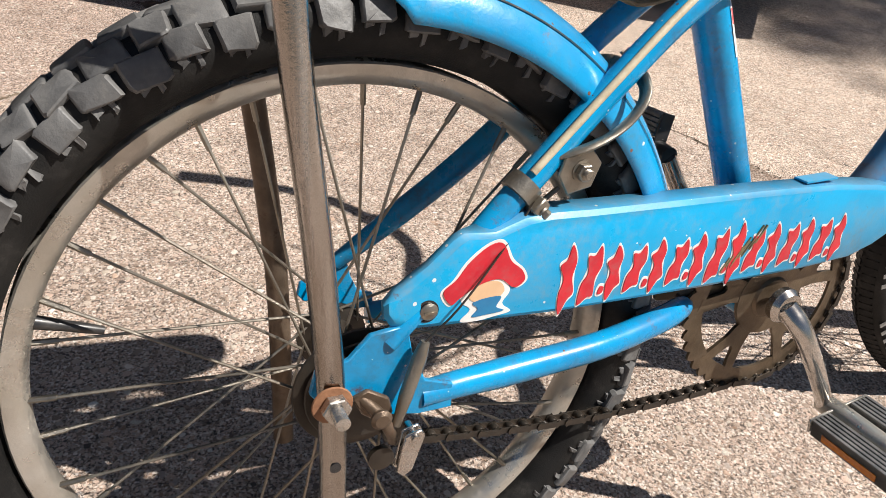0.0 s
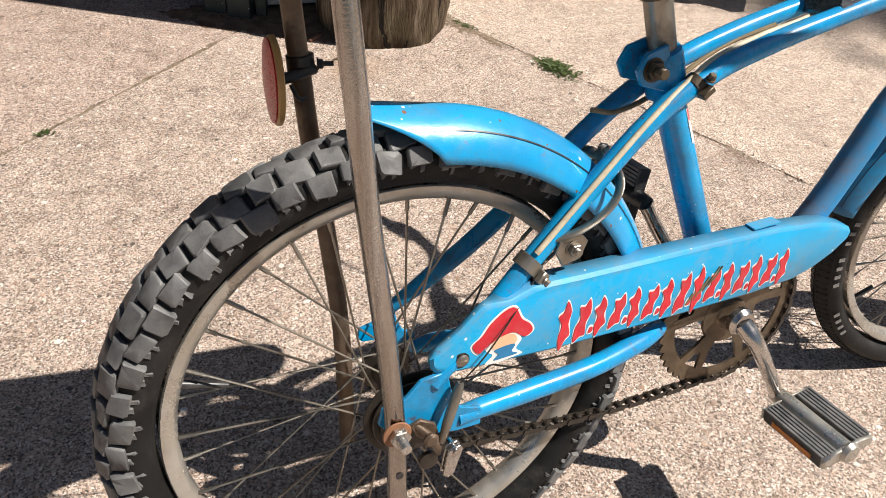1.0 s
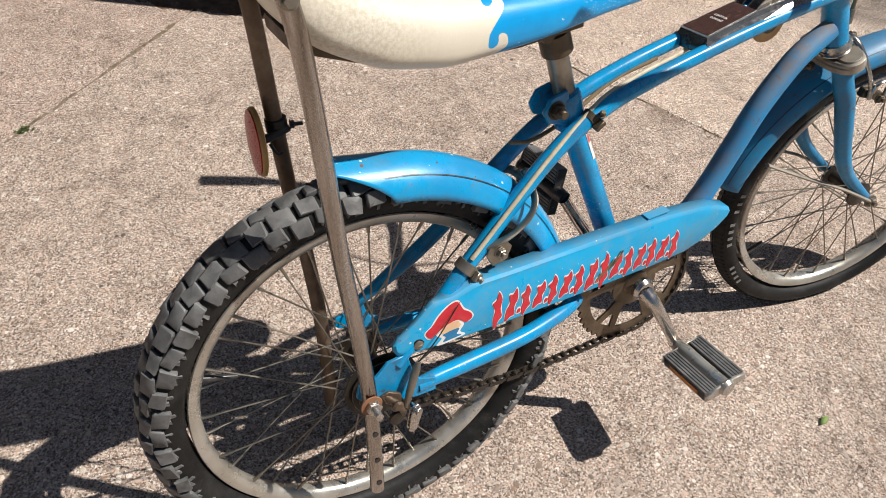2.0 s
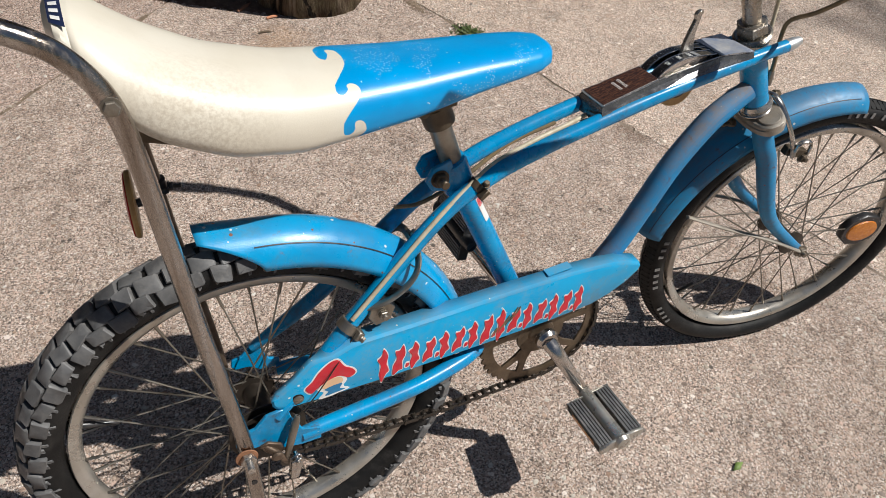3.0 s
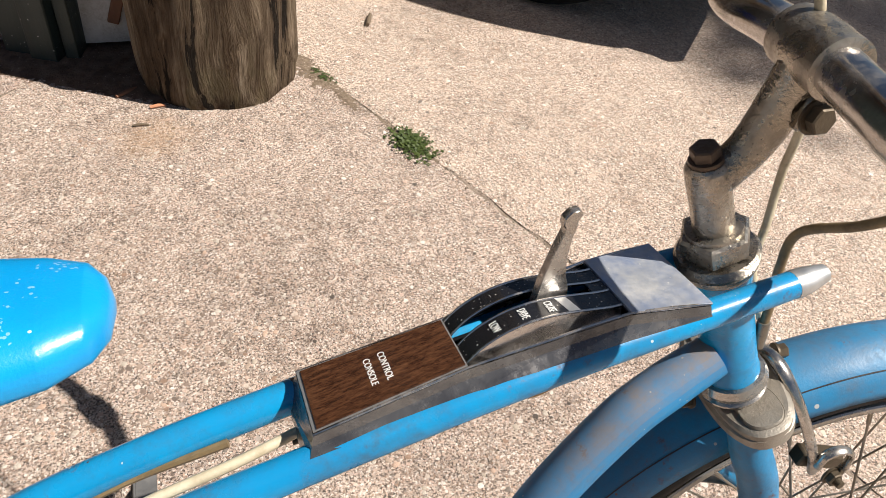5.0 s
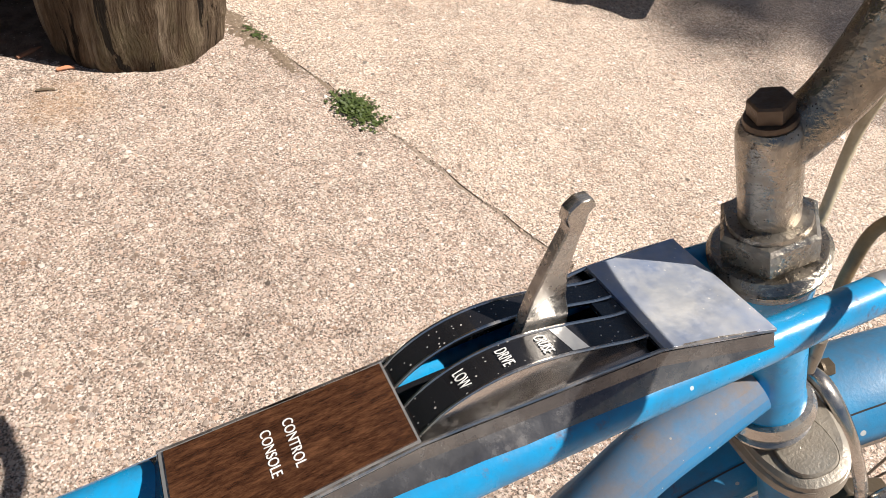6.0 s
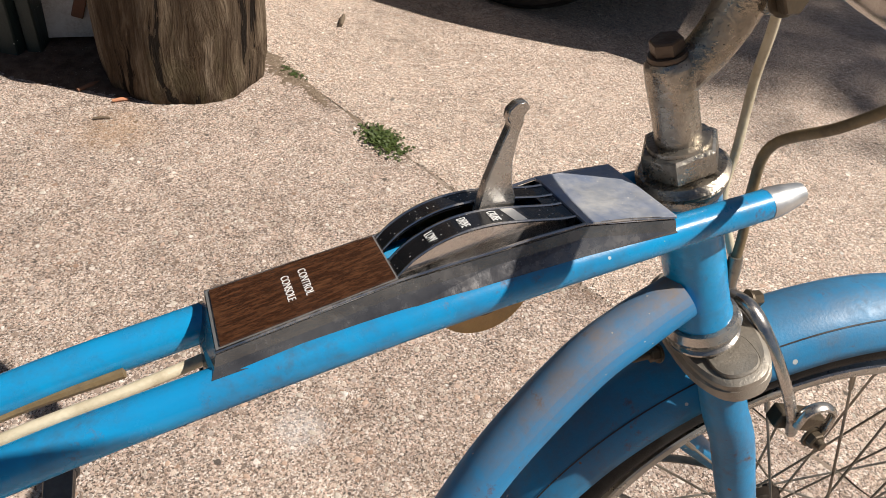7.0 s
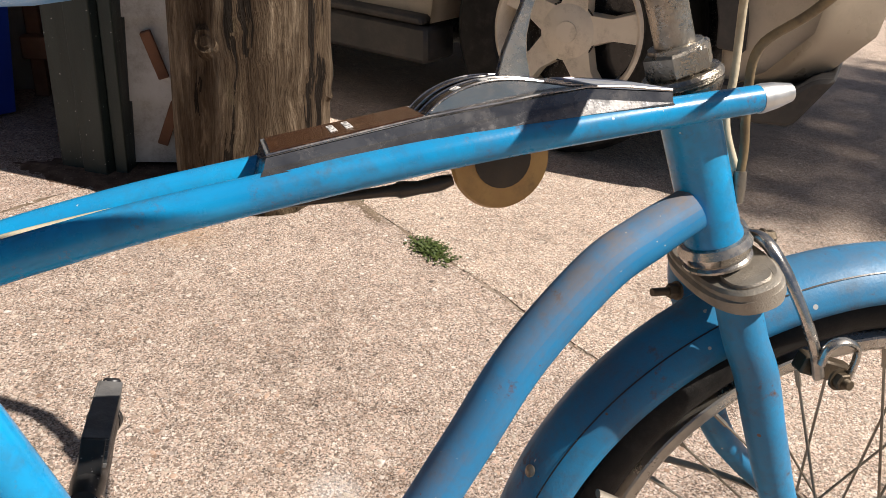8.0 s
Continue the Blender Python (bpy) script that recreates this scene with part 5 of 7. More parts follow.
def rollers(bm):
    for p in links:
        lathe(bm, [(0.0034, -0.0028), (0.0038, -0.002), (0.0038, 0.002), (0.0034, 0.0028)], axis_frame(p, AX), 10)
        lathe(bm, [(0.0019, -0.0048), (0.0019, 0.0048)], axis_frame(p, AX), 8)
chain = add("chain", rollers, M["chain"], label="greasy dark roller chain")
lb = new_bm()
prof = []
for k in range(20):
    a = 2 * math.pi * k / 20
    x = math.cos(a) * 0.0044
    prof.append((x + (0.00635 if x > 0 else -0.00635), math.sin(a) * 0.0046 * (0.55 if abs(math.cos(a)) < 0.45 else 1)))
for y in (-0.0038, 0.0038):
    prism(lb, prof, y - 0.0005, y + 0.0005)
link_mesh = mesh_of(lb, "link")
link_mesh.materials.append(M["chain"])
for i, (a, b) in enumerate(zip(links, links[1:])):
    d = (b - a).normalized()
    ang = math.atan2(d.z, d.x)
    yaw = math.atan2(d.y, math.hypot(d.x, d.z))
    shared("link", link_mesh, chain, Matrix.Translation((a + b) / 2) @ Matrix.Rotation(-ang, 4, "Y") @ Matrix.Rotation(yaw, 4, "Z") @ Matrix.Diagonal((1, 1.28 if i % 2 else 0.95, 1, 1)))

# gear changer at the rear
def changer(bm):
    tube(bm, [(0.026, -0.068, 0.264), (0.036, -0.073, 0.253), (0.043, -0.075, 0.240), (0.047, -0.070, 0.226)], [0.0035, 0.0042, 0.004, 0.003], 12, 4)
    prism(bm, [(0.020, 0.266), (0.030, 0.270), (0.044, 0.261), (0.047, 0.249), (0.037, 0.244), (0.026, 0.253)], -0.071, -0.067, None, 0.001)
    lathe(bm, [(0.006, 0), (0.007, 0.003), (0.0045, 0.005)], axis_frame((0.036, -0.077, 0.253), AX), 16)
gear = add("gear_changer", changer, M["rusty"], label="dirty derailleur with a bright double-plate arm")
def gear_arm(bm):
    for y in (-0.084, -0.078):
        prism(bm, [(0.050, 0.240), (0.061, 0.243), (0.064, 0.238), (0.056, 0.212), (0.050, 0.208), (0.045, 0.213)], y - 0.0012, y + 0.0012, None, 0.0008)
    tube(bm, [(0.057, -0.087, 0.237), (0.057, -0.070, 0.237)], 0.003, 12, 2)
add("changer_arm", gear_arm, M["bright"], gear)
for p in ((0.060, -0.040, 0.2085), (0.052, -0.036, 0.183)):
    add("guide_pulley", lambda bm: lathe(bm, [(0.004, -0.003), (0.0095, -0.0022), (0.0095, 0.0022), (0.004, 0.003)], axis_frame(p, AX), 20), M["chain"], gear)
add("changer_barrel", lambda bm: tube(bm, [(0.047, -0.076, 0.243), (0.054, -0.073, 0.262), (0.063, -0.070, 0.286), (0.067, -0.069, 0.297)], [0.0028, 0.0045, 0.0048, 0.003], 12, 3), M["dull"], gear)

# rear brake
def rear_caliper(bm):
    tube(bm, [(0.158, -0.036, 0.396), (0.181, -0.046, 0.405), (0.207, -0.046, 0.417), (0.223, -0.043, 0.433), (0.231, -0.028, 0.444), (0.234, 0.0, 0.447), (0.231, 0.028, 0.444), (0.213, 0.043, 0.424), (0.18, 0.044, 0.40)], [0.004, 0.0055, 0.005, 0.005, 0.005, 0.005, 0.005, 0.005, 0.005], 12, 5, flat=0.5)
    prism(bm, [(0.168, 0.402), (0.186, 0.406), (0.196, 0.394), (0.190, 0.378), (0.172, 0.374), (0.164, 0.388)], -0.046, -0.043, None, 0.0008)
rear_brake = add("rear_brake", rear_caliper, M["dull"], label="tarnished steel caliper brake")
add("brake_shoe", lambda bm: box(bm, (0.160, -0.036, 0.381), (0.20, -0.022, 0.396), Matrix.Translation((0.18, 0, 0.388)) @ Matrix.Rotation(radians(35), 4, "Y") @ Matrix.Translation((-0.18, 0, -0.388)), 0.002), M["black"], rear_brake)
add("caliper_bolt", lambda bm: bolt(bm, (0.181, -0.0465, 0.390), AX, 0.0062, 0.0055, 0.004), M["dull"], rear_brake)
add("pivot_bolt", lambda bm: bolt(bm, (0.236, -0.004, 0.452), (0.5, -0.3, 0.8), 0.006, 0.006), M["dull"], rear_brake)
clip = add("stay_clamp", lambda bm: (lathe(bm, [(0.0095, -0.0065), (0.0122, -0.006), (0.0122, 0.006), (0.0095, 0.0065)], axis_frame((0.1425, -0.0368, 0.3785), (0.73, 0.08, 0.68)), 16),
                                     box(bm, (-0.006, -0.004, -0.006), (0.008, 0.004, 0.006), axis_frame((0.150, -0.046, 0.369), (0.73, 0.08, 0.68)), 0.001),
                                     bolt(bm, (0.153, -0.050, 0.365), (0.5, -0.7, -0.5), 0.004, 0.004)), M["dull"], label="steel cable clamp on the seat stay")
add("cable_clip", lambda bm: (lathe(bm, [(0.0098, -0.0045), (0.0112, -0.004), (0.0112, 0.004), (0.0098, 0.0045)], axis_frame((0.303, -0.0235, 0.513), (0.8, 0, 0.6)), 16),
                              box(bm, (-0.0045, -0.003, -0.009), (0.0045, 0.003, 0.004), axis_frame((0.306, -0.037, 0.512), (0.8, 0, 0.6)), 0.0008), bolt(bm, (0.307, -0.036, 0.5215), (0, -0.5, 0.9), 0.0035, 0.005)), M["oily"], label="rusty cable clip on the frame tube")
add("gear_cable", lambda bm: tube(bm, [(0.455, 0.002, 0.556), (0.42, -0.006, 0.552), (0.38, -0.011, 0.546), (0.33, -0.017, 0.534), (0.298, -0.024, 0.520), (0.25, -0.032, 0.487), (0.2, -0.038, 0.442), (0.155, -0.043, 0.400), (0.146, -0.0435, 0.391)], 0.0027, 10, 7), M["cable"], label="cream plastic cable sleeve")
add("bare_cable", lambda bm: tube(bm, [(0.148, -0.046, 0.372), (0.12, -0.058, 0.345), (0.09, -0.066, 0.315), (0.066, -0.069, 0.296)], 0.0008, 6, 4), M["chain"])
add("brake_cable", lambda bm: tube(bm, [(0.42, 0.013, 0.547), (0.36, 0.016, 0.530), (0.30, 0.012, 0.50), (0.25, 0.006, 0.487), (0.216, 0.0, 0.494)], 0.0024, 8, 6), M["oldcable"])

# gear console on the twin tubes
def ctop(x):
    return float(np.interp(x, [0.4565, 0.531, 0.613, 0.657], [0.5755, 0.593, 0.6095, 0.6090]))


def chalf(x):
    return float(np.interp(x, [0.4565, 0.531, 0.613, 0.657], [0.0215, 0.0190, 0.0235, 0.0285]))


def tube_z(x):
    return float(np.interp(x, [0.45, 0.55, 0.65, 0.716], [0.558, 0.579, 0.5955, 0.6055]))


def clow(x):
    """Where the console's side meets the flank of the frame tube: its half width and height."""
    y = float(np.interp(x, [0.4565, 0.55, 0.613, 0.657], [0.0272, 0.0270, 0.0282, 0.0298]))
    return y, tube_z(x) + math.sqrt(0.0088 ** 2 - (y - 0.023) ** 2)


def arch_strip_mark(bm):
    rows = []
    for k in range(5):
        x = 0.5815 + 0.0062 * k / 4
        rows.append([bm.verts.new((x + 0.0025 * (1 - j / 3), -0.0148 + 0.0112 * j / 3, arch_z(x + 0.0025 * (1 - j / 3)) + 0.00015)) for j in range(4)])
    for a, b in zip(rows, rows[1:]):
        for j in range(3):
            bm.faces.new((a[j], b[j], b[j + 1], a[j + 1]))
XS = [0.4565, 0.49, 0.531, 0.57, 0.613, 0.657]
def console_body(bm):
    rows = []
    for x in XS:
        h, zt = chalf(x), ctop(x) - 0.001
        y, lo = clow(x)
        mid = max(zt - 0.005, lo + 0.0006)
        back = 0.005 if x < 0.46 else -0.003 if x > 0.65 else 0
        half = [(x - back, 0.0225, tube_z(x) - 0.003), (x - back * 0.6, y, lo), (x - back * 0.25, h + 0.0012, mid), (x, h, zt)]
        rows.append([bm.verts.new((p, -q, r)) for p, q, r in half] + [bm.verts.new(p) for p in half[::-1]])
    for k, (a, b) in enumerate(zip(rows, rows[1:])):
        for q in range(8):
            if q == 3 and k in (2, 3):
                continue
            bm.faces.new((a[q], b[q], b[(q + 1) % 8], a[(q + 1) % 8]))
    bm.faces.new(rows[0]), bm.faces.new(rows[-1][::-1])
console = add("gear_console", console_body, M["consoleside"], label="stick-shift gear console with walnut-look panel and steel lever", smooth=False)
def panel(bm, x0, x1, inset, lift, thick):
    pts = [(x0, -chalf(x0) + inset), (x1, -chalf(x1) + inset), (x1, chalf(x1) - inset), (x0, chalf(x0) - inset)]
    lo = [bm.verts.new((x, y, ctop(x) + lift)) for x, y in pts]
    hi = [bm.verts.new((x, y, ctop(x) + lift + thick)) for x, y in pts]
    bm.faces.new(lo), bm.faces.new(hi[::-1])
    for i in range(4):
        bm.faces.new((lo[i], hi[i], hi[(i + 1) % 4], lo[(i + 1) % 4]))
add("panel_frame", lambda bm: panel(bm, 0.4568, 0.5312, 0.0, -0.0006, 0.0012), M["alu"], console, smooth=False)
add("wood_panel", lambda bm: panel(bm, 0.4585, 0.5302, 0.0017, 0.0008, 0.0006), M["walnut"], console, "dark walnut-grain panel with white lettering", False)
add("top_plate", lambda bm: panel(bm, 0.6135, 0.6573, 0.0, -0.0004, 0.0014), M["consoletop"], console, "scuffed chromed top plate with sky reflection painted in blue", False)
AX0, AX1 = 0.5315, 0.6130
def arch_z(x):
    t = (x - AX0) / (AX1 - AX0)
    base = ctop(AX0) + (ctop(AX1) - ctop(AX0)) * t
    return base + 0.0125 * math.sin(math.pi * min(1.0, t * 1.03) ** 0.78) * (1 - 0.32 * t)
def arch_strip(bm, y0, y1, x0=AX0, x1=AX1):
    n = 24
    rows = []
    for k in range(n + 1):
        x = x0 + (x1 - x0) * k / n
        z = arch_z(x)
        rows.append([bm.verts.new(p) for p in ((x, y0, z), (x, y1, z), (x, y1, z - 0.0015), (x, y0, z - 0.0015))])
    for a, b in zip(rows, rows[1:]):
        for q in range(4):
            bm.faces.new((a[q], b[q], b[(q + 1) % 4], a[(q + 1) % 4]))
    bm.faces.new(rows[0]), bm.faces.new(rows[-1][::-1])
add("quadrant_strip", lambda bm: arch_strip(bm, -0.0155, -0.0030), M["blackpaint"], console, "black arched gear strip with white words")
add("quadrant_strip", lambda bm: arch_strip(bm, 0.0060, 0.0160), M["blackpaint"], console)
add("slot_end", lambda bm: arch_strip(bm, -0.0032, 0.0062, 0.6040, AX1), M["blackpaint"], console)
def arch_side(bm, y):
    """The upright cheek of the quadrant, standing a little inside the console's edge."""
    n = 24
    rows = []
    for k in range(n + 1):
        x = AX0 + (AX1 - AX0) * k / n
        rows.append([bm.verts.new((x, y, arch_z(x) - 0.0008)), bm.verts.new((x, y * 1.03, ctop(x) - 0.005)), bm.verts.new((x, math.copysign(chalf(x) - 0.0003, y), ctop(x) - 0.0050)), bm.verts.new((x, math.copysign(chalf(x) - 0.0003, y), ctop(x) - 0.0009))])
    for a, b in zip(rows, rows[1:]):
        for q in range(3):
            bm.faces.new((a[q], b[q], b[q + 1], a[q + 1]))
add("quadrant_side", lambda bm: arch_side(bm, -0.0158), M["bright"], console, "polished steel quadrant cheek", False)
add("quadrant_side", lambda bm: arch_side(bm, 0.0163), M["bright"], console, "", False)
for y in (-0.0157, -0.0029, 0.0059, 0.0162):
    add("quadrant_trim", lambda bm: tube(bm, [(AX0 + (AX1 - AX0) * k / 12, y, arch_z(AX0 + (AX1 - AX0) * k / 12) + 0.0001) for k in range(13)], 0.0006, 6, 2), M["bright"], console)
for y in (-1, 1):
    add("edge_trim", lambda bm: tube(bm, [(x, y * (chalf(x) - 0.0002), ctop(x) + 0.0002) for x in (0.4565, 0.49, 0.531, 0.57, 0.613, 0.657)], 0.0007, 6, 2), M["bright"], console)
add("slot_floor", lambda bm: prism(bm, [(0.533, 0.5815), (0.613, 0.597), (0.613, 0.5955), (0.533, 0.580)], -0.0155, 0.0155), M["blackpaint"], console)
add("slot_spring", lambda bm: tube(bm, [(0.545, 0.001, 0.5885), (0.556, 0.0015, 0.5965), (0.568, 0.0015, 0.600), (0.577, 0.0015, 0.6005)], 0.0011, 8, 4), M["bright"], console, "bright steel friction strip in the slot")
add("worn_mark", lambda bm: arch_strip_mark(bm), M["alu"], console, "bare worn metal on the gear strip")
def lever_shape(bm):
    left = [(0.5695, 0.606), (0.5735, 0.624), (0.5790, 0.640), (0.5818, 0.6475), (0.5822, 0.6495), (0.5808, 0.6515), (0.5812, 0.6555), (0.5845, 0.6585)]
    right = [(0.5888, 0.6590), (0.5908, 0.6560), (0.5886, 0.6530), (0.5886, 0.6500), (0.5868, 0.6440), (0.5852, 0.632), (0.5862, 0.622), (0.5885, 0.6145), (0.589, 0.606)]
    prism(bm, left + right, -0.0022, 0.0030, Matrix.Translation((0.002, 0.0015, -0.0005)), 0.0005)
add("gear_lever", lever_shape, M["chrome"], console, "flat steel gear lever with notched tip")
add("cable_drum", lambda bm: lathe(bm, [(0.008, -0.006), (0.012, -0.005), (0.012, 0.0), (0.0262, 0.001), (0.0275, 0.003), (0.0262, 0.006), (0.008, 0.007)], axis_frame((0.578, 0.004, 0.570), AX), 40), M["ochre"], console, "ochre plastic cable drum under the console")
add("drum_thread", lambda bm: [lathe(bm, [(0.0125, -0.001), (0.0155, -0.0006), (0.0155, 0.0006), (0.0125, 0.001)], axis_frame((0.578, -0.003, 0.570), AX), 26)], M["chain"], console)


add("cable_rod", lambda bm: tube(bm, [(0.553, 0.004, 0.558), (0.546, 0.004, 0.556), (0.535, 0.004, 0.554), (0.525, 0.004, 0.553), (0.515, 0.004, 0.552), (0.45, 0.006, 0.545)], [0.003, 0.0042, 0.0036, 0.0046, 0.0028, 0.002], 10, 4), M["chain"], console, "black cable adjuster")


def words(text, size, place, parent, material, stretch=1.0):
    cu = bpy.data.curves.new("words", "FONT")
    cu.body, cu.size, cu.align_x, cu.align_y, cu.extrude = text, size, "CENTER", "CENTER", 0.00012
    tmp = bpy.data.objects.new("words", cu)
    scene.collection.objects.link(tmp)
    me = bpy.data.meshes.new_from_object(tmp.evaluated_get(bpy.context.evaluated_depsgraph_get()))
    bpy.data.objects.remove(tmp)
    me.materials.append(material)
    ob = new("lettering", me)
    ob.parent = parent
    ob.matrix_basis = place @ Matrix.Diagonal((stretch, 1, 1, 1))
    return ob


def on_top(x, y, z, slope, turn=-90):
    return Matrix.Translation((x, y, z)) @ Matrix.Rotation(-math.atan(slope), 4, "Y") @ Matrix.Rotation(radians(turn), 4, "Z")


sl = (ctop(0.53) - ctop(0.457)) / 0.073
words("CONTROL", 0.0050, on_top(0.4965, 0.0015, ctop(0.4965) + 0.0016, sl), console, M["white"], 0.82)
words("CONSOLE", 0.0050, on_top(0.4890, 0.0010, ctop(0.4890) + 0.0016, sl), console, M["white"], 0.82)
for text, x in (("LOW", 0.5475), ("DRIVE", 0.5620), ("CRUISE", 0.5760)):
    words(text, 0.0060, on_top(x, -0.0092, arch_z(x) + 0.0004, (arch_z(x + 0.002) - arch_z(x - 0.002)) / 0.004), console, M["white"], 0.5 if len(text) < 4 else 0.46 if len(text) < 6 else 0.42)

# front brake and cables
def front_caliper(bm):
    tube(bm, [(0.732, 0.006, 0.528), (0.736, -0.014, 0.531), (0.744, -0.029, 0.518), (0.756, -0.040, 0.494), (0.767, -0.045, 0.470), (0.776, -0.043, 0.450)], [0.005, 0.0055, 0.005, 0.0045, 0.0045, 0.005], 12, 6, flat=0.7, m=FORK)
    tube(bm, [(0.732, -0.002, 0.528), (0.736, 0.020, 0.531), (0.744, 0.035, 0.518), (0.756, 0.046, 0.494), (0.767, 0.051, 0.470), (0.776, 0.049, 0.450)], [0.005, 0.0055, 0.005, 0.0045, 0.0045, 0.005], 12, 6, flat=0.7, m=FORK)
    tube(bm, [(0.770, -0.049, 0.462), (0.772, -0.050, 0.474), (0.782, -0.050, 0.478), (0.792, -0.050, 0.472), (0.791, -0.050, 0.455), (0.785, -0.050, 0.446)], 0.0035, 10, 4, flat=0.6, m=FORK)
front_brake = add("front_brake", front_caliper, M["chrome"], label="dull chromed front caliper brake")
for s in (-1, 1):
    add("brake_shoe", lambda bm: box(bm, (-0.016, -0.006, -0.0065), (0.020, 0.006, 0.0065), FORK @ pose(0.782, 0.034 * s, 0.452, 0, 16, 0), 0.0015), M["oily"], front_brake)
add("caliper_bolt", lambda bm: bolt(bm, FORK @ Vector((0.784, -0.051, 0.452)), AX, 0.0058, 0.005, 0.004), M["oily"], front_brake)
add("pivot_bolt", lambda bm: bolt(bm, FORK @ Vector((0.743, -0.004, 0.528)), (1, -0.2, 0.1), 0.005, 0.007), M["oily"], front_brake)
add("mounting_bolt", lambda bm: bolt(bm, FORK @ Vector((0.690, -0.006, 0.492)), (-1, 0, 0), 0.005, 0.006, 0.012), M["oily"], front_brake)
add("brake_cable", lambda bm: tube(bm, [(0.684, -0.205, 0.80), (0.72, -0.14, 0.738), (0.735, -0.10, 0.706), (0.730, -0.065, 0.672), (0.724, -0.04, 0.650), (0.7175, -0.013, 0.631), (0.722, -0.005, 0.602), (0.727, -0.003, 0.575), (0.727, -0.003, 0.556)], 0.0027, 10, 7), M["oldcable"], label="stained brown brake cable")
add("cable_ferrule", lambda bm: tube(bm, [(0.727, -0.003, 0.562), (0.7275, -0.003, 0.552), (0.728, -0.004, 0.543)], [0.0038, 0.0042, 0.003], 10, 3), M["dull"])
add("gear_cable", lambda bm: tube(bm, [(0.655, 0.06, 0.90), (0.674, 0.018, 0.83), (0.690, 0.000, 0.765), (0.714, 0.004, 0.700), (0.729, 0.020, 0.650), (0.731, 0.021, 0.615), (0.730, 0.02, 0.585), (0.742, 0.012, 0.548)], 0.0025, 10, 7), M["cable"], label="cream brake cable")
def badge_shape(bm):
    """A thin strip bent round the front of the head tube."""
    m = axis_frame(HEAD, HEAD_UP)
    ex, ey = m.to_3x3().inverted() @ Vector((1, 0, 0)), m.to_3x3().inverted() @ Vector((0, 1, 0))
    rows = []
    for h in (-0.03, 0.0, 0.034):
        rows.append([bm.verts.new(m @ (Vector((0, 0, h)) + (ex.normalized() * math.cos(a) + ey.normalized() * math.sin(a)) * 0.0171)) for a in (radians(-38 + 76 * k / 10) for k in range(11))])
    for a, b in zip(rows, rows[1:]):
        for k in range(10):
            bm.faces.new((a[k], a[k + 1], b[k + 1], b[k]))
add("head_badge", badge_shape, M["tan"], label="faded tan head tube decal")
# amber wheel reflector among the front spokes
fr = FRONT + Vector((0.157, -0.009, -0.017))
fref = add("wheel_reflector", lambda bm: prism(bm, [(fr.x + 0.040 * math.cos(a), fr.z + 0.032 * math.sin(a)) for a in (0.2, 0.9, 1.6, 2.3, 2.9, 3.5, 4.2, 4.8, 5.5, 6.0)], fr.y - 0.006, fr.y + 0.008, FORK, 0.002), M["black"], front_wheel, "amber spoke reflector in a black shell")
add("lens", lambda bm: lathe(bm, [(0.026, 0.006), (0.0245, 0.0085), (0.011, 0.0098), (0.001, 0.0102)], FORK @ axis_frame(fr, AX) @ Matrix.Diagonal((1.15, 0.8, 1, 1)), 28), M["lens_amber"], front_wheel)
mark_bm = new_bm()
prism(mark_bm, [(-0.0042, -0.0026), (0.0042, -0.0026), (0.0042, 0.0026), (-0.0042, 0.0026)], -0.0004, 0.0004)
mark_mesh = mesh_of(mark_bm, "tyre_mark", False)
mark_mesh.materials.append(M["mark"])
for a in (-88, -84.5, -81, -77.5, -72, -68.5, -65, -58, -54.5, 165, 168.5, 172, 175.5, 182, 185.5, 189, 140, 143.5, 147, 150.5):
    shared("tyre_mark", mark_mesh, front_wheel, spin(radians(a), FRONT, FORK) @ Matrix.Translation((0.230, -0.0224, 0)))


# ---- the ground ----
def slab(bm, pts, z0, z1, bevel=0.004):
    lo = [bm.verts.new((x, y, z0)) for x, y in pts]
    mid = [bm.verts.new((x, y, z1 - bevel)) for x, y in pts]
    c = Vector((sum(p[0] for p in pts) / len(pts), sum(p[1] for p in pts) / len(pts)))
    hi = []
    n = len(pts)
    for i, (x, y) in enumerate(pts):
        a, b = Vector(pts[i - 1]), Vector(pts[(i + 1) % n])
        p = Vector((x, y))
        d = ((a - p).normalized() + (b - p).normalized())
        d = d.normalized() * bevel * 1.4 if d.length > 1e-4 else (c - p).normalized() * bevel
        hi.append(bm.verts.new((x + d.x, y + d.y, z1)))
    for a, b in ((lo, mid), (mid, hi)):
        for i in range(n):
            bm.faces.new((a[i], a[(i + 1) % n], b[(i + 1) % n], b[i]))
    bm.faces.new(hi)
    return bm


gb = new_bm()
gb.faces.new([gb.verts.new(p) for p in ((-60, -60, -0.002), (60, -60, -0.002), (60, 60, -0.002), (-60, 60, -0.002))])
ground = part("ground", gb, M["soil"])
tagged(ground, "dark soil under and between the concrete slabs", "ground", kind="structure")
pavement = thing("pavement", "old exposed-aggregate concrete slabs with dirty open joints", "pavement", kind="structure")
G = 0.0045
K = (0.533, 1.769)
def along(p, d, k):
    return (p[0] + d[0] * k, p[1] + d[1] * k)
B_DIR = Vector((-0.751, -0.661)).normalized()
C_DIR = Vector((0.388, -0.922)).normalized()
bp = lambda k, o: (K[0] + B_DIR.x * k - B_DIR.y * o, K[1] + B_DIR.y * k + B_DIR.x * o)
cp = lambda k, o: (K[0] + C_DIR.x * k - C_DIR.y * o, K[1] + C_DIR.y * k + C_DIR.x * o)
rj = random.Random(11)
def ragged(f, k0, k1, o, n, wob=0.0035):
    return [f(k0 + (k1 - k0) * i / n, o + rj.uniform(-wob, wob)) for i in range(n + 1)]
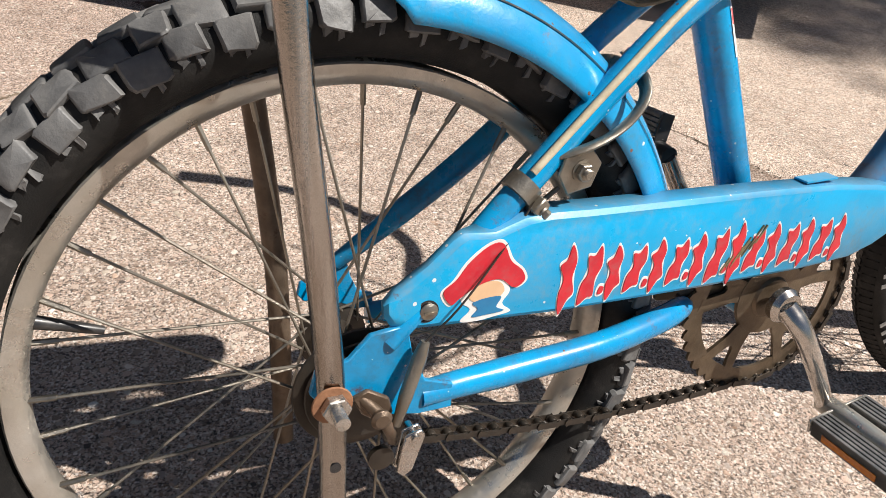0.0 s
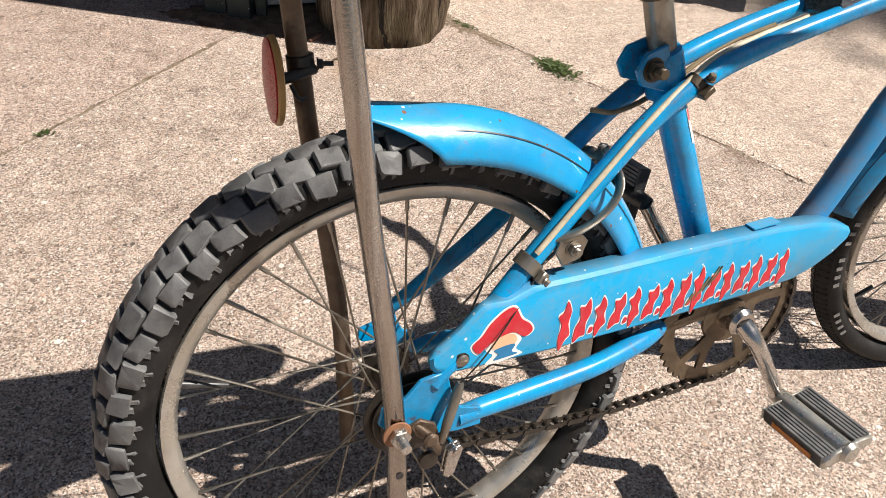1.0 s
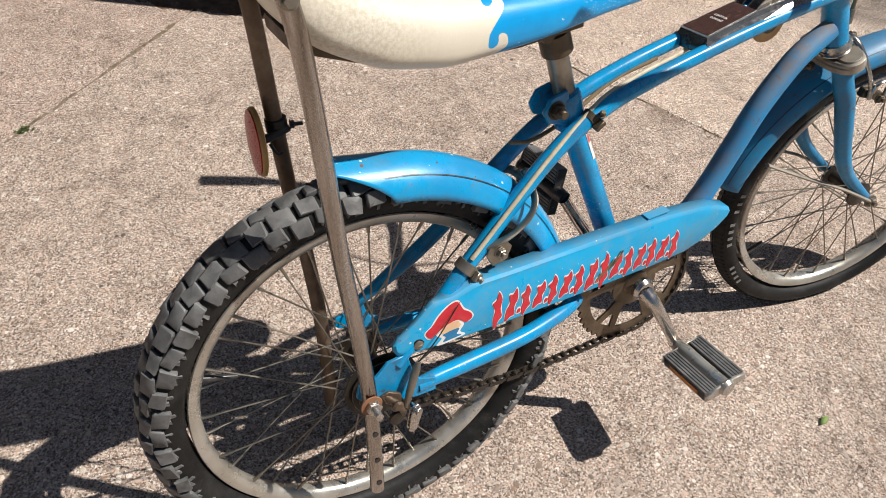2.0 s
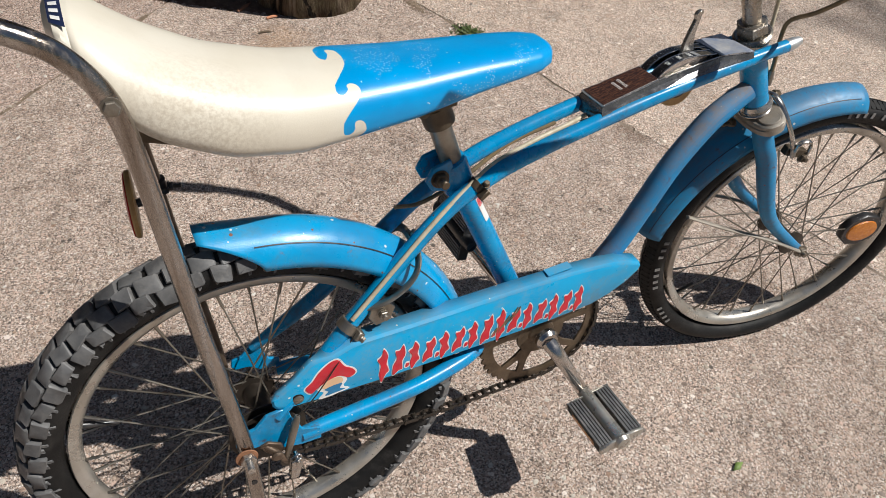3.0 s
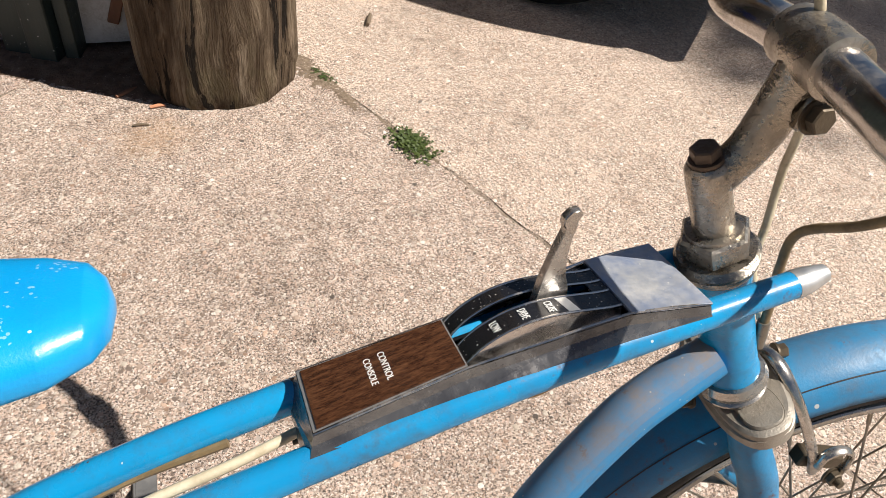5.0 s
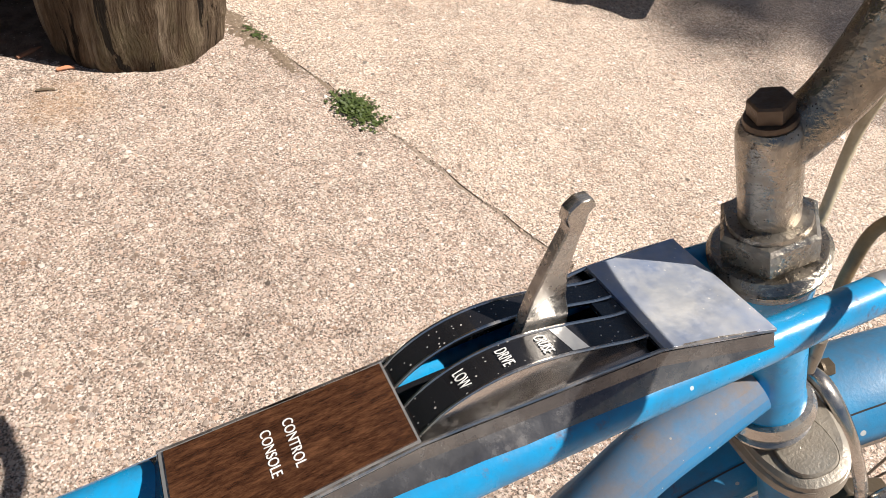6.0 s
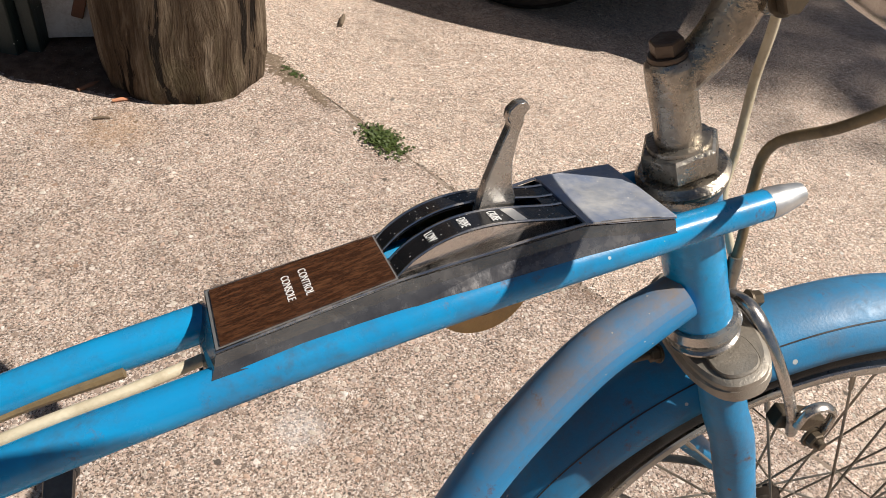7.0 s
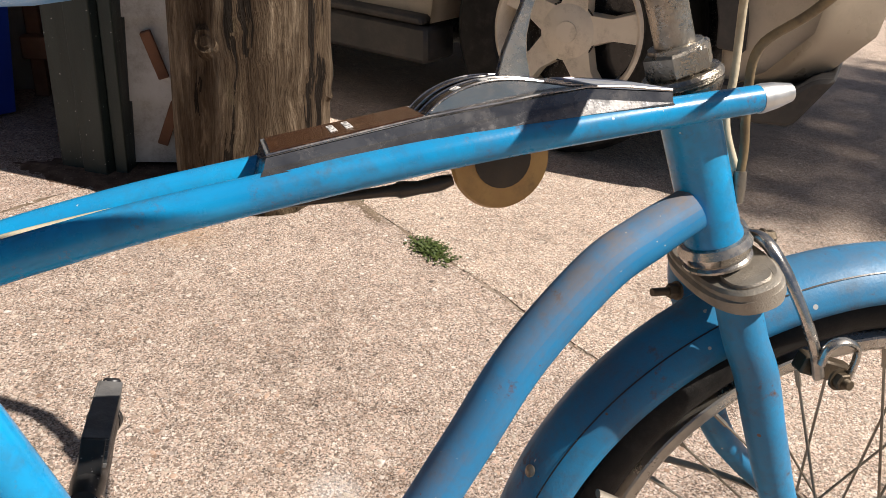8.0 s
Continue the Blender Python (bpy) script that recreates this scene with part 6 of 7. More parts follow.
near_slab = ragged(bp, 3.2, 0.01, G, 70) + ragged(cp, 0.02, 3.2, -G, 70) + [(1.76, -4), (-1.87, -4)]
far_slab = ragged(bp, 3.2, 0.01, -G, 70) + [(0.527, 4.5), (-4.5, 4.5), (-4.5, -0.36)]
right_slab = [(0.54, 4.5)] + ragged(cp, 0.01, 3.2, G, 70) + [(5.5, -1.18), (5.5, 4.5)]
for pts in (near_slab, far_slab, right_slab):
    bm = new_bm()
    slab(bm, pts, -0.013, 0.0, 0.003)
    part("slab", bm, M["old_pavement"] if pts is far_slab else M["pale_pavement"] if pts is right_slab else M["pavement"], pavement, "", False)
for pts in ([(-1.89, -4), (-1.89, -0.38), (-4.5, -0.38), (-4.5, -4)], [(1.79, -4), (1.79, -1.2), (5.5, -1.2), (5.5, -4)]):
    bm = new_bm()
    slab(bm, pts, -0.013, 0.0, 0.003)
    part("slab", bm, M["pavement"], pavement, "", False)

# clover tuft and weeds in the joints
def tuft(bm, cx, cy, length, width, ang, count, h, seed):
    r = random.Random(seed)
    for _ in range(count):
        u, v = r.gauss(0, 0.36), r.gauss(0, 0.36)
        x = cx + math.cos(ang) * u * length - math.sin(ang) * v * width
        y = cy + math.sin(ang) * u * length + math.cos(ang) * v * width
        top = h * r.uniform(0.3, 1.0) * max(0.2, 1 - abs(u) * 0.8)
        lean = Vector((r.uniform(-1, 1), r.uniform(-1, 1), 0)) * 0.006
        base = Vector((x, y, -0.003))
        tip = Vector((x, y, top)) + lean
        w = Vector((r.uniform(-1, 1), r.uniform(-1, 1), 0)).normalized() * 0.0007
        bm.faces.new([bm.verts.new(p) for p in (base - w, base + w, tip)])
        for k in range(3):
            a = r.uniform(0, 6.28)
            d = Vector((math.cos(a), math.sin(a), r.uniform(-0.3, 0.5))) * r.uniform(0.004, 0.0075)
            o = Vector((-math.sin(a), math.cos(a), r.uniform(-0.2, 0.2))) * d.length * 0.42
            bm.faces.new([bm.verts.new(p) for p in (tip, tip + d * 0.6 - o, tip + d, tip + d * 0.6 + o)])
    return bm


jc = math.atan2(C_DIR.y, C_DIR.x)
for name, x, y, ln, wd, a, cnt, h, seed in (("clover_tuft", 0.837, 1.033, 0.072, 0.042, jc, 400, 0.010, 3), ("weed", -0.323, 1.010, 0.016, 0.008, 0.7, 16, 0.006, 4), ("weed", 0.715, 1.33, 0.05, 0.012, jc, 26, 0.006, 5)):
    bm = tuft(new_bm(), x, y, ln, wd, a, cnt, h, seed)
    tagged(part(name, bm, M["grass"], None, "", False), "small green clover growing in the slab joint", "weeds", kind="stuff")

# litter
def twig(p, ln, r, ang, mat, name, label):
    bm = new_bm()
    d = Vector((math.cos(ang), math.sin(ang), 0)) * ln / 2
    c = Vector((p[0], p[1], r))
    tube(bm, [c - d, c + Vector((0.001, 0.001, 0.001)), c + d], [r * 0.8, r, r * 0.7], 8, 3)
    tagged(part(name, bm, mat), label, name.replace("_", " "), "bits of wood lying on the concrete")
twig((0.888, 1.572), 0.06, 0.006, 1.2, M["bark"], "twig", "short grey twig lying on the concrete")
twig((0.303, 1.323), 0.05, 0.0045, 0.6, M["darkwood"], "twig", "brown twig lying beside the pole")
twig((0.36, 1.259), 0.03, 0.004, 0.1, worn("orange_stub", (0.6, 0.2, 0.07), (0.5, 0.25, 0.15), 0.7, scale=80), "wood_chip", "small orange chip lying by the pole")
twig((0.325, 1.197), 0.03, 0.003, -0.1, M["bark"], "twig", "tiny dark twig on the concrete")
lf = new_bm()
lf.faces.new([lf.verts.new(p) for p in ((0.700, -0.222, 0.0035), (0.712, -0.2245, 0.0042), (0.726, -0.216, 0.0035), (0.713, -0.212, 0.0046))])
tagged(solid(part("leaf", lf, M["fresh_leaf"]), 0.0004), "small fallen green leaf on the concrete", "leaf")
# loose grit along the joints and by the pole
gr = new_bm()
rg = random.Random(8)
for i in range(900):
    if i < 500:
        a = rg.uniform(2.2, 5.6)
        rr = 0.19 + abs(rg.gauss(0, 0.06))
        x, y = 0.497 + rr * math.cos(a), 1.385 + rr * math.sin(a)
    else:
        x, y = cp(rg.uniform(0.3, 1.6), rg.gauss(0, 0.012))
    s = rg.uniform(0.0012, 0.0035)
    vs = [gr.verts.new((x + s * rg.uniform(0.6, 1.2) * math.cos(k * 2.1), y + s * rg.uniform(0.6, 1.2) * math.sin(k * 2.1), 0.0 if abs(y - 1.36) < 0.6 else 0.0)) for k in range(3)]
    t = gr.verts.new((x, y, s * 0.9))
    gr.faces.new(vs)
    for k in range(3):
        gr.faces.new((vs[k], vs[(k + 1) % 3], t))
tagged(part("grit", gr, M["soil"], None, "", False), "loose dark grit round the pole and joints", "grit", kind="stuff")

# dark earth washed up between the pole and the garage, and along the joint beside the pole
def earth(outline, peak, step, seed, mat, wob=0.022):
    """A low uneven spill of soil inside an outline, thinning out to nothing at its edge."""
    x0, x1 = min(p[0] for p in outline), max(p[0] for p in outline)
    y0, y1 = min(p[1] for p in outline), max(p[1] for p in outline)
    pts = [Vector(p) for p in outline]
    def depth(p):
        inside, best = False, 9.0
        for a, b in zip(pts, pts[1:] + pts[:1]):
            if (a.y > p.y) != (b.y > p.y) and p.x < (b.x - a.x) * (p.y - a.y) / (b.y - a.y) + a.x:
                inside = not inside
            k = max(0.0, min(1.0, (p - a).dot(b - a) / (b - a).length_squared))
            best = min(best, (p - a.lerp(b, k)).length)
        return best if inside else -best
    bm = new_bm()
    nx, ny = int((x1 - x0) / step) + 1, int((y1 - y0) / step) + 1
    grid = {}
    for i in range(nx + 1):
        for j in range(ny + 1):
            p = Vector((x0 + i * step, y0 + j * step))
            d = depth(p) + wob * noise.noise(Vector((p.x * 26, p.y * 26, seed))) + 0.010 * noise.noise(Vector((p.x * 90, p.y * 90, seed)))
            z = peak * min(1.0, d / 0.05) + 0.0022 * noise.noise(Vector((p.x * 150, p.y * 150, seed + 3))) - 0.0012
            grid[i, j] = bm.verts.new((p.x, p.y, max(-0.0035, z)))
    for i in range(nx):
        for j in range(ny):
            quad = (grid[i, j], grid[i + 1, j], grid[i + 1, j + 1], grid[i, j + 1])
            if max(v.co.z for v in quad) > -0.0008:
                bm.faces.new(quad)
    return tagged(part("earth", bm, mat), "dark brown earth and grit washed against the pole and wall", "soil", kind="stuff")
earth([(-0.04, 1.53), (0.05, 1.44), (0.16, 1.375), (0.28, 1.315), (0.37, 1.265), (0.42, 1.33), (0.42, 1.56), (0.10, 1.60), (-0.06, 1.58)], 0.008, 0.006, 1, M["dirt"])
earth([(0.64, 1.43), (0.655, 1.33), (0.70, 1.25), (0.745, 1.17), (0.775, 1.17), (0.765, 1.25), (0.735, 1.34), (0.715, 1.43), (0.68, 1.47)], 0.0036, 0.004, 7, M["joint"])
earth([(0.775, 1.17), (0.80, 1.10), (0.835, 1.01), (0.87, 0.94), (0.888, 0.94), (0.86, 1.02), (0.825, 1.10), (0.795, 1.17)], 0.0022, 0.004, 9, M["joint"])
earth([bp(0.62, 0.008), bp(2.3, 0.006), bp(2.3, -0.012), bp(0.62, -0.02)], 0.0014, 0.006, 12, M["joint"], 0.008)

# stones of the aggregate that stand a little proud of the slabs
def pebbles(count, seed):
    r = random.Random(seed)
    verts, faces = [], []
    for _ in range(count):
        x, y = r.uniform(-0.9, 1.9), r.uniform(-0.75, 1.75)
        s = 0.0016 + 0.0036 * r.random() ** 2.2
        turn, long = r.uniform(0, 6.28), r.uniform(1.0, 1.5)
        uneven = [r.uniform(0.68, 1.12) for _ in range(7)]
        base = len(verts)
        for rad, z in ((1.0, -0.0005), (0.82, s * 0.16), (0.4, s * 0.2)):
            for q in range(7):
                a = q * 0.8976
                k = s * rad * uneven[q]
                px, py = math.cos(a) * k * long, math.sin(a) * k
                verts.append((x + px * math.cos(turn) - py * math.sin(turn), y + px * math.sin(turn) + py * math.cos(turn), z))
        for ring in (0, 7):
            for q in range(7):
                faces.append((base + ring + q, base + ring + (q + 1) % 7, base + ring + 7 + (q + 1) % 7, base + ring + 7 + q))
        faces.append(tuple(base + 14 + q for q in range(7)))
    me = bpy.data.meshes.new("pebbles")
    me.from_pydata(verts, [], faces)
    me.materials.append(M["pebble"])
    for p in me.polygons:
        p.use_smooth = True
    return tagged(new("pebbles", me), "small pale and brown stones set in the worn concrete", "stones", kind="stuff")
pebbles(11000, 4)

# ---- the wooden pole ----
def pole_shape(bm):
    n, rows = 96, []
    for i in range(61):
        z = -0.02 + 2.6 * (i / 60) ** 1.6
        row = []
        for q in range(n):
            a = 2 * math.pi * q / n
            fl = noise.noise(Vector((math.cos(a) * 5, math.sin(a) * 5, z * 0.8)))
            fl2 = noise.noise(Vector((math.cos(a) * 22, math.sin(a) * 22, z * 1.6)))
            r = 0.170 + 0.009 * fl + 0.0035 * fl2 * (0.5 + abs(fl) * 2) - 0.010 * z - 0.010 * math.exp(-z / 0.03) + 0.006 * math.exp(-z / 0.05) * noise.noise(Vector((math.cos(a) * 3, math.sin(a) * 3, 9)))
            da = math.atan2(math.sin(a + 0.35), math.cos(a + 0.35))
            r += 0.018 * math.exp(-(da / 0.16) ** 2) * (0.35 + 0.65 * noise.noise(Vector((2, 5, z * 2.4))) ) * (1 if z > 0.05 else 0.4)
            for ka, kz, kr in ((-1.92, 0.40, 0.032), (-0.42, 0.30, 0.03)):
                dd = math.hypot(math.atan2(math.sin(a - ka), math.cos(a - ka)) * 0.17, z - kz)
                r += 0.012 * math.exp(-(dd / kr) ** 2) * (1 - 0.8 * math.exp(-(dd / (kr * 0.35)) ** 2))
            row.append(bm.verts.new((0.497 + r * math.cos(a), 1.386 + r * math.sin(a), z)))
        rows.append(row)
    for a, b in zip(rows, rows[1:]):
        for q in range(n):
            bm.faces.new((a[q], a[(q + 1) % n], b[(q + 1) % n], b[q]))
    bm.faces.new(rows[-1])
    # a broken branch stub and a swollen knot
    lathe(bm, [(0.03, -0.03), (0.024, 0.0), (0.019, 0.012), (0.017, 0.019), (0.008, 0.017)], axis_frame((0.642, 1.325, 0.245), (0.75, -0.35, 0.5)), 14)
    lathe(bm, [(0.042, -0.012), (0.03, 0.002), (0.022, 0.007), (0.014, 0.005), (0.010, 0.008), (0.002, 0.006)], axis_frame((0.408, 1.243, 0.371), (-0.45, -0.88, 0.1)), 18)
bm = new_bm()
pole_shape(bm)
tagged(part("wooden_pole", bm, M["pole"]), "thick weathered wooden utility pole standing on the concrete corner", "pole")

# ---- the garage corner behind the pole ----
wall = thing("wall_front", "white shingled garage wall corner with green painted trim", "wall", kind="structure")
def wbox(name, lo, hi, mat, parent=None, bev=0.0, label=""):
    bm = new_bm()
    box(bm, lo, hi, None, bev)
    return part(name, bm, mat, parent, label)
wbox("wall_core", (0.20, 1.57, -0.01), (0.56, 1.69, 2.6), M["plaster"], wall)
rs = random.Random(2)
for row in range(14):
    x = 0.222
    z0 = (0.008, 0.163, 0.357)[row] if row < 3 else 0.357 + (row - 2) * 0.185
    while x < 0.56:
        w = rs.uniform(0.10, 0.2)
        bm = new_bm()
        drop = rs.uniform(-0.006, 0.006)
        prism(bm, [(x + 0.002, z0 + drop), (min(x + w, 0.57) - 0.002, z0 + drop + rs.uniform(-0.004, 0.004)), (min(x + w, 0.57) - 0.002, z0 + 0.21), (x + 0.002, z0 + 0.21)], lambda a: 1.543, lambda a: 1.559)
        ob = part("shingle", bm, M["shingle"], wall, "", False)
        ob.matrix_basis = Matrix.Translation((0, 1.561, z0 + 0.19)) @ Matrix.Rotation(radians(-5.5), 4, "X") @ Matrix.Translation((0, -1.561, -z0 - 0.19))
        x += w
jamb = thing("door_trim", "dark green painted corner boards of the garage doorway with chipped edges", "trim", kind="structure")
for lo, hi, turn in (((0.0, 0.0, 0.0), (0.062, 0.022, 2.4), 0), ((0.066, -0.014, 0.0), (0.128, 0.022, 2.4), 0), ((0.132, -0.02, 0.0), (0.162, 0.09, 2.4), 0)):
    bm = new_bm()
    box(bm, lo, hi, pose(0.062, 1.537, 0.0, 0, 0, -27 if lo[0] < 0.13 else -15), 0.003)
    part("board", bm, M["green"], jamb)
wbox("wall_side", (0.40, 1.69, -0.01), (0.48, 2.2, 2.6), M["plaster"]).name = "wall_side"
tagged(bpy.data.objects["wall_side"], "plain garage side wall", "wall", kind="structure")
for nm, lo, hi in (("wall_back", (-4.0, 2.2, -0.01), (0.48, 2.27, 2.6)), ("wall_west", (-4.1, 1.5, -0.01), (-4.0, 2.27, 2.6)), ("roof", (-4.3, 1.35, 2.6), (0.6, 2.35, 2.72))):
    tagged(wbox(nm, lo, hi, M["darkwood"] if nm == "roof" else M["plaster"]), "plain dark garage interior surface", "wall", kind="structure")
tagged(wbox("garage_door", (-3.2, 1.50, 0.0), (-0.42, 1.54, 2.45), M["green"], None, 0.004), "dark green closed garage door leaf", "door", kind="structure")
# blue bin and brown boards inside
bb = new_bm()
lathe(bb, [(0.12, 0.0), (0.17, 0.01), (0.21, 0.5), (0.22, 0.52), (0.22, 0.56), (0.2, 0.57)], pose(-0.285, 1.94, 0.0), 4)
tagged(part("recycling_bin", bb, M["binblue"], None, "", False), "blue plastic bin standing in the dark garage", "bin")
shelf = thing("wooden_rack", "red-brown wooden rack standing in the dark garage", "rack")
for z in (0.12, 0.32, 0.52):
    wbox("rail", (-0.11, 2.08, z), (0.31, 2.12, z + 0.065), M["darkwood"], shelf, 0.004)
for x in (-0.10, 0.26):
    wbox("upright", (x, 2.12, 0), (x + 0.04, 2.16, 0.75), M["darkwood"], shelf, 0.004)
for z, tilt, ox in ((0.113, 20, 0.310), (0.274, -18, 0.289)):
    bm = new_bm()
    box(bm, (-0.012, -0.02, -0.055), (0.012, 0.0, 0.055), pose(ox, 1.538, z, 0, tilt, 0), 0.002)
    tagged(part("wood_offcut", bm, M["darkwood"]), "small brown wood offcut leaning by the shingles", "offcut", "offcuts beside the shingled wall")

# ---- the parked car ----
car = thing("parked_car", "beige sport utility vehicle with dark lower cladding and alloy wheels, parked", "car")
CX, CY, CZ = 1.36, 1.575, 0.345
car.matrix_basis = pose(1.35, 1.625, 0, 0, 0, -45) @ pose(-CX, -CY, 0)
def arch(cx, r, a0, a1, step):
    return [(cx + r * math.cos(radians(a)), CZ + r * math.sin(radians(a))) for a in range(a0, a1, step)]
def car_side(bm):
    pts = [(-1.2, 0.30), (CX - 0.42, 0.30)] + arch(CX, 0.42, 172, 4, -12) + [(CX + 0.43, 0.30), (CX + 0.60, 0.305), (2.02, 0.345), (2.10, 0.45), (2.11, 0.6), (2.08, 0.82), (2.0, 0.93), (1.1, 1.04), (-2.7, 1.08), (-2.84, 0.9), (-2.84, 0.5), (-2.6, 0.42)]
    pts += arch(-1.65, 0.42, 172, 4, -12)
    n = len(pts)
    rows = []
    for y, grow in ((0.03, -0.03), (0.0, 0.0), (0.12, 0.0), (1.56, 0.0), (1.68, 0.0), (1.65, -0.03)):
        # the nose and tail round off towards the corners
        row = []
        for x, z in pts:
            edge = min(abs(y), abs(1.68 - y))
            pull = 0.13 * max(0.0, 1 - edge / 0.12) if x > 1.95 or x < -2.7 else 0.0
            row.append(bm.verts.new((x - math.copysign(pull, x), CY - 0.02 + y, z + (grow if z > 0.8 else 0))))
        rows.append(row)
    for a, b in zip(rows, rows[1:]):
        for i in range(n):
            bm.faces.new((a[i], a[(i + 1) % n], b[(i + 1) % n], b[i]))
    bm.faces.new(rows[0]), bm.faces.new(rows[-1][::-1])
def cabin_y(z):
    return CY + 0.03 + (z - 1.04) * 0.3
def car_cabin(bm):
    pts = [(1.12, 1.02), (0.40, 1.60), (0.1, 1.69), (-2.2, 1.68), (-2.45, 1.58), (-2.72, 1.05)]
    rows = [[bm.verts.new((x, cabin_y(z), z)) for x, z in pts], [bm.verts.new((x, 2 * CY + 1.66 - cabin_y(z), z)) for x, z in pts]]
    for i in range(6):
        bm.faces.new((rows[0][i], rows[0][(i + 1) % 6], rows[1][(i + 1) % 6], rows[1][i]))
    bm.faces.new(rows[0]), bm.faces.new(rows[1][::-1])
def car_window(bm, pts, far):
    vs = []
    for off in (0.004, -0.01):
        for x, z in pts:
            y = cabin_y(z) - off
            vs.append(bm.verts.new((x, 2 * CY + 1.66 - y if far else y, z)))
    k = len(pts)
    bm.faces.new(vs[:k]), bm.faces.new(vs[k:][::-1])
    for i in range(k):
        bm.faces.new((vs[i], vs[(i + 1) % k], vs[k + (i + 1) % k], vs[k + i]))
add("body", car_side, M["carpaint"], car, "beige painted car body")
add("cabin", car_cabin, M["carpaint"], car)
for far in (False, True):
    for pts in ([(0.86, 1.1), (0.36, 1.52), (-0.12, 1.56), (-0.12, 1.1)], [(-0.22, 1.1), (-0.22, 1.56), (-1.2, 1.56), (-1.2, 1.1)], [(-1.3, 1.1), (-1.3, 1.56), (-2.2, 1.54), (-2.4, 1.1)]):
        add("side_window", lambda bm: car_window(bm, pts, far), M["glass"], car)
add("windscreen", lambda bm: prism(bm, [(1.04, 1.095), (0.46, 1.563), (0.472, 1.578), (1.052, 1.11)], CY + 0.2, CY + 1.46), M["glass"], car)
add("rear_window", lambda bm: prism(bm, [(-2.68, 1.14), (-2.49, 1.52), (-2.505, 1.53), (-2.70, 1.15)], CY + 0.2, CY + 1.46), M["glass"], car)
add("arch_trim", lambda bm: prism(bm, arch(CX, 0.47, 4, 177, 9) + arch(CX, 0.405, 176, 3, -9), CY - 0.035, CY + 0.01, None, 0.004), M["cladding"], car)
add("sill", lambda bm: prism(bm, [(-1.2, 0.18), (CX - 0.41, 0.18), (CX - 0.42, 0.29), (-1.2, 0.29)], CY - 0.04, CY + 0.14, None, 0.012), M["cladding"], car)
add("sill_step", lambda bm: prism(bm, [(-1.2, 0.295), (CX - 0.43, 0.295), (CX - 0.44, 0.32), (-1.2, 0.32)], CY - 0.05, CY + 0.02, None, 0.008), M["cladding"], car)
add("bumper", lambda bm: prism(bm, [(CX + 0.415, 0.302), (CX + 0.43, 0.225), (CX + 0.52, 0.215), (CX + 0.62, 0.225), (2.0, 0.26), (2.05, 0.36), (2.0, 0.347), (CX + 0.60, 0.309), (CX + 0.44, 0.304)], CY - 0.03, CY + 1.6, None, 0.01), M["cladding"], car)
add("underside", lambda bm: box(bm, (-2.7, CY + 0.3, 0.24), (1.95, CY + 1.4, 0.6)), M["blackpaint"], car)
add("arch_liner", lambda bm: box(bm, (CX - 0.5, CY + 0.26, 0.2), (CX + 0.5, CY + 0.3, 0.9)), M["blackpaint"], car)
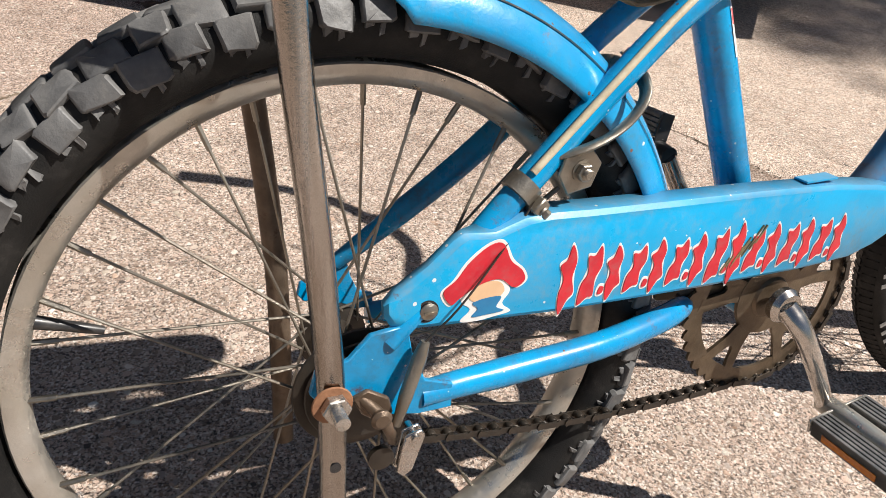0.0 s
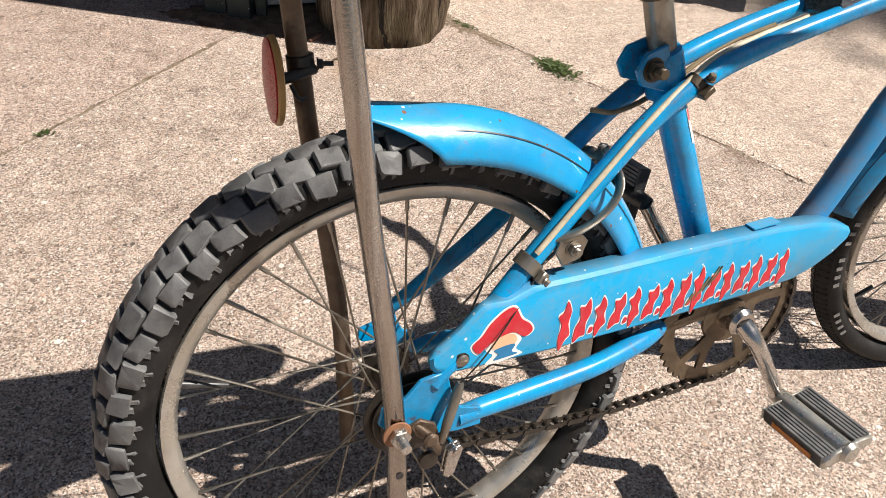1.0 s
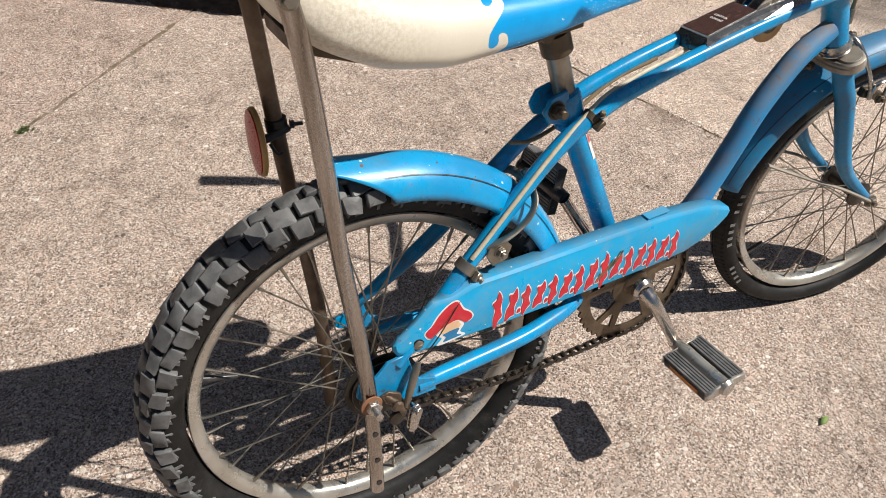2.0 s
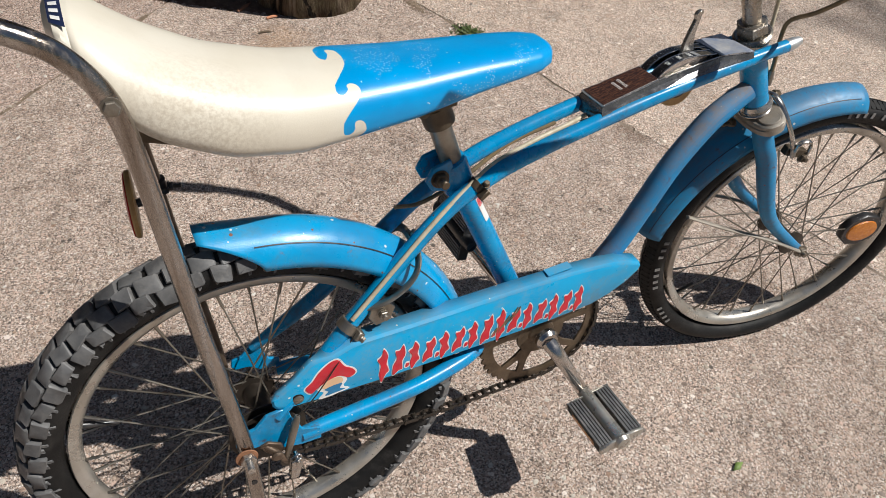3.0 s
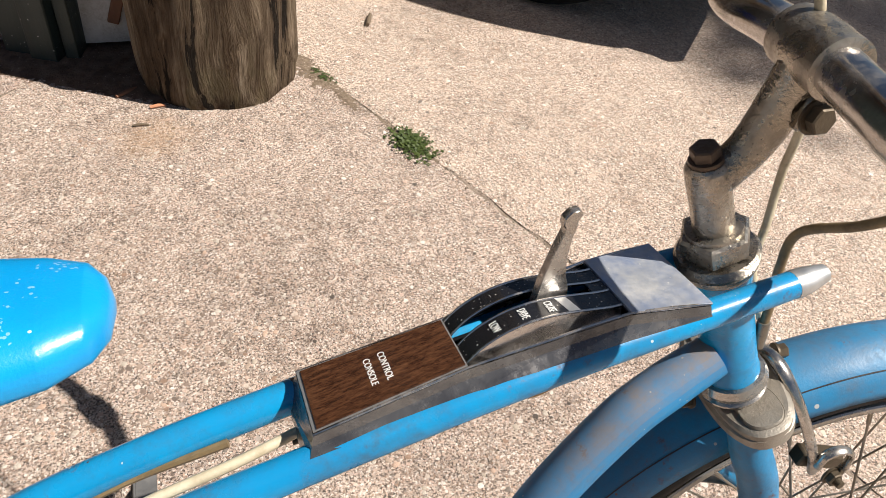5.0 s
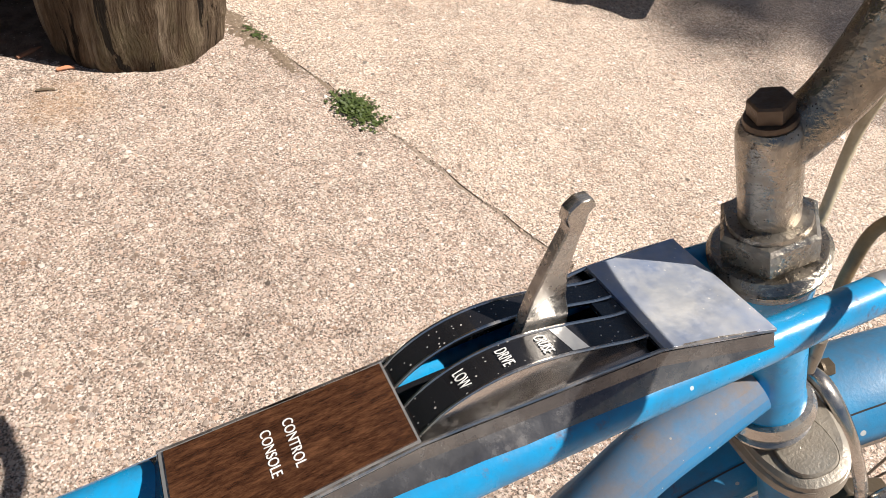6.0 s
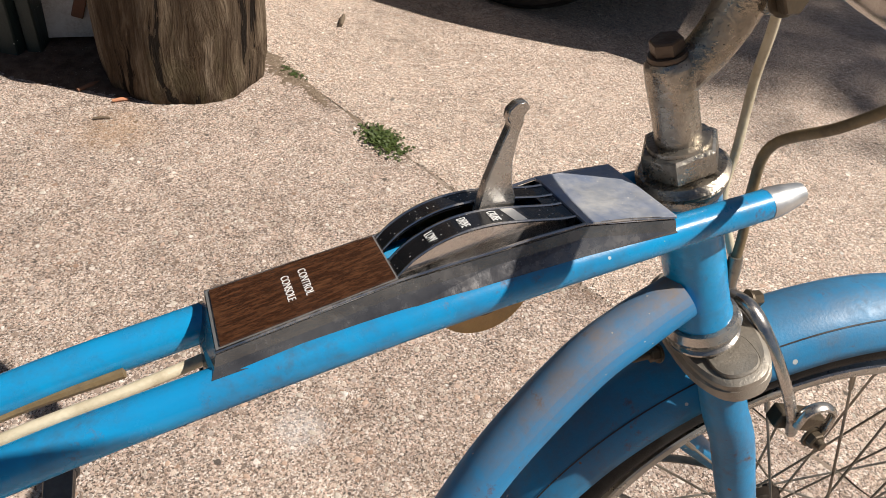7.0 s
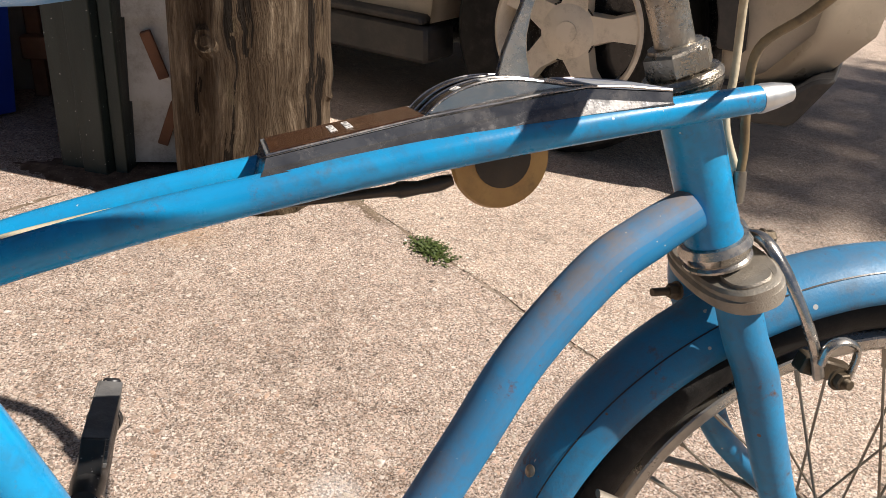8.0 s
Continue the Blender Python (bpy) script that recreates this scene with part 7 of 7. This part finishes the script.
for cx in (CX, -1.65):
    def tyre_big(bm):
        lathe(bm, [(0.212, 0.0), (0.222, 0.012), (0.28, 0.02), (0.322, 0.014), (0.341, -0.01), (0.345, -0.1), (0.341, -0.19), (0.31, -0.22), (0.212, -0.21)], axis_frame((cx, CY, CZ), AX), 64, closed=True)
    w = add("car_wheel", tyre_big, M["rubber"], car, "black tyre with five-spoke alloy rim")
    def rim_big(bm):
        m = axis_frame((cx, CY, CZ), AX)
        lathe(bm, [(0.213, -0.02), (0.217, 0.004), (0.206, 0.008), (0.197, -0.004), (0.19, -0.05), (0.186, -0.12), (0.2, -0.12)], m, 64, closed=True)
        lathe(bm, [(0.001, 0.0), (0.062, -0.002), (0.079, -0.012), (0.079, -0.05)], m, 40)
        for k in range(5):
            mm = m @ Matrix.Rotation(k * math.pi * 0.4 + 0.2, 4, "Z")
            pts = [(0.066, -0.046), (0.125, -0.033), (0.2, -0.047), (0.2, 0.047), (0.125, 0.033), (0.066, 0.046)]
            lo = [bm.verts.new(mm @ Vector((x, y, -0.05))) for x, y in pts]
            hi = [bm.verts.new(mm @ Vector((x, y * 0.86, -0.006 if x > 0.1 else -0.01))) for x, y in pts]
            bm.faces.new(lo), bm.faces.new(hi[::-1])
            for i in range(6):
                bm.faces.new((lo[i], hi[i], hi[(i + 1) % 6], lo[(i + 1) % 6]))
    rim = add("rim", rim_big, M["alloy"], w, "dusty five-spoke alloy rim")
    add("brake_disc", lambda bm: lathe(bm, [(0.001, -0.1), (0.18, -0.1), (0.18, -0.11), (0.001, -0.11)], axis_frame((cx, CY, CZ), AX), 40), M["blackpaint"], w)
    add("centre_cap", lambda bm: lathe(bm, [(0.03, 0.0005), (0.029, 0.004), (0.001, 0.005)], axis_frame((cx, CY, CZ), AX), 28), M["alloy"], w)
    add("cap_ring", lambda bm: lathe(bm, [(0.080, -0.013), (0.082, -0.0105), (0.084, -0.013)], axis_frame((cx, CY, CZ), AX), 40), M["blackpaint"], w)

# ---- a tree beside the drive, whose shade falls across the slabs ----
tree = thing("tree", "broadleaf tree with a dense green crown beside the drive", "tree")
TC = Vector((10.58, -2.52, 12.0))
bm = new_bm()
tube(bm, [(11.0, -2.8, -0.02), (10.9, -2.75, 4), (10.75, -2.6, 8.0), (10.7, -2.64, 11.6)], [0.28, 0.22, 0.17, 0.06], 12, 5)
part("trunk", bm, M["bark"], tree)
rt = random.Random(21)
bm = new_bm()
for k in range(9):
    a = rt.uniform(0, 6.28)
    tip = TC + Vector((math.cos(a) * 1.1, math.sin(a) * 1.1, rt.uniform(-0.5, 0.8)))
    tube(bm, [(10.72, -2.62, 9.4 + 0.12 * k), TC.lerp(tip, 0.4) - Vector((0, 0, 0.4)), tip], [0.05, 0.035, 0.01], 8, 4)
part("limbs", bm, M["bark"], tree)
bm = new_bm()
for k in range(6500):
    d = Vector((rt.gauss(0, 1), rt.gauss(0, 1), rt.gauss(0, 1))).normalized()
    p = TC + d * (1.38 * rt.random() ** 0.36 * (1 + 0.14 * math.sin(5 * d.x + 3 * d.z) + 0.1 * math.sin(9 * d.y)))
    u = Vector((rt.gauss(0, 1), rt.gauss(0, 1), rt.gauss(0, 0.6))).normalized()
    v = u.cross(Vector((rt.gauss(0, 1), rt.gauss(0, 1), rt.gauss(0, 1)))).normalized()
    s = rt.uniform(0.08, 0.15)
    bm.faces.new([bm.verts.new(q) for q in (p, p + u * s * 0.5 + v * s * 0.35, p + u * s, p + u * s * 0.5 - v * s * 0.35)])
part("crown", bm, M["leaf"], tree, "", False)
